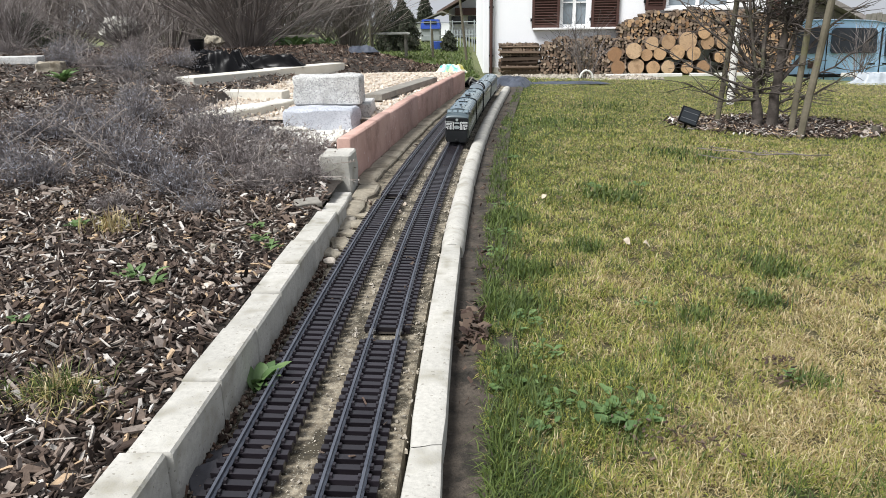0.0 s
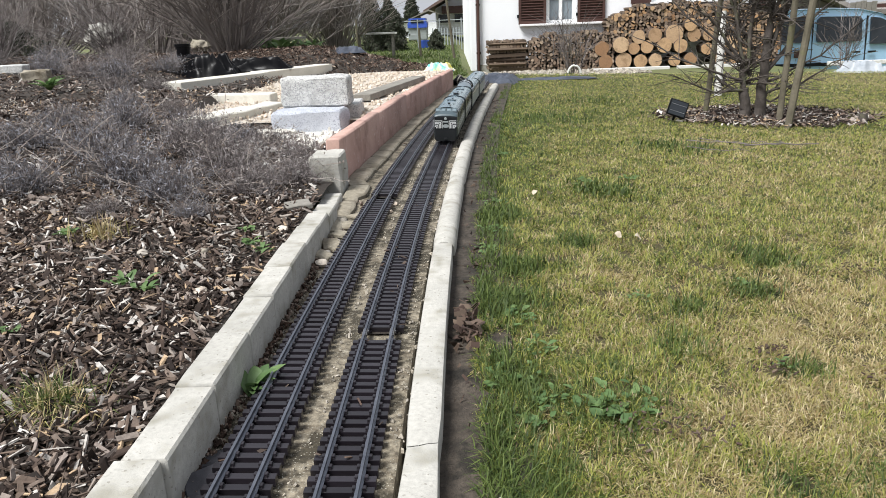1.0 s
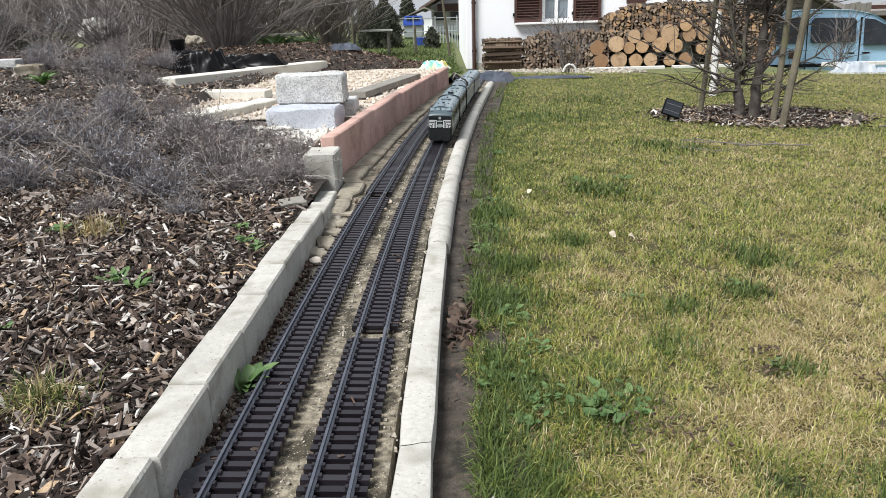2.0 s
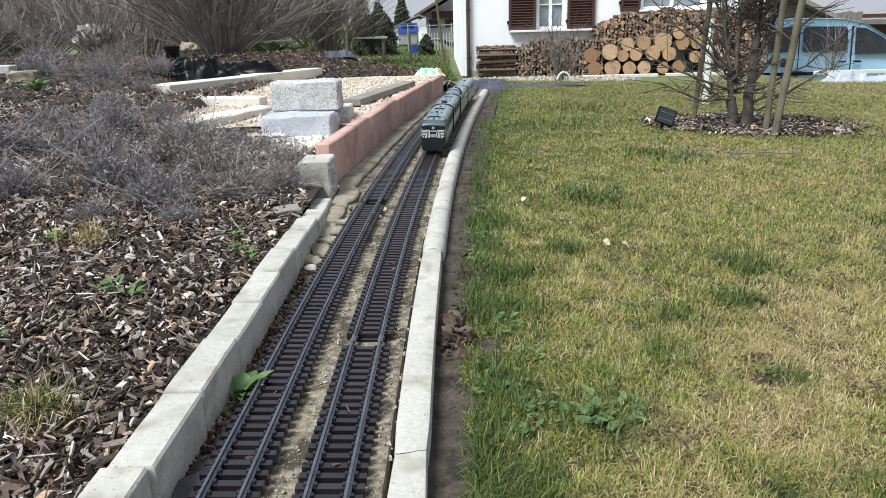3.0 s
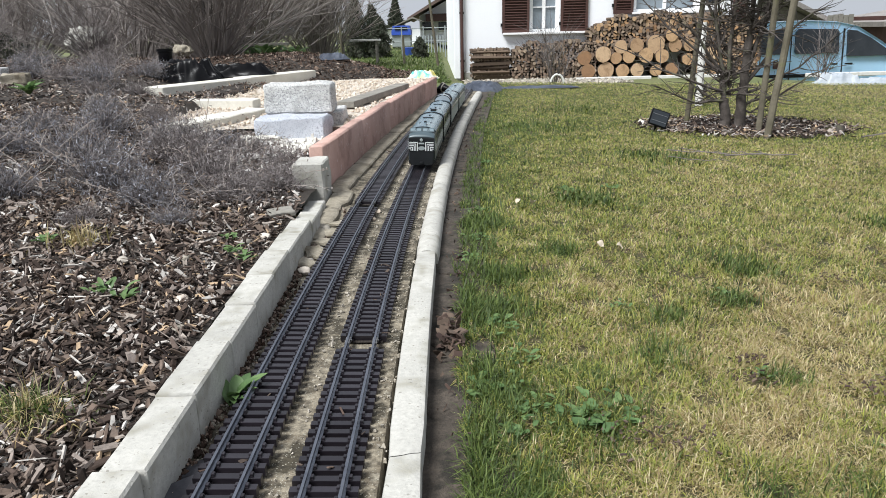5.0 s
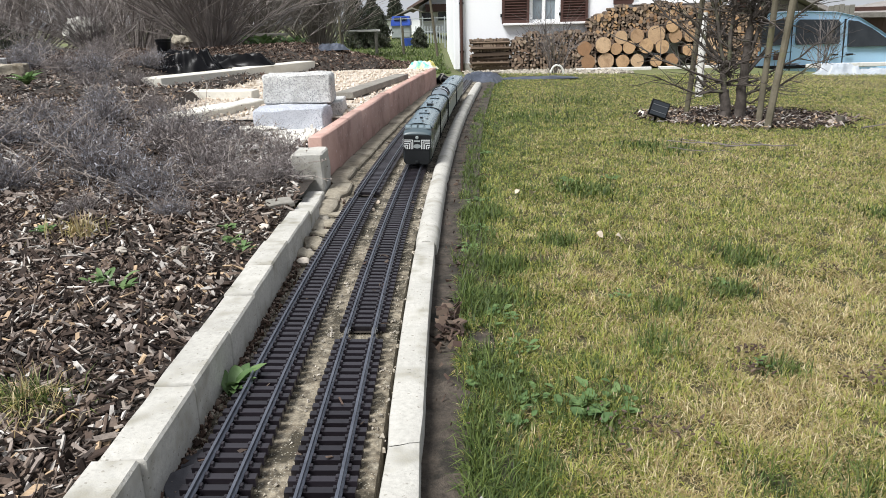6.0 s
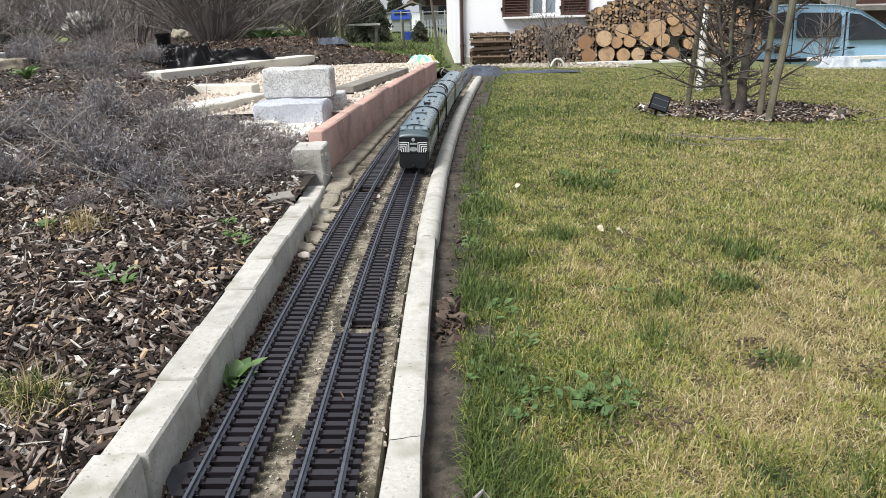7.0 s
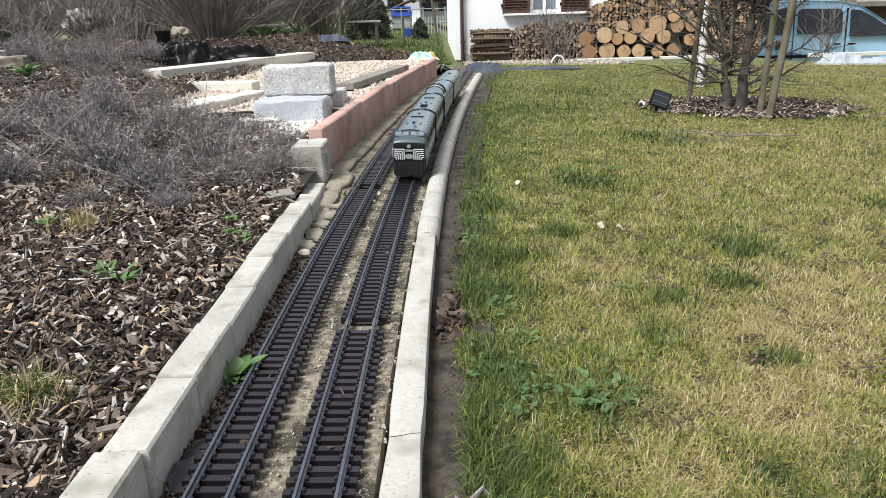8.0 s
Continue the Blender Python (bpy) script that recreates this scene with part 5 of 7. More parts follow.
def coach(name, dome, label, length=0.70):
    t = thing(name, (0, 0, 0), label, "model coach")
    hw, low, top = 0.052, 0.030, 0.144
    rings = [section(hw * 0.97, top - 0.004, low, 0)] + [section(hw, top, low, y) for y in (0.006, 0.25, length - 0.006)] + [section(hw * 0.97, top - 0.004, low, length)]
    part("body", Shape().loft(rings), TRAIN_LIGHT, t, "light grey coach body", smooth=True)
    part("roof", Shape().loft([roof_only(hw, top, y, 0.024, 0.0016) for y in (0.0, 0.25, length)], cap=False, closed=False), TRAIN_ROOF, t, "blue-grey coach roof", smooth=True)
    for side in (-1, 1):
        part("window_band", Shape().box((0.0012, length - 0.05, 0.026), (side * (hw + 0.0006), length / 2, 0.104)), TRAIN_GREY, t, "dark grey window band")
        for k in range(8):
            part("coach_window", Shape().box((0.002, 0.045, 0.016), (side * (hw + 0.001), 0.075 + k * (length - 0.15) / 7, 0.104), bevel=0.0006), DARK_GLASS, t)
    part("underframe", Shape().box((0.095, length - 0.03, 0.010), (0, length / 2, 0.028), bevel=0.002).box((0.06, 0.2, 0.016), (0, length / 2, 0.018), bevel=0.004), TRAIN_BLACK, t)
    bogie(t, 0.10)
    bogie(t, length - 0.10)
    if dome:
        rings = []
        for y, h, w in ((0.105, 0.001, 0.036), (0.112, 0.026, 0.043), (0.14, 0.030, 0.045), (0.23, 0.030, 0.045), (0.26, 0.018, 0.04), (0.275, 0.001, 0.036)):
            rings.append([(-w * math.cos(a), y, top - 0.010 + (h + 0.010) * math.sin(a) ** 0.8) for a in np.linspace(0, math.pi, 13)])
        d = part("dome", Shape().loft(rings, cap=False, closed=False), WINDOW_GLASS, t, "blue-tinted glass observation dome", smooth=True)
        for y, h, w in ((0.112, 0.027, 0.044), (0.165, 0.031, 0.0455), (0.215, 0.031, 0.0455)):
            part("dome_rib", Shape().tube([(-w * math.cos(a), y, top - 0.010 + (h + 0.010) * math.sin(a) ** 0.8) for a in np.linspace(0, math.pi, 13)], 0.0022, 5), TRAIN_BLACK, d)
        for x in (-0.018, 0.0, 0.018):
            part("dome_bar", Shape().tube([(x, 0.108, top + 0.002), (x, 0.113, top + 0.022), (x, 0.23, top + 0.028)], 0.0012, 4), TRAIN_LIGHT, d)
    arch = roof_only(hw, top, 0.0, 0.024, 0.003)
    part("end_arch", Shape().tube([(-hw - 0.002, 0, low)] + arch + [(hw + 0.002, 0, low)], 0.003, 6), TRAIN_BLACK, t, smooth=True)
    part("roof_fitting", Shape().box((0.012, 0.03, 0.005), (0, length * 0.6, top + 0.003), bevel=0.001), TRAIN_BLACK, t)
    return t


TRAIN = [(locomotive("diesel_locomotive", True, "dark grey model diesel with white lightning stripes on its nose"), 0.0, 0.54),
         (locomotive("booster_locomotive", False, "cabless dark grey model diesel booster behind the leading engine"), 0.56, 0.54),
         (coach("dome_coach", True, "grey model passenger coach with a glass observation dome"), 1.12, 0.70),
         (coach("passenger_coach", False, "grey model passenger coach at the end of the train"), 1.84, 0.70)]
# seconds, and where the nose stands along the track
NOSE = ((0, 3.165), (0.5, 3.16), (1, 3.148), (1.5, 3.128), (2, 3.102), (2.5, 3.07), (3, 3.03), (3.5, 2.972), (4, 2.903), (4.5, 2.828), (5, 2.747), (5.5, 2.664), (6, 2.579), (6.5, 2.492), (7, 2.404), (7.5, 2.315), (8, 2.225))


def along(y, d):
    """The point d metres further along the track than y."""
    n = 12
    for _ in range(n):
        s = track_x(y + 0.01) - track_x(y)
        y += d / n * 0.01 / math.hypot(0.01, s)
    return y


def motions():
    for car, back, length in TRAIN:
        rows = []
        for t, y in NOSE:
            a, b = along(y, back + 0.1), along(y, back + length - 0.1)
            pa, pb = Vector((track_x(a), a)), Vector((track_x(b), b))
            d = (pb - pa).normalized()
            p = pa - d * 0.1
            rows.append((t, pose(p.x + 0.012, p.y, tilt(p.x) + RAIL_TOP, 0, 1.6, math.degrees(math.atan2(-d.x, d.y)))))
        walk(car, rows)
# ---- mulch, pebbles and grass ----
def scatter_chips():
    rs = np.random.RandomState(5)
    cs, sz = [], []
    for n, (x0, x1), (y0, y1), (l0, l1) in ((10500, (-1.25, -0.40), (0.45, 2.0), (0.011, 0.038)), (5000, (-0.95, -0.405), (0.5, 1.35), (0.009, 0.034)), (9000, (-1.25, -0.40), (0.45, 2.0), (0.004, 0.011)), (1700, (-1.25, -0.43), (0.45, 2.0), (0.020, 0.040)), (12000, (-2.4, -0.42), (1.6, 3.9), (0.010, 0.036)), (9500, (-4.4, -1.3), (3.2, 6.6), (0.014, 0.042)), (13000, (-3.2, 0.05), (5.7, 8.3), (0.018, 0.055)), (9000, (-5.0, -0.40), (-0.95, 3.4), (0.02, 0.05)), (9000, (-8.8, -1.2), (-0.95, 8.2), (0.03, 0.07))):
        pos = rs.uniform((x0, y0, 0), (x1, y1, 0), (n, 3))
        for q in pos:
            x, y = q[0], q[1]
            if y > 2.3 and x > -0.5 and y < 6.2 or plaza(x, y) > 0.4:
                continue
            if abs(x) < 0.9 and y > 6.0 and x > -0.25:
                continue
            # coarse chips only where the finer cover ends
            if (l0 == 0.02 and x > -1.3 and y > 0.4) or (l0 == 0.03 and x > -2.2 and 0.4 < y < 6.0):
                continue
            q[2] = bed_z(x, y) + rs.uniform(-0.004, 0.013)
            ln = rs.uniform(l0, l1) * (1.0 if rs.rand() < 0.94 else 1.3)
            cs.append(q)
            sz.append((ln, ln * rs.uniform(0.10, 0.48), rs.uniform(0.0012, 0.0045)))
    cs, sz = np.array(cs), np.array(sz)
    n = len(cs)
    turns = np.column_stack([rs.normal(0, 0.5, n), rs.normal(0, 0.5, n), rs.uniform(0, 6.283, n)])
    heap = cs[:, 1] > 5.4
    for pick, mat, words in ((~heap, CHIPS, "loose brown and grey bark chips covering the bed"), (heap, MOUND, "heap of fresh dark brown bark mulch")):
        v, f = many_boxes(cs[pick], sz[pick], turns[pick])
        single("bark_mulch", quick_mesh("bark_mulch", v, f, mat), None, words, "bark mulch", kind="stuff")
    # white stone chips in front of the granite
    n = 520
    pos = np.column_stack([rs.normal(-0.66, 0.13, n), rs.normal(2.80, 0.22, n), np.zeros(n)])
    pos = pos[pos[:, 0] < -0.48]
    n = len(pos)
    pos[:, 2] = [0.09 + 0.03 * rs.rand() for _ in pos]
    ln = rs.uniform(0.006, 0.032, n)
    v, f = many_boxes(pos, np.column_stack([ln, ln * 0.7, ln * 0.4]), rs.uniform(0, 6, (n, 3)))
    single("stone_chips", quick_mesh("stone_chips", v, f, WHITE_CHIP), None, "broken white stone chips among dry twigs", "rubble", kind="stuff")
    # dirt gathered along the foot of the left edging
    n = 850
    y = rs.uniform(0.5, 2.2, n)
    x = -0.337 + np.abs(rs.normal(0, 0.010, n))
    ln = rs.uniform(0.003, 0.014, n)
    v, f = many_boxes(np.column_stack([x, y, [tilt(a) + 0.003 for a in x]]), np.column_stack([ln, ln * rs.uniform(0.3, 0.8, n), ln * 0.4]), rs.uniform(0, 6, (n, 3)))
    single("dirt_crumbs", quick_mesh("dirt_crumbs", v, f, MOUND), None, "dark dirt crumbs along the foot of the edging", "dirt", kind="stuff")
    # litter ring under the tree
    n = 2600
    a, r = rs.uniform(0, 6.283, n), np.sqrt(rs.uniform(0, 1, n)) * (1 + np.abs(rs.normal(0, 0.12, n)))
    pos = np.column_stack([1.80 + 0.56 * r * np.cos(a), 4.24 + 0.43 * r * np.sin(a), np.zeros(n)])
    pos[:, 2] = [lawn_z(x, y) + 0.012 + 0.012 * rs.rand() for x, y, _ in pos]
    ln = rs.uniform(0.015, 0.045, n)
    v, f = many_boxes(pos, np.column_stack([ln, ln * rs.uniform(0.2, 0.6, n), np.full(n, 0.004)]), np.column_stack([rs.normal(0, 0.4, n), rs.normal(0, 0.4, n), rs.uniform(0, 6.28, n)]))
    single("tree_mulch", quick_mesh("tree_mulch", v, f, CHIPS), None, "bark chips and dead leaves round the tree foot", "bark mulch", kind="stuff")
    ring = [[(1.80 + k * 0.52 * math.cos(q) * (0.94 + 0.08 * math.sin(3 * q) + 0.10 * noise.noise((q * 3, k, 4))), 4.24 + k * 0.42 * math.sin(q) * (0.94 + 0.12 * noise.noise((q * 4, k, 9))), lawn_z(1.80 + k * 0.52 * math.cos(q), 4.24) + (0.012 if k < 0.8 else -0.02)) for q in np.linspace(0, 6.283, 33)[:-1]] for k in (1.0, 0.75, 0.02)]
    single("tree_pit", Shape().loft(ring, cap=False), SOIL, "round patch of dark soil under the tree", "soil", kind="structure", smooth=True)
    # big withered leaves between the bushes
    n = 620
    y = 1.5 + 3.2 * rs.rand(n) ** 1.2
    x = -0.5 - rs.rand(n) * (0.2 + 0.5 * y)
    keep = np.array([plaza(a, b) < 0.3 and not (a > -0.95 and b > 2.6) for a, b in zip(x, y)])
    x, y = x[keep], y[keep]
    n = len(x)
    ln = rs.uniform(0.010, 0.030, n)
    v, f = many_boxes(np.column_stack([x, y, [bed_z(a, b) + 0.012 + 0.03 * rs.rand() for a, b in zip(x, y)]]), np.column_stack([ln, ln * rs.uniform(0.4, 0.8, n), np.full(n, 0.0015)]), np.column_stack([rs.normal(0, 0.5, n), rs.normal(0, 0.5, n), rs.uniform(0, 6.28, n)]))
    single("leaf_litter", quick_mesh("bed_leaves", v, f, BED_LEAF), None, "withered brown leaves between the lavender bushes", "dead leaves", kind="stuff")
    # splinters and thin sticks
    n = 380
    y = 0.5 + 2.6 * rs.rand(n) ** 1.4
    x = -0.41 - rs.rand(n) * (0.35 + 0.5 * y)
    ln = rs.uniform(0.03, 0.09, n)
    v, f = many_boxes(np.column_stack([x, y, [bed_z(a, b) + 0.012 for a, b in zip(x, y)]]), np.column_stack([ln, rs.uniform(0.0012, 0.003, n), rs.uniform(0.001, 0.002, n)]), np.column_stack([rs.normal(0, 0.3, n), rs.normal(0, 0.25, n), rs.uniform(0, 6.28, n)]))
    single("splinters", quick_mesh("splinters", v, f, CHIPS), None, "thin dry splinters and straws on bark mulch", "bark mulch", kind="stuff")
    # litter along the foot of the pink wall
    n = 320
    y = rs.uniform(1.7, 5.6, n)
    x = np.array([(wall_x(q) if q > 2.4 else -0.345) for q in y]) + np.abs(rs.normal(0.008, 0.03, n))
    ln = rs.uniform(0.006, 0.022, n)
    v, f = many_boxes(np.column_stack([x, y, [tilt(a) + 0.004 for a in x]]), np.column_stack([ln, ln * rs.uniform(0.3, 0.9, n), ln * rs.uniform(0.1, 0.5, n)]), np.column_stack([rs.normal(0, 0.4, n), rs.normal(0, 0.4, n), rs.uniform(0, 6.28, n)]))
    single("wall_litter", quick_mesh("wall_litter", v, f, CHIPS), None, "crumbs, bark and dead leaves along the pink wall", "litter", kind="stuff")
    # grit and pebbles between rails and edging
    n = 900
    y = rs.uniform(0.5, 4.5, n)
    side = rs.rand(n)
    x = np.array([(-0.335 + 0.02 * rs.rand()) if s < 0.35 else track_x(q) + (rs.uniform(-0.068, -0.052) if s < 0.7 else rs.uniform(0.045, 0.068)) for q, s in zip(y, side)])
    ln = rs.uniform(0.002, 0.008, n)
    v, f = many_boxes(np.column_stack([x, y, [tilt(q) + 0.002 for q in x]]), np.column_stack([ln, ln * 0.7, ln * 0.6]), rs.uniform(0, 6.28, (n, 3)))
    single("grit", quick_mesh("grit", v, f, PEBBLES), None, "fine grit and crumbs on the concrete slab", "grit", kind="stuff")
    # slate-like plates on the earth strip
    me = [rough_block((0.07, 0.10, 0.008), 30 + k, 0.002, 0.006, 3).mesh("flat_stone", CLAY, True) for k in range(3)]
    for k in range(22):
        y = 0.75 + k * 0.21 + rs.uniform(-0.05, 0.05)
        ob = new("flat_stone", me[k % 3])
        ob.matrix_basis = pose(kerb_x(y) + 0.078 + rs.uniform(-0.01, 0.012), y, tilt(kerb_x(y)) - 0.012, rs.uniform(-3, 3), rs.uniform(-3, 3), rs.uniform(0, 360))
        tagged(ob, "flat earthy stone sunk in the bare strip", "stone", "flat stones")


def pebble(x, y, z, r, mat, label, seed, squash=0.7):
    bm = bmesh.new()
    bmesh.ops.create_icosphere(bm, subdivisions=2, radius=r)
    for q in bm.verts:
        q.co = Vector((q.co.x * 1.15, q.co.y * 0.95, q.co.z * squash)) * (1 + 0.32 * noise.noise(q.co / r * 1.3 + Vector((seed, 0, 0))))
    bm.verts.index_update()
    s = Shape().add([q.co[:] for q in bm.verts], [tuple(q.index for q in f.verts) for f in bm.faces])
    bm.free()
    ob = single("pebble", s, mat, label, "pebble", "loose pebbles", smooth=True, at=(x, y, z + r * squash * 0.8))
    ob.rotation_euler = (0, 0, seed)


def blades(name, xy, length, width, mat, label, lean=0.8, seed=1, zf=None, category="grass", z=None, way=None):
    """Grass: each blade a bent strip of three triangles. way: the side to which its tuft lies."""
    rs = np.random.RandomState(seed)
    n = len(xy)
    z = z if z is not None else np.array([(zf or lawn_z)(x, y) for x, y in xy])
    root = np.column_stack([xy, z])
    a = rs.uniform(0, 6.283, n) if way is None else way + rs.normal(0, 1.5, n)
    ln = length * rs.uniform(0.5, 1.3, n)
    k = np.abs(lean + rs.normal(0, 0.45, n))
    side = np.column_stack([-np.sin(a), np.cos(a), np.zeros(n)])
    fwd = np.column_stack([np.cos(a), np.sin(a), np.zeros(n)])
    t1, t2 = k * 0.55, np.minimum(k * 1.35, 1.9)
    up = np.array((0, 0, 1.0))
    mid = root + (fwd * np.sin(t1)[:, None] + up * np.cos(t1)[:, None]) * (ln * 0.55)[:, None]
    tip = mid + (fwd * np.sin(t2)[:, None] + up * np.cos(t2)[:, None]) * (ln * 0.5)[:, None]
    tip[:, 2] = np.maximum(tip[:, 2], root[:, 2] + 0.002)
    w = (width * rs.uniform(0.6, 1.3, n))[:, None] / 2
    v = np.stack([root - side * w, root + side * w, mid - side * w * 0.85, mid + side * w * 0.85, tip], axis=1).reshape(-1, 3)
    f = (np.array([(0, 1, 3), (0, 3, 2), (2, 3, 4)])[None] + (np.arange(n) * 5)[:, None, None]).reshape(-1, 3)
    return single(name, quick_mesh(name, v, f, mat), None, label, category, kind="stuff")


def patchy(x, y):
    """How green the lawn is here: greener by the edging, at the back and in loose patches."""
    g = 0.44 - 0.10 * smooth(0.6, 1.4, x) + 0.46 * (1 - smooth(0.05, 0.50, x - kerb_x(y))) + 0.30 * noise.noise((x * 1.1 + 5, y * 0.8, 4.0)) + 0.45 * noise.noise((x * 5.2, y * 4.4, 9.0)) + 0.60 * noise.noise((x * 15, y * 13, 2.0))
    g += 0.30 * smooth(1.9, 2.8, y) * (1 - smooth(0.7, 2.4, x - 0.2 * y)) + 0.14 * smooth(2.4, 4.5, y) - 0.14 * smooth(0.5, 1.2, x) * (1 - smooth(3.0, 4.0, y))
    g -= 0.9 * math.exp(-((x - 0.62) ** 2 / 0.02 + (y - 1.15) ** 2 / 0.010)) + 0.8 * math.exp(-((x - 0.80) ** 2 / 0.03 + (y - 1.36) ** 2 / 0.012)) + 0.5 * math.exp(-((x - 0.45) ** 2 / 0.02 + (y - 0.9) ** 2 / 0.01))
    return g


def build_grass():
    rs = np.random.RandomState(8)
    n = 420000
    y = 0.55 * (8.2 / 0.55) ** (rs.rand(n) ** 0.90)
    x = np.array([kerb_x(b) + 0.098 + 0.02 * noise.noise((b * 5, 1, 0)) for b in y])
    x = x + rs.rand(n) ** 1.05 * (0.72 * y + 0.3 - x)
    keep = ((x - 1.80) / 0.52) ** 2 + ((y - 4.24) / 0.40) ** 2 > rs.uniform(0.45, 1.15, n)
    x, y = x[keep], y[keep]
    tuft = np.array([noise.noise((a * 21, b * 17, 6.0)) for a, b in zip(x, y)])
    keep = tuft + rs.normal(0, 0.28, len(x)) > np.where(y < 1.8, -0.26, -0.35 - 0.3 * (y - 1.8))
    x, y, tuft = x[keep], y[keep], tuft[keep]
    way = np.array([9.0 * noise.noise((a * 8, b * 7, 12.0)) for a, b in zip(x, y)])
    g = np.array([patchy(a, b) for a, b in zip(x, y)]) + rs.normal(0, 0.50, len(x))
    xy = np.column_stack([x, y])
    size = np.clip(y, 0.8, 9)
    green = g > 0.45
    tall = 1.0 + 0.55 * np.clip(tuft, -0.8, 1.0)
    lush = green & (g > 1.15)
    for lo, hi in ((0.0, 1.6), (1.6, 3.6), (3.6, 9.0)):
        band = (y >= lo) & (y < hi)
        for pick, mat, kind, lean, words in ((band & green & ~lush, GRASS, "grass", 1.2, "green lawn grass blades"), (band & lush, DARK_GRASS, "grass", 1.0, "dark green lawn grass blades"), (band & ~green, DRY_GRASS, "dry_grass", 1.45, "straw-coloured withered lawn grass")):
            blades(kind, xy[pick], (0.0205 + 0.0002 * size[pick]) * tall[pick], 0.0009 + 0.00058 * size[pick], mat, words, lean + 0.14 * (size[pick] - 0.8), 3, way=way[pick])
    # the rest of the lawn
    n = 120000
    y = rs.uniform(-1.4, 7.9, n)
    x = np.array([kerb_x(b) + 0.11 for b in y]) + 11.5 * rs.rand(n) ** 1.1
    keep = (x > 0.70 * np.maximum(y, 0.55) + 0.22) | (y < 0.6)
    x, y = x[keep], y[keep]
    g = np.array([patchy(a, b) for a, b in zip(x, y)]) + rs.normal(0, 0.42, len(x)) > 0.45
    xy = np.column_stack([x, y])
    blades("grass", xy[g], 0.05, 0.011, GRASS, "green lawn grass blades", 1.0, 23)
    blades("dry_grass", xy[~g], 0.05, 0.011, DRY_GRASS, "straw-coloured withered lawn grass", 1.3, 24)
    # dark lush clumps
    pos = []
    for x, y, r, k in ((0.09, 0.75, 0.06, 700), (0.08, 0.97, 0.05, 700), (0.22, 0.90, 0.08, 900), (0.10, 1.33, 0.06, 1000), (0.13, 1.55, 0.06, 700), (0.48, 2.33, 0.10, 600), (0.12, 2.0, 0.06, 600), (0.45, 1.3, 0.04, 300), (0.72, 1.60, 0.07, 500), (0.7, 0.78, 0.05, 350), (0.61, 1.40, 0.05, 350), (0.38, 1.12, 0.05, 250), (1.3, 2.0, 0.08, 250),
                       (0.3, 1.75, 0.05, 250), (1.0, 3.2, 0.15, 400), (0.55, 4.2, 0.2, 500), (0.95, 5.2, 0.3, 500), (0.55, 1.03, 0.03, 200), (0.40, 0.70, 0.06, 350), (0.52, 0.72, 0.05, 300)):
        pos.append(np.column_stack([rs.normal(x, r * 0.6, k), rs.normal(y, r * 0.6, k)]))
    pos = np.concatenate(pos)
    pos = pos[pos[:, 0] > np.array([kerb_x(b) + 0.09 for b in pos[:, 1]])]
    blades("grass", pos, 0.032, 0.0019 * np.clip(pos[:, 1], 0.9, 3), DARK_GRASS, "darker lush green grass clumps in the lawn", 0.9, 16)
    # rough meadow towards the neighbours
    n = 26000
    y = 8.6 + 16 * rs.rand(n) ** 1.4
    x = rs.uniform(-0.28, 0.018, n) * y
    keep = ~((x > 0.2) & (y > 12.6))
    x, y = x[keep], y[keep]
    blades("meadow_grass", np.column_stack([x, y]), 0.07, 0.012, DARK_GRASS, "rough green meadow grass behind the beds", 1.1, 17, z=np.array([ground_z(a, b) - 0.005 for a, b in zip(x, y)]))
    # longer fringe along the bare strip, in uneven tufts
    n = 15000
    y = 0.6 + 6.5 * rs.rand(n) ** 1.6
    x = np.array([kerb_x(b) + 0.104 + 0.04 * noise.noise((b * 6, 1, 0)) for b in y]) + np.abs(rs.normal(0, 0.042, n))
    keep = np.array([noise.noise((a * 13, b * 11, 30.0)) for a, b in zip(x, y)]) + rs.normal(0, 0.25, n) > -0.05
    xy = np.column_stack([x, y])[keep]
    blades("grass", xy, 0.044 * np.clip(1.25 - 0.16 * xy[:, 1], 0.5, 1.0), 0.0016 + 0.0004 * np.clip(xy[:, 1], 0.8, 4), DARK_GRASS, "longer green grass fringe beside the bare strip", 0.95, 6)


def rosette(name, x, y, z, leaves, length, width, label, mat=WEED, seed=1, rise=0.6, category="weed", clump=0.3, fan=None):
    """A low plant of bent leaves round one root."""
    rnd = random.Random(seed)
    t = thing(name, (x, y, z), label, category)
    for k in range(leaves):
        a = k * 2.4 + rnd.uniform(-0.4, 0.4)
        if fan:
            a = rnd.uniform(*fan)
        ln, wd = length * rnd.uniform(0.4, 1.1), width * rnd.uniform(0.6, 1.2)
        ox, oy = rnd.gauss(0, clump * length), rnd.gauss(0, clump * length)
        el = rise * rnd.uniform(0.6, 1.3)
        pts, d = [], 0.0
        for i in range(7):
            u = i / 6
            half = wd / 2 * math.sin(min(1, u * 0.95 + 0.08) * math.pi) ** 0.7 * (0.35 if u < 0.15 else 1) + 0.0006
            e = el - 1.1 * u * u
            r = ln * u * math.cos(el * (1 - 0.3 * u))
            h = ln * (math.sin(el) * u - 0.42 * u * u * math.sin(el)) + 0.002
            wob = 0.12 * wd * math.sin(u * 9 + k)
            pts.append([(ox + r * math.cos(a) - (s * half + wob * 0.3) * math.sin(a), oy + r * math.sin(a) + (s * half + wob * 0.3) * math.cos(a), h + abs(s) * half * 0.35) for s in (-1, 0, 1)])
        part("leaf", Shape().loft(pts, cap=False, closed=False), mat, t, smooth=True)


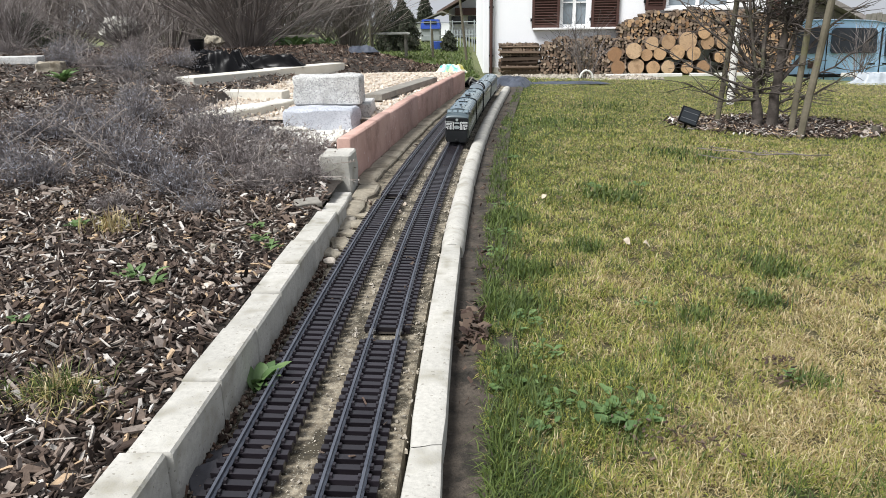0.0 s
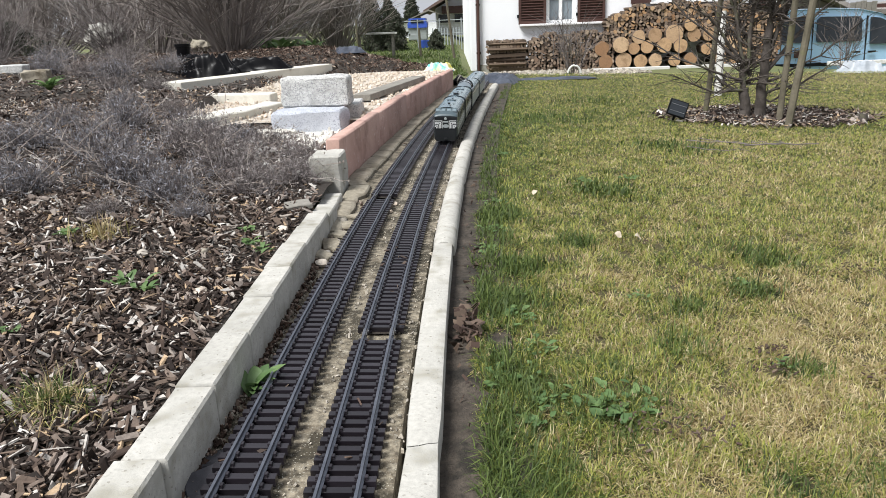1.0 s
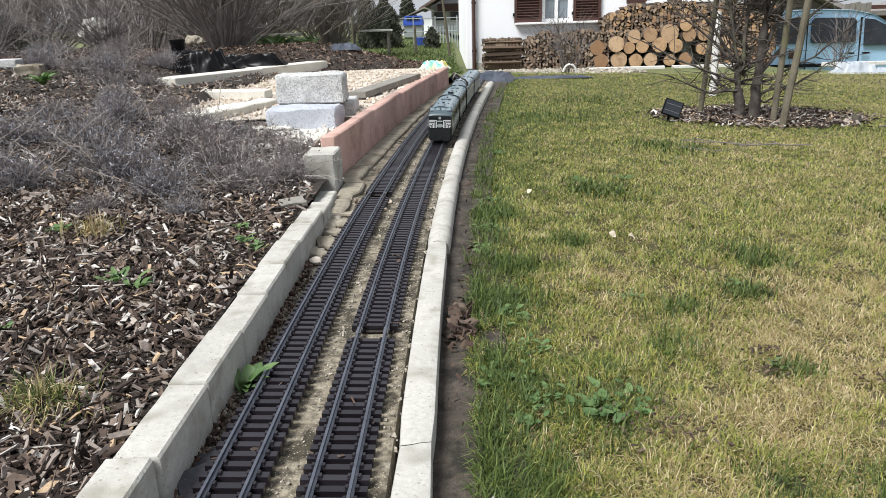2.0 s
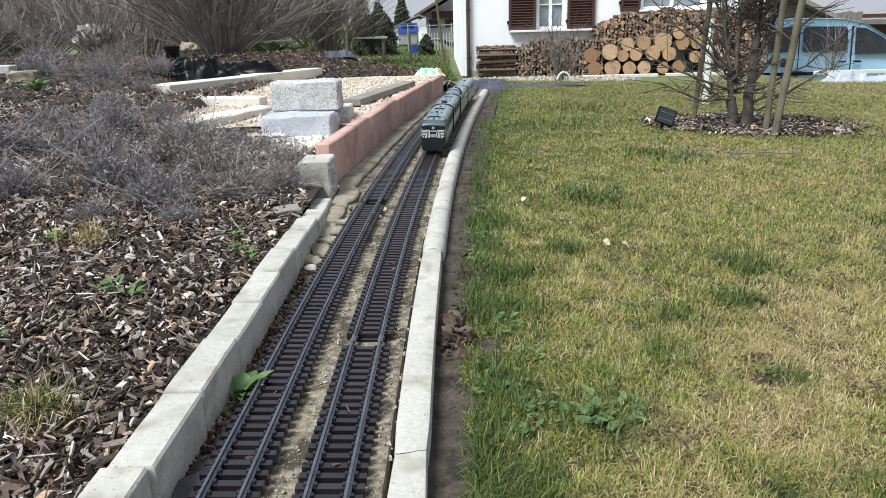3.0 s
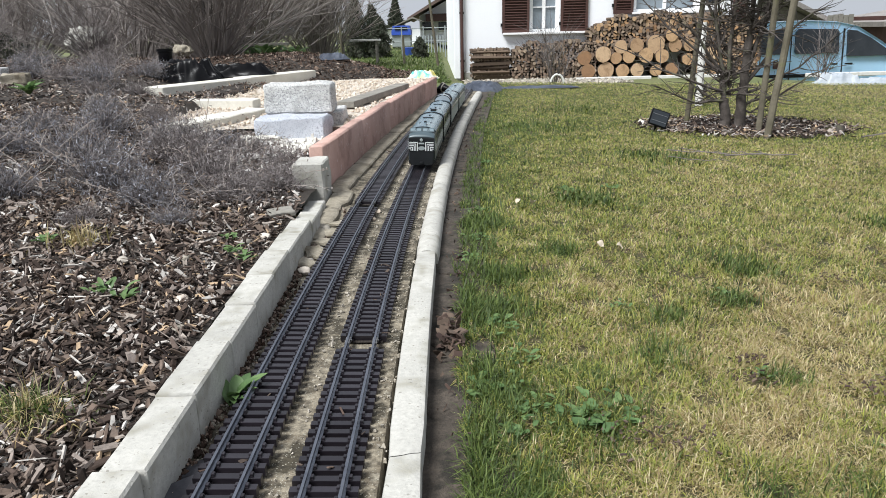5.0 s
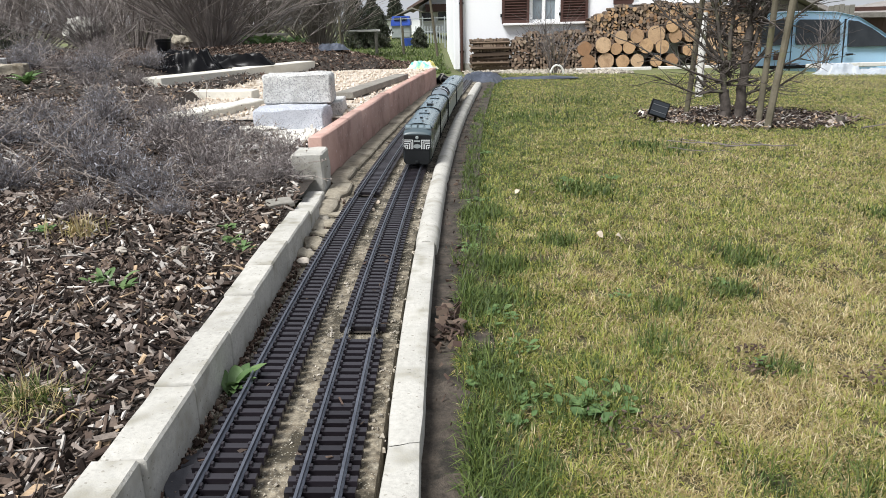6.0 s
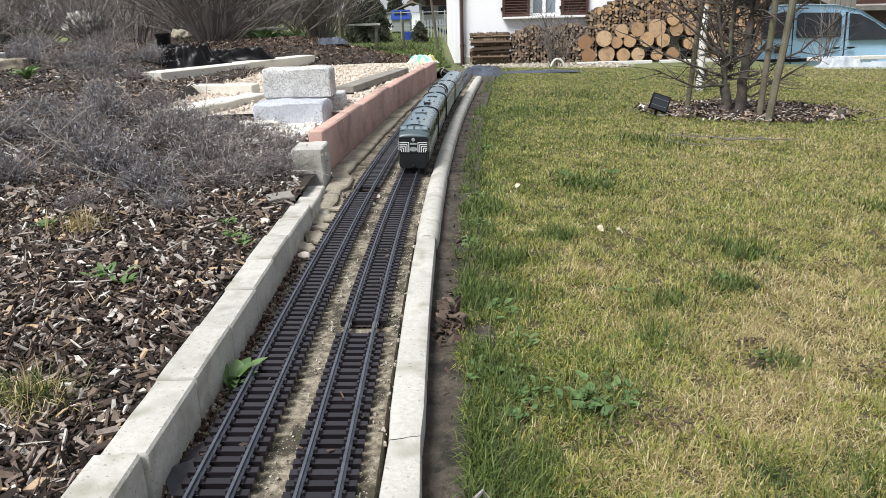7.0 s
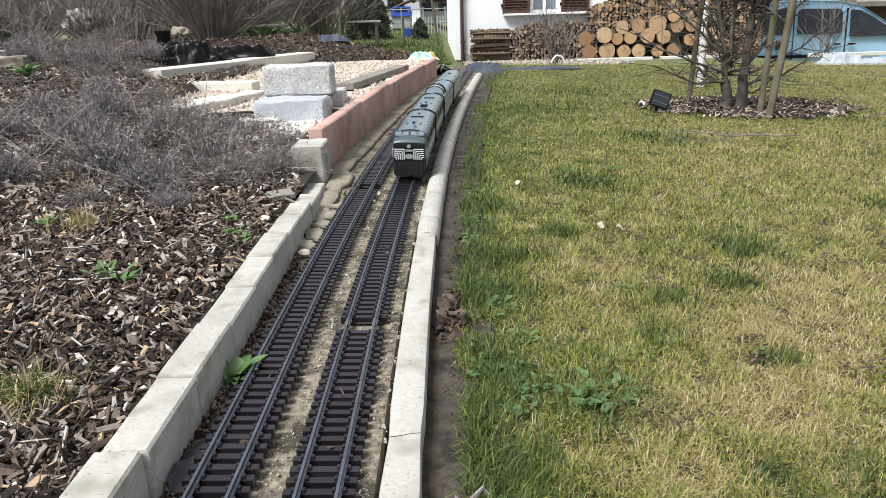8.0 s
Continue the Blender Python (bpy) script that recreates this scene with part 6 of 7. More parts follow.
def build_weeds():
    rosette("dock_plant", -0.322, 0.955, 0.006, 22, 0.060, 0.021, "leafy green dock growing between slab and edging", clump=0.12, seed=2, rise=1.05, fan=(-1.3, 2.2))
    rosette("thistle_rosette", -2.26, 4.05, bed_z(-2.26, 4.05) + 0.02, 22, 0.135, 0.034, "pale green leaf rosette in bark mulch", clump=0.03, seed=3, rise=1.0)
    k = 10
    for x, y, n, ln in ((0.10, 0.875, 9, 0.045), (0.125, 0.93, 7, 0.04), (0.20, 0.90, 12, 0.06), (0.235, 0.91, 8, 0.06), (0.07, 0.985, 10, 0.055), (0.07, 1.33, 8, 0.045), (0.10, 1.24, 9, 0.05), (0.065, 1.68, 8, 0.045), (0.09, 1.85, 8, 0.05), (0.11, 2.15, 8, 0.05), (0.62, 0.80, 8, 0.03), (0.60, 1.42, 7, 0.03), (0.13, 1.1, 8, 0.04),
                        (0.78, 0.80, 7, 0.03), (0.52, 1.04, 6, 0.025), (0.36, 1.35, 6, 0.03), (0.95, 1.30, 6, 0.03), (0.62, 2.5, 8, 0.05), (0.45, 2.45, 8, 0.05), (0.20, 3.0, 8, 0.05)):
        k += 1
        rosette("weed", x, y, lawn_z(x, y) + 0.010, n + 12, ln * 0.40, ln * 0.22, "small green broad-leaved weed in the lawn", seed=k, rise=0.5, clump=1.0)
    for x, y, n, ln in ((-0.62, 1.23, 12, 0.05), (-0.57, 1.20, 9, 0.04), (-0.46, 1.50, 9, 0.045), (-0.43, 1.46, 8, 0.04), (-0.9, 1.55, 8, 0.05), (-0.72, 1.02, 6, 0.03), (-0.50, 1.62, 8, 0.04)):
        k += 1
        rosette("weed", x, y, bed_z(x, y) + 0.008, n + 4, ln * 0.75, ln * 0.2, "small grey-green weed growing through bark mulch", seed=k, rise=0.7)
    rs = np.random.RandomState(2)
    a, r = rs.uniform(0, 6.28, 420), np.abs(rs.normal(0, 0.030, 420))
    xy = np.column_stack([-0.535 + r * np.cos(a) * 1.3, 0.80 + r * np.sin(a)])
    blades("grass_tuft", xy[:190], 0.048, 0.0017, DARK_GRASS, "green grass tuft growing in bark mulch", 0.9, 7, bed_z)
    blades("dry_grass_tuft", xy[190:], 0.052, 0.0016, DRY_GRASS, "withered straw blades of the grass tuft", 1.2, 9, bed_z)
    a, r = rs.uniform(0, 6.28, 120), np.abs(rs.normal(0, 0.035, 120))
    blades("grass_tuft", np.column_stack([-0.80 + r * np.cos(a), 1.52 + r * np.sin(a)]), 0.06, 0.0026, DRY_GRASS, "yellowed grass tuft in bark mulch", 0.9, 12, bed_z)
    # withered leaves heaped against the edging
    n = 230
    y = np.concatenate([rs.normal(1.17, 0.05, 90), rs.uniform(0.8, 5.2, 140)])
    x = np.array([kerb_x(q) + 0.062 for q in y]) + rs.uniform(0, 0.045, n)
    ln = np.concatenate([rs.uniform(0.012, 0.028, 90), rs.uniform(0.006, 0.017, 140)])
    v, f = many_boxes(np.column_stack([x, y, [tilt(a) + rs.uniform(0.004, 0.026 if abs(b - 1.17) < 0.12 else 0.012) for a, b in zip(x, y)]]), np.column_stack([ln, ln * 0.6, np.full(n, 0.0012)]), rs.normal(0, 0.8, (n, 3)) + np.array((0, 0, 3)))
    single("withered_leaf_litter", quick_mesh("leaf_litter", v, f, DRY_BROWN_LEAF), None, "withered brown leaves heaped against the edging", "dead leaves", kind="stuff")
    # dead leaves and straws on the sleepers
    n = 60
    y = rs.uniform(0.6, 3.2, n)
    x = np.array([track_x(q) for q in y]) + rs.choice((0.0, -0.12), n) + rs.uniform(-0.04, 0.04, n)
    ln = rs.uniform(0.006, 0.022, n)
    v, f = many_boxes(np.column_stack([x, y, [tilt(a) + 0.0155 for a in x]]), np.column_stack([ln, ln * rs.uniform(0.1, 0.5, n), np.full(n, 0.001)]), np.column_stack([rs.normal(0, 0.15, n), rs.normal(0, 0.15, n), rs.uniform(0, 6, n)]))
    single("track_litter", quick_mesh("track_litter", v, f, DRY_BROWN_LEAF), None, "small dead leaves and straws lying on the tracks", "dead leaves", kind="stuff")
    for k, (x, y, r, m) in enumerate(((-0.316, 1.545, 0.0145, CREAM_PEBBLES), (-0.318, 1.62, 0.012, PEBBLES), (-0.312, 1.72, 0.011, PEBBLES), (-0.192, 2.12, 0.009, CREAM_PEBBLES), (-0.20, 2.03, 0.008, CREAM_PEBBLES), (-0.32, 1.90, 0.015, PEBBLES))):
        pebble(x, y, tilt(x), r, m, "smooth cream pebble beside the track" if m is CREAM_PEBBLES else "rough brown-grey pebble beside the track", k * 1.7)
    for k, (x, y, r) in enumerate(((-0.46, 1.60, 0.012), (-0.43, 1.66, 0.013), (-0.66, 1.40, 0.012), (-0.80, 1.30, 0.013), (-0.55, 1.45, 0.011), (-0.92, 1.12, 0.014), (-0.70, 0.95, 0.012), (-0.48, 1.22, 0.012), (-0.44, 1.08, 0.011), (-0.58, 0.66, 0.014))):
        pebble(x, y, bed_z(x, y), r, CREAM_PEBBLES if k % 2 else PEBBLES, "pale pebble among bark mulch", k * 2.3 + 1)
    stone("slate_piece", (0.07, 0.05, 0.012), (-0.43, 1.86, bed_z(-0.43, 1.86) + 0.008), 20, OLD_WOOD, "flat brown slate piece on bark mulch", 14, 8, amount=0.004, bevel=0.002)
    stone("slate_piece", (0.055, 0.05, 0.010), (-0.312, 0.725, 0.008), 30, SLATE, "dark slate shard lying beside the track", 15, 12, amount=0.005, bevel=0.002)
    stone("slate_piece", (0.045, 0.03, 0.008), (-0.316, 0.775, 0.008), 75, SLATE, "dark slate shard lying beside the track", 16, -14, amount=0.005, bevel=0.002)
    # dark crumbs and dead bits in the lawn
    cl = []
    for x, y, k, r in ((0.515, 1.085, 26, 0.014), (0.66, 0.985, 30, 0.02), (0.73, 1.02, 22, 0.016), (0.88, 1.50, 26, 0.02), (0.49, 1.02, 18, 0.014), (0.30, 0.83, 40, 0.03), (0.75, 0.74, 30, 0.02), (0.46, 1.70, 8, 0.01), (0.31, 2.62, 8, 0.02), (0.55, 2.9, 8, 0.02), (0.25, 0.86, 30, 0.03), (0.95, 1.12, 20, 0.02), (0.62, 0.72, 24, 0.02), (0.2, 3.3, 20, 0.05), (0.16, 2.5, 20, 0.03)):
        cl.append(np.column_stack([rs.normal(x, r, k), rs.normal(y, r * 0.7, k)]))
    cl = np.concatenate(cl)
    k = len(cl)
    ln = rs.uniform(0.003, 0.010, k)
    v, f = many_boxes(np.column_stack([cl, [lawn_z(a, b) + 0.016 + 0.008 * rs.rand() for a, b in cl]]), np.column_stack([ln, ln * rs.uniform(0.2, 0.6, k), np.full(k, 0.0025)]), rs.normal(0, 0.6, (k, 3)) + np.array((0, 0, 3)))
    single("lawn_litter", quick_mesh("lawn_litter", v, f, DRY_BROWN_LEAF), None, "dark dead leaf bits and worm casts in the lawn", "dead leaves", kind="stuff")
    leaf = Shape().loft([[(0.02 * (u - 0.5), 0.012 * q * math.sin(u * math.pi) ** 0.7, 0.004 * math.sin(u * 5) + 0.004 * abs(q)) for q in (-1, 0, 1)] for u in np.linspace(0.02, 0.98, 6)], cap=False, closed=False)
    for k, (x, y) in enumerate(((0.445, 1.70), (0.29, 2.18), (0.245, 2.19), (0.40, 1.72))):
        ob = single("fallen_leaf", leaf, FALLEN, "pale curled fallen leaf on the lawn", "leaf", "fallen leaves", smooth=True, at=(x, y, lawn_z(x, y) + 0.03))
        ob.rotation_euler = (0.2, 0.3, k * 1.9)
    single("stump", Shape().tube([(2.216, 3.94, -0.09), (2.216, 3.94, -0.04), (2.219, 3.94, -0.022)], [0.026, 0.023, 0.021], 11), BARK, "small sawn-off dark stump in the grass", "stump", smooth=True)
    # sticks on the lawn
    rnd = random.Random(9)
    for (x0, y0), (x1, y1), r in (((0.60, 0.665), (0.70, 0.655), 0.004), ((0.0, 0.662), (0.045, 0.675), 0.004), ((1.25, 3.10), (1.56, 3.07), 0.0035), ((1.05, 3.26), (1.27, 3.10), 0.0025), ((1.12, 3.30), (1.30, 3.10), 0.002), ((1.33, 3.22), (1.40, 3.08), 0.002), ((1.42, 3.20), (1.47, 3.08), 0.002), ((0.99, 3.05), (1.20, 2.92), 0.002), ((2.2, 3.7), (2.75, 4.0), 0.004)):
        pts = [(x0 + (x1 - x0) * u, y0 + (y1 - y0) * u + rnd.gauss(0, 0.006), lawn_z(x0, y0) + 0.028 + rnd.gauss(0, 0.003)) for u in np.linspace(0, 1, 7)]
        single("stick", Shape().tube(pts, np.linspace(r, r * 0.6, 7), 6), TWIG, "broken dry stick lying in the grass", "stick", "fallen sticks", smooth=True)


BED_LEAF = material("brown_bed_leaf", [(0.10, 0.068, 0.052), (0.19, 0.14, 0.11), (0.30, 0.24, 0.20), (0.06, 0.042, 0.034), (0.40, 0.345, 0.30)], 0.85, vary="island", fine=90, grain=0.3, bump=0)
FALLEN = material("pale_dead_leaf", [(0.52, 0.44, 0.34), (0.62, 0.55, 0.45)], 0.8, vary="object", fine=80, grain=0.2, bump=0.2)
scatter_chips()
build_grass()
build_weeds()
# ---- distance behind the garden ----
def build_shrubs():
    for name, seed, at, stems, h, spread, r, mat, label in (
            ("large_shrub", 41, (-2.3, 7.7, 0.26), 150, 1.9, 0.75, 0.009, BROWN_TWIG, "big bare brown shrub with arching canes"),
            ("thicket", 42, (-3.9, 9.6, 0.1), 170, 2.4, 0.8, 0.010, BROWN_TWIG, "dense bare brown thicket behind the bed"),
            ("thicket", 43, (-5.6, 9.8, 0.1), 170, 2.2, 0.8, 0.010, BROWN_TWIG, "dense bare brown thicket behind the bed"),
            ("thicket", 44, (-2.75, 10.8, 0.0), 170, 2.2, 0.6, 0.010, BROWN_TWIG, "dense bare brown thicket behind the bed"),
            ("thicket", 45, (-3.2, 11.8, 0.0), 170, 2.8, 0.8, 0.012, BROWN_TWIG, "dense bare brown thicket behind the bed"),
            ("thicket", 46, (-6.9, 11.0, 0.0), 170, 2.6, 0.8, 0.012, BROWN_TWIG, "dense bare brown thicket behind the bed"),
            ("thicket", 47, (-5.0, 12.6, 0.0), 170, 3.0, 0.8, 0.012, BROWN_TWIG, "dense bare brown thicket behind the bed"),
            ("thicket", 52, (-1.95, 12.4, -0.02), 190, 1.9, 0.45, 0.010, BROWN_TWIG, "dense bare brown thicket behind the bed"),
            ("bare_shrub", 48, (1.68, 10.4, -0.2), 26, 0.95, 0.45, 0.006, TWIG, "thin leafless shrub before the firewood"),
            ("bare_shrub", 49, (5.35, 10.2, -0.5), 22, 0.8, 0.4, 0.006, TWIG, "thin leafless shrub before the van"),
            ("tall_bush", 50, (-4.3, 6.9, 0.2), 90, 0.7, 0.8, 0.004, TWIG, "tangle of dry grey perennial stems"),
            ("tall_bush", 51, (-3.4, 7.4, 0.2), 90, 0.6, 0.8, 0.004, TWIG, "tangle of dry grey perennial stems")):
        x, y, z = at
        z = ground_z(x, y) if y > 9.3 else bed_z(x, y)
        t = thing(name, (x, y, z - 0.02), label, "shrub")
        if name == "large_shrub":
            canes = []
            shrub_mesh(seed, stems, h, spread, r, forks=7, curl=0.10, droop=-0.015, apart=canes)
            for s in canes:
                part("cane", s, mat, t)
            continue
        s, _ = shrub_mesh(seed, stems, h, spread, r * 0.8, forks=7, curl=0.10, droop=-0.015)
        tagged(part("cane_growth", s, mat, t), kind="stuff" if name == "thicket" else "")
    # evergreen columns
    rs = np.random.RandomState(6)
    for x, y, h, w in ((-5.0, 8.4, 0.75, 0.36), (-1.72, 16.0, 1.30, 0.26), (-1.40, 16.5, 1.12, 0.22), (-1.20, 15.9, 0.86, 0.20), (-0.34, 15.5, 0.42, 0.13)):
        t = thing("evergreen_bush", (x, y, ground_z(x, y) - 0.02), "dark evergreen conifer bush", "conifer")
        n = 5000
        u = rs.rand(n)
        a = rs.uniform(0, 6.283, n)
        rad = w * np.clip((1.05 - u) / 0.55, 0.12, 1) ** 0.8 * np.sqrt(rs.uniform(0.1, 1, n)) * (1 + 0.35 * np.sin(a * 3 + u * 17 + x * 5) + 0.2 * np.sin(a * 7 - u * 31))
        pos = np.column_stack([rad * np.cos(a), rad * np.sin(a), u * h])
        fine = 0.5 if y < 10 else 1.0
        v, f = many_boxes(pos, np.column_stack([fine * rs.uniform(0.03, 0.08, n), fine * rs.uniform(0.012, 0.03, n), np.full(n, 0.004)]), rs.uniform(0, 6, (n, 3)))
        part("foliage", quick_mesh("foliage", v, f, EVERGREEN), None, t)
        part("trunk", Shape().tube([(0, 0, 0), (0, 0, h * 0.7)], [0.05, 0.02], 7), BARK, t)
    t = thing("spruce_tree", (-2.45, 46, -0.05), "dark spruce standing far behind the gardens", "conifer")
    part("trunk", Shape().tube([(0, 0, 0), (0, 0, 2.7)], [0.10, 0.02], 7), BARK, t)
    n = 5000
    u = rs.rand(n) ** 1.3
    a = rs.uniform(0, 6.283, n)
    rad = (1 - u) * 0.85 * np.sqrt(rs.rand(n)) * (0.85 + 0.15 * np.sin(u * 43 + 2 * np.sin(a * 2)))
    v, f = many_boxes(np.column_stack([rad * np.cos(a), rad * np.sin(a), 0.4 + u * 2.35]), np.column_stack([rs.uniform(0.08, 0.22, n), rs.uniform(0.03, 0.08, n), np.full(n, 0.01)]), rs.uniform(0, 6, (n, 3)))
    part("foliage", quick_mesh("foliage", v, f, EVERGREEN), None, t)


def crumple(name, size, at, turn, mat, label, category, seed, lift=0.5, n=26):
    """A crumpled sheet with folds and a hem, lying over the ground."""
    def h(u, v):
        e = min(1, 5 * min(u, 1 - u, v, 1 - v))
        fold = 1 - abs(noise.noise((u * 2.6 + seed + v * 1.5, v * 3.4 - u, 1))) * 2.2
        crease = 1 - abs(noise.noise((u * 6.5 + seed, v * 5.0 + u * 2, 2))) * 2.0
        return size[2] * e * (0.35 + 0.45 * fold + 0.20 * crease + 0.05 * noise.noise((u * 19 + seed, v * 15, 6)))
    top = [[((u - 0.5) * size[0] * (1 + 0.12 * noise.noise((v * 4, seed, 1))), (v - 0.5) * size[1] * (1 + 0.15 * noise.noise((u * 4, seed, 5))), max(0.004, h(u, v))) for u in np.linspace(0, 1, n)] for v in np.linspace(0, 1, n)]
    s = Shape().loft(top, cap=False, closed=False)
    s.loft([[(x, y, 0.0) for x, y, z in row] for row in top], cap=False, closed=False)
    ob = single(name, s, mat, label, category, smooth=True)
    ob.matrix_basis = pose(*at, 0, 0, turn)


def build_clutter():
    crumple("black_sheet", (0.50, 0.34, 0.20), (-1.90, 5.66, bed_z(-1.90, 5.66) - 0.01), 8, BLACK, "crumpled black plastic sheeting on the bed", "sheeting", 3, n=44)
    crumple("black_sheet", (0.60, 0.20, 0.11), (-1.60, 5.95, 0.215), 4, BLACK, "long twisted fold of black pond liner", "sheeting", 17, n=36)
    pot = thing("plant_pot", (-2.12, 5.80, 0.320), "empty black plastic plant pot beside the sheeting", "plant pot")
    part("pot_wall", Shape().loft([[(r * math.cos(a), r * math.sin(a), h) for a in np.linspace(0, 6.283, 19)[:-1]] for r, h in ((0.046, -0.08), (0.056, 0.125), (0.052, 0.125), (0.040, 0.004))]), BLACK, pot, smooth=True)
    part("rim", Shape().loft([[(r * math.cos(a), r * math.sin(a), h) for a in np.linspace(0, 6.283, 19)[:-1]] for r, h in ((0.0565, 0.108), (0.061, 0.110), (0.061, 0.128), (0.0525, 0.128))], cap=False), BLACK, pot, smooth=True)
    crumple("tarpaulin", (0.38, 0.62, 0.09), (0.42, 6.95, -0.03), -12, TARP, "crumpled grey-blue tarpaulin at the lawn's end", "tarpaulin", 5)
    crumple("tarpaulin", (0.85, 0.16, 0.03), (0.98, 7.25, -0.045), 4, TARP, "flat grey strip of tarpaulin along the lawn's end", "tarpaulin", 7)
    crumple("blue_tarp", (0.30, 0.3, 0.07), (-1.02, 7.3, bed_z(-1.02, 7.3) + 0.01), 20, TARP, "small blue-grey tarpaulin on the mulch heap", "tarpaulin", 8)
    crumple("garden_sack", (0.26, 0.22, 0.085), (-0.13, 6.5, 0.12), -15, SACK, "crumpled yellow and teal plastic garden sack", "sack", 11)
    crumple("white_sack", (0.45, 0.4, 0.15), (4.72, 8.6, -0.20), 0, PLASTIC, "crumpled translucent white plastic sack", "sack", 13)
    crumple("white_sack", (0.8, 0.4, 0.10), (5.3, 8.6, -0.22), 10, PLASTIC, "crumpled translucent white plastic sack", "sack", 14)
    for k, (x, y, r, a) in enumerate(((0.085, 6.42, 0.034, 60), (0.03, 6.5, 0.036, -40))):
        t = thing("flower_pot", (x, y, 0.0), "dark empty flower pot tipped over by the wall's end", "plant pot", "tipped pots")
        t.rotation_euler = (radians(-70), 0, radians(a))
        t.location.z = 0.034
        part("bowl", Shape().tube([(0, 0, -0.045), (0, 0, 0.04), (0, 0, 0.045), (0, 0, -0.035)], [r * 0.75, r, r * 0.9, r * 0.6], 14, cap=False), BLACK, t, smooth=True)
        part("rim", Shape().tube([(r * math.cos(q), r * math.sin(q), 0.042) for q in np.linspace(0, 6.283, 19)], 0.006, 6, cap=False), OLD_WOOD, t, "pale pot rim")
    single("hose_hoop", Shape().tube([(1.36 + 0.075 * math.cos(a), 8.3, -0.09 + 0.11 * math.sin(a)) for a in np.linspace(2.9, 0.0, 12)] + [(1.46, 8.25, -0.13)], 0.012, 8), WHITE_POST, "white plastic hose bent into a hoop", "hose", smooth=True)
    stone("grey_kerb", (0.36, 0.12, 0.06), (-3.28, 5.3, bed_z(-3.28, 5.3)), 4, GRANITE, "pale grey kerb stone lying in the bed", 21)
    stone("brown_rock", (0.16, 0.10, 0.07), (-2.72, 4.75, bed_z(-2.72, 4.75)), 15, FOOTING, "rounded brownish rock in the bed", 22, amount=0.014)
    stone("white_rock", (0.20, 0.15, 0.10), (-2.33, 6.8, 0.36), 0, FOOTING, "pale boulder in front of the brown shrub", 23, amount=0.03, bevel=0.05)
    stone("pale_boulder", (0.36, 0.25, 0.24), (-3.50, 7.5, 0.40), 10, CONCRETE, "tall pale boulder between dry stems", 24, amount=0.04, bevel=0.07)
    # gravel strip before the house
    rs = np.random.RandomState(12)
    n = 1800
    pos = rs.uniform((0.45, 11.2, 0), (3.0, 12.45, 0), (n, 3))
    pos[:, 2] = [ground_z(x, y) + 0.01 for x, y, _ in pos]
    sz = rs.uniform(0.03, 0.08, (n, 1)) * rs.uniform(0.5, 1, (n, 3))
    v, f = many_boxes(pos, sz, rs.uniform(0, 6, (n, 3)))
    single("gravel", quick_mesh("house_gravel", v, f, PEBBLES), None, "coarse grey gravel strip along the house wall", "gravel", kind="stuff")


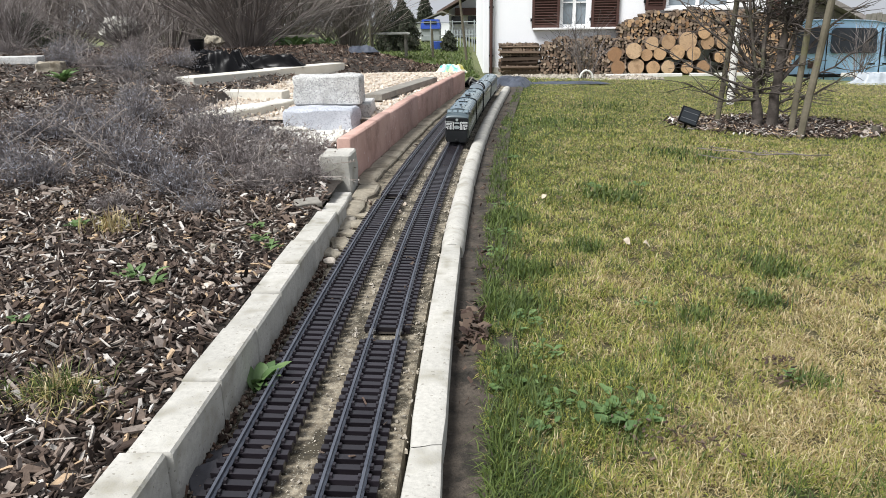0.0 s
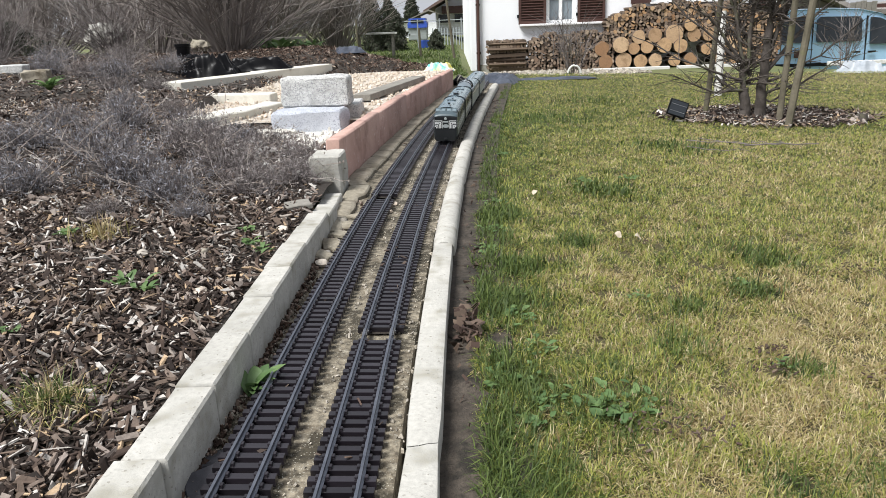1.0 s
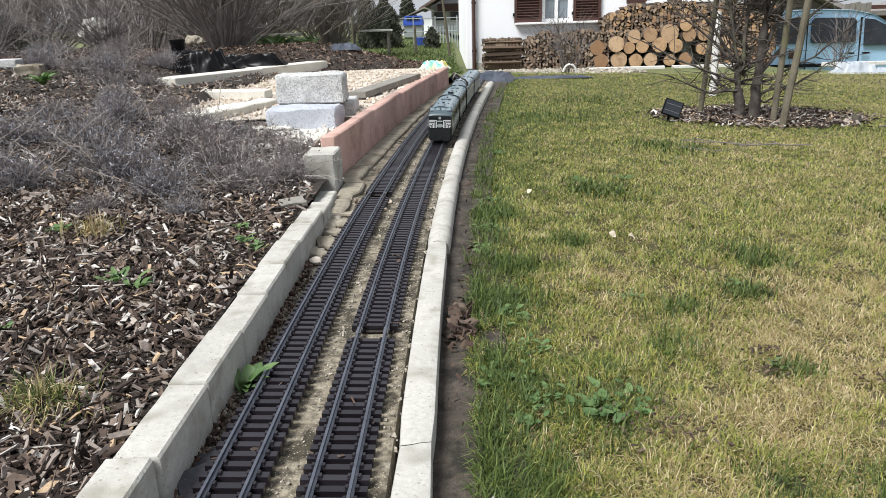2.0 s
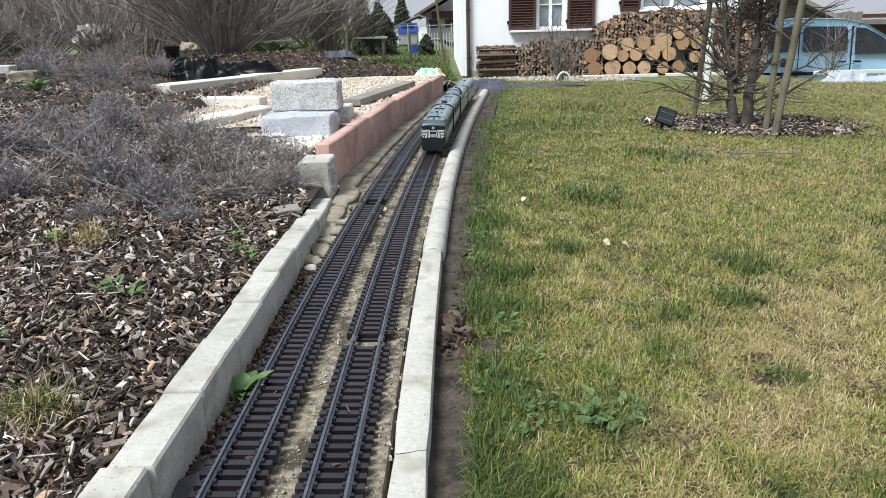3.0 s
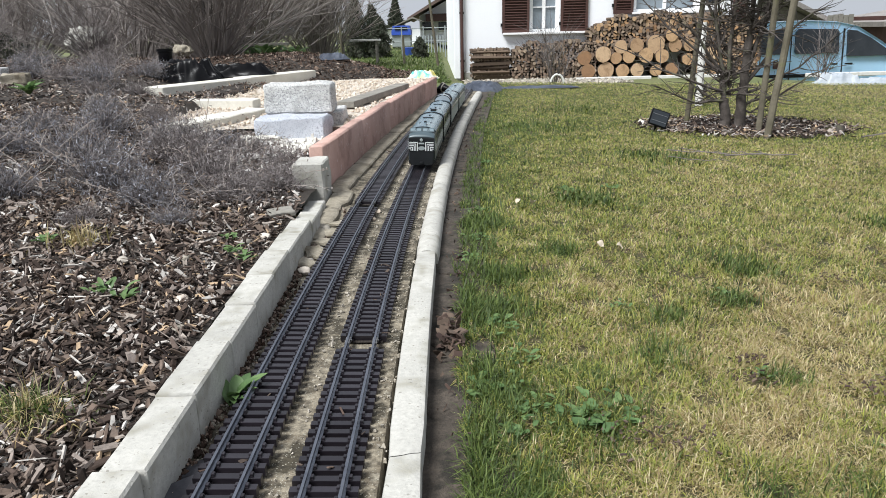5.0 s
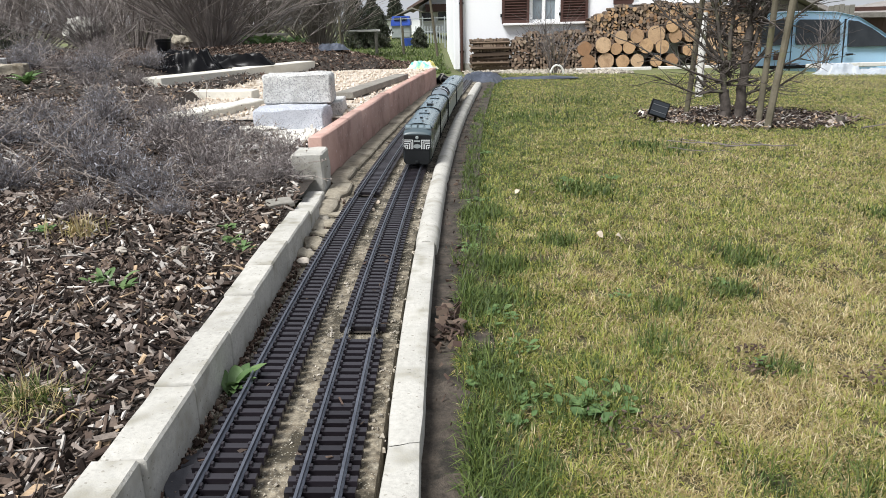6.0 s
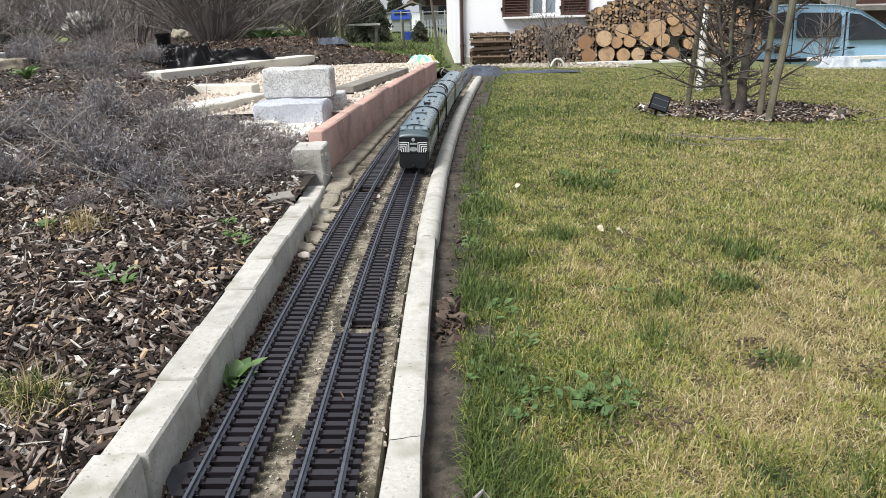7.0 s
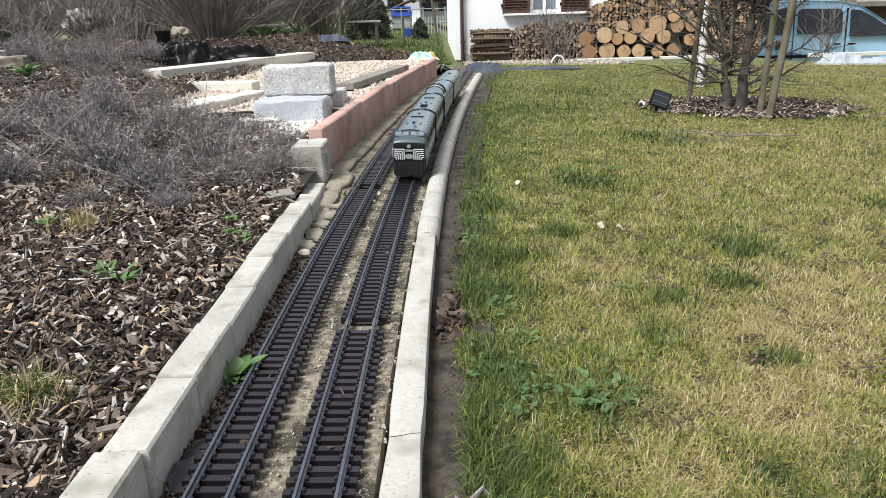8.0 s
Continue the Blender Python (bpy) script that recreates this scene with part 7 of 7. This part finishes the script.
def build_neighbours():
    # neighbour's white house with a deep brown eave
    h = thing("neighbour_house", (0.0, 34, -0.05), "distant white house with a low brown gable roof", "house")
    part("wall", Shape().loft([[(-0.75, y, 0), (-0.75, y, 1.2), (0.4, y, 1.8), (4.0, y, 3.6), (4.0, y, 0)] for y in (0.8, 8.0)]), PLASTER, h)
    part("roof", Shape().loft([[(-1.25, y, 1.02), (0.4, y, 1.90), (4.2, y, 3.9), (4.2, y, 4.08), (0.4, y, 2.06), (-1.25, y, 1.12)] for y in (-0.8, 9.0)]), ROOF, h, "brown tiled roof")
    part("balcony", Shape().box((1.3, 0.7, 0.32), (0.2, 0.44, 1.12)), SHUTTER, h, "dark wooden balcony front")
    for x in (-0.4, 0.35):
        w = part("window", Shape().box((0.6, 0.08, 0.5), (x, 0.77, 0.75), bevel=0.02), FRAME_WHITE, h)
        part("pane", Shape().box((0.45, 0.03, 0.36), (x, 0.72, 0.75)), DARK_GLASS, w)
    g = thing("shed", (-2.25, 31, -0.05), "distant low white shed with a grey roof", "shed")
    part("wall", Shape().box((1.5, 3, 0.62), (0.85, 1.5, 0.31)), PLASTER, g)
    part("roof", Shape().add([(0.0, -0.2, 0.55), (1.3, -0.2, 1.12), (1.8, -0.2, 0.9), (0.0, 3.2, 0.55), (1.3, 3.2, 1.12), (1.8, 3.2, 0.9), (1.3, -0.2, 1.05), (1.3, 3.2, 1.05)], [(0, 1, 4, 3), (1, 2, 5, 4), (0, 3, 7, 6), (6, 7, 5, 2), (0, 6, 1), (1, 6, 2), (3, 4, 7), (4, 5, 7)]), OLD_WOOD, g, "light grey roof")
    c = thing("blue_car", (-1.12, 24, -0.03), "small blue car parked far behind the fence", "car")
    part("body", Shape().loft([[(x, y, z) for x, z in ((-0.31, 0.43), (-0.31, 0.55), (-0.29, 0.6), (-0.26, 0.72), (0.26, 0.72), (0.29, 0.6), (0.31, 0.55), (0.31, 0.43))] for y in (0, 0.05, 1.5)]), BLUE, c, smooth=True)
    part("underbody", Shape().box((0.60, 1.4, 0.40), (0, 0.75, 0.25), bevel=0.03), TRAIN_LIGHT, c, "pale grey lower body")
    part("windscreen", Shape().box((0.40, 0.02, 0.09), (0, -0.012, 0.63)), DARK_GLASS, c)
    part("wheel", Shape().tube([(-0.29, 0.2, 0.12), (-0.2, 0.2, 0.12)], 0.13, 12), BLACK, c)
    part("wheel", Shape().tube([(0.2, 0.2, 0.12), (0.29, 0.2, 0.12)], 0.13, 12), BLACK, c)
    b = thing("blue_barrel", (-0.66, 17.2, -0.03), "blue plastic water tub on the grass", "tub")
    part("tub", Shape().tube([(0, 0, 0), (0, 0, 0.16), (0, 0, 0.19)], [0.12, 0.15, 0.16], 14), BLUE, b, smooth=True)
    f = thing("metal_fence", (0, 0, 0), "grey tubular garden fence behind the beds", "fence")
    for x in np.arange(-2.2, 0.25, 0.48):
        part("post", Shape().tube([(x, 16.5, -0.05), (x, 16.5, 0.62)], 0.013, 7), TRAIN_LIGHT, f)
    for z in (0.30, 0.58):
        part("rail", Shape().tube([(-2.3, 16.5, z), (0.25, 16.5, z)], 0.009, 6), TRAIN_LIGHT, f)
    for k in range(10):
        x = -0.5 + k * 0.075
        part("slat", Shape().box((0.03, 0.02, 0.42), (x, 19.0, 0.19)), TRAIN_LIGHT, f)
    for a, b2, r in (((0.02, 12.2, -0.03), (-0.10, 12.2, 1.05), 0.022), ((-0.55, 12.6, -0.03), (-0.56, 12.6, 0.46), 0.022), ((-1.28, 10.0, 0.0), (-1.28, 10.0, 0.62), 0.014)):
        single("garden_post", Shape().tube([a, b2], [r, r * 0.85], 8), STAKE, "weathered wooden garden post", "post", "garden posts", smooth=True)
    t = thing("plank_table", (-1.35, 13.0, 0.0), "low rough table of pale planks behind the mulch heap", "table")
    for k in range(3):
        part("plank", Shape().box((0.72, 0.11, 0.03), (0, k * 0.13, 0.39), bevel=0.004), WHITE_POST, t)
    for x in (-0.3, 0.3):
        for y in (0.0, 0.26):
            part("leg", Shape().box((0.03, 0.03, 0.375), (x, y, 0.1875)), OLD_WOOD, t)
    s = thing("garden_bench", (-2.0, 8.9, 0.15), "small grey garden bench behind the shrub", "bench")
    part("seat", Shape().box((0.45, 0.22, 0.03), (0, 0, 0.27), bevel=0.004), OLD_WOOD, s)
    for x in (-0.18, 0.18):
        part("leg", Shape().tube([(x, 0, 0), (x * 0.7, 0, 0.26)], 0.02, 6), OLD_WOOD, s)
    # barn beyond the van
    b = thing("barn", (8.0, 27, -1.75), "dark wooden barn with a steep grey roof", "barn")
    part("wall", Shape().loft([[(0.2, y, 0), (0.2, y, 1.85), (3.4, y, 3.3), (6.6, y, 1.85), (6.6, y, 0)] for y in (0, 6)]), OLD_WOOD, b)
    part("roof", Shape().loft([[(-0.1, y, 1.72), (3.4, y, 3.38), (6.9, y, 1.72), (6.9, y, 1.87), (3.4, y, 3.56), (-0.1, y, 1.87)] for y in (-0.6, 6.6)]), ROOF_GREY, b, "weathered grey roof")
    me = Shape().box((0.14, 0.03, 0.75), (0, 0, 0.375)).mesh("board", OLD_WOOD)
    fence = thing("board_fence", (11.6, 22.0, -0.1), "grey vertical board fence behind the van", "fence")
    for k in range(5):
        part("board", me, None, fence, at=pose(k * 0.155, 0, 0.02 * (k % 3)))
    part("rail", Shape().box((0.76, 0.05, 0.08), (0.31, 0.04, 0.3)).box((0.1, 0.1, 1.4), (0.1, 0.08, -0.35)).box((0.1, 0.1, 1.4), (0.55, 0.08, -0.35)), OLD_WOOD, fence)
    s = thing("shed", (13.8, 23, -1.3), "dark brown shed with an overhanging roof", "shed")
    part("wall", Shape().box((4, 3, 1.9), (2, 1.5, 0.95)), SHUTTER, s)
    part("roof", Shape().box((5.0, 4, 0.15), (2.2, 1.5, 2.05), Euler((0, radians(-9), 0)).to_matrix()), ROOF_GREY, s)


EVERGREEN = material("evergreen_needles", [(0.022, 0.034, 0.018), (0.05, 0.062, 0.034), (0.045, 0.042, 0.03), (0.03, 0.04, 0.022)], 0.8, vary="island", fine=40, grain=0.3, bump=0)
SACK = material("printed_sack", [(0.62, 0.55, 0.08), (0.75, 0.75, 0.70), (0.10, 0.45, 0.42), (0.70, 0.62, 0.12)], 0.5, scale=5, fine=40, grain=0.1, spread=(0.38, 0.62))
PLASTIC = material("whitish_plastic", [(0.30, 0.335, 0.37), (0.46, 0.49, 0.53)], 0.45, scale=9, fine=40, grain=0.15, bump=0.4)
BLUE = material("bright_blue_paint", [(0.03, 0.08, 0.42), (0.05, 0.11, 0.5)], 0.4, scale=3, fine=30, grain=0.1, bump=0.0)
ROOF_GREY = material("weathered_grey_roof", [(0.24, 0.22, 0.205), (0.34, 0.315, 0.295)], 0.9, scale=2, fine=15, grain=0.35, bump=0.6, depth=0.02)
build_shrubs()
for k, (x, y, ln) in enumerate(((-0.62, 8.6, 0.24), (-0.42, 8.75, 0.22), (-0.30, 8.5, 0.2), (-1.75, 7.9, 0.22), (-1.95, 8.1, 0.24), (-1.55, 8.0, 0.2))):
    rosette("perennial_plant", x, y, max(ground_z(x, y), bed_z(x, y) if y < 8.3 else -1), 22, ln, 0.05, "clump of yellow-green perennial leaves", seed=80 + k, rise=0.9, category="plant")
build_clutter()
build_neighbours()
motions()
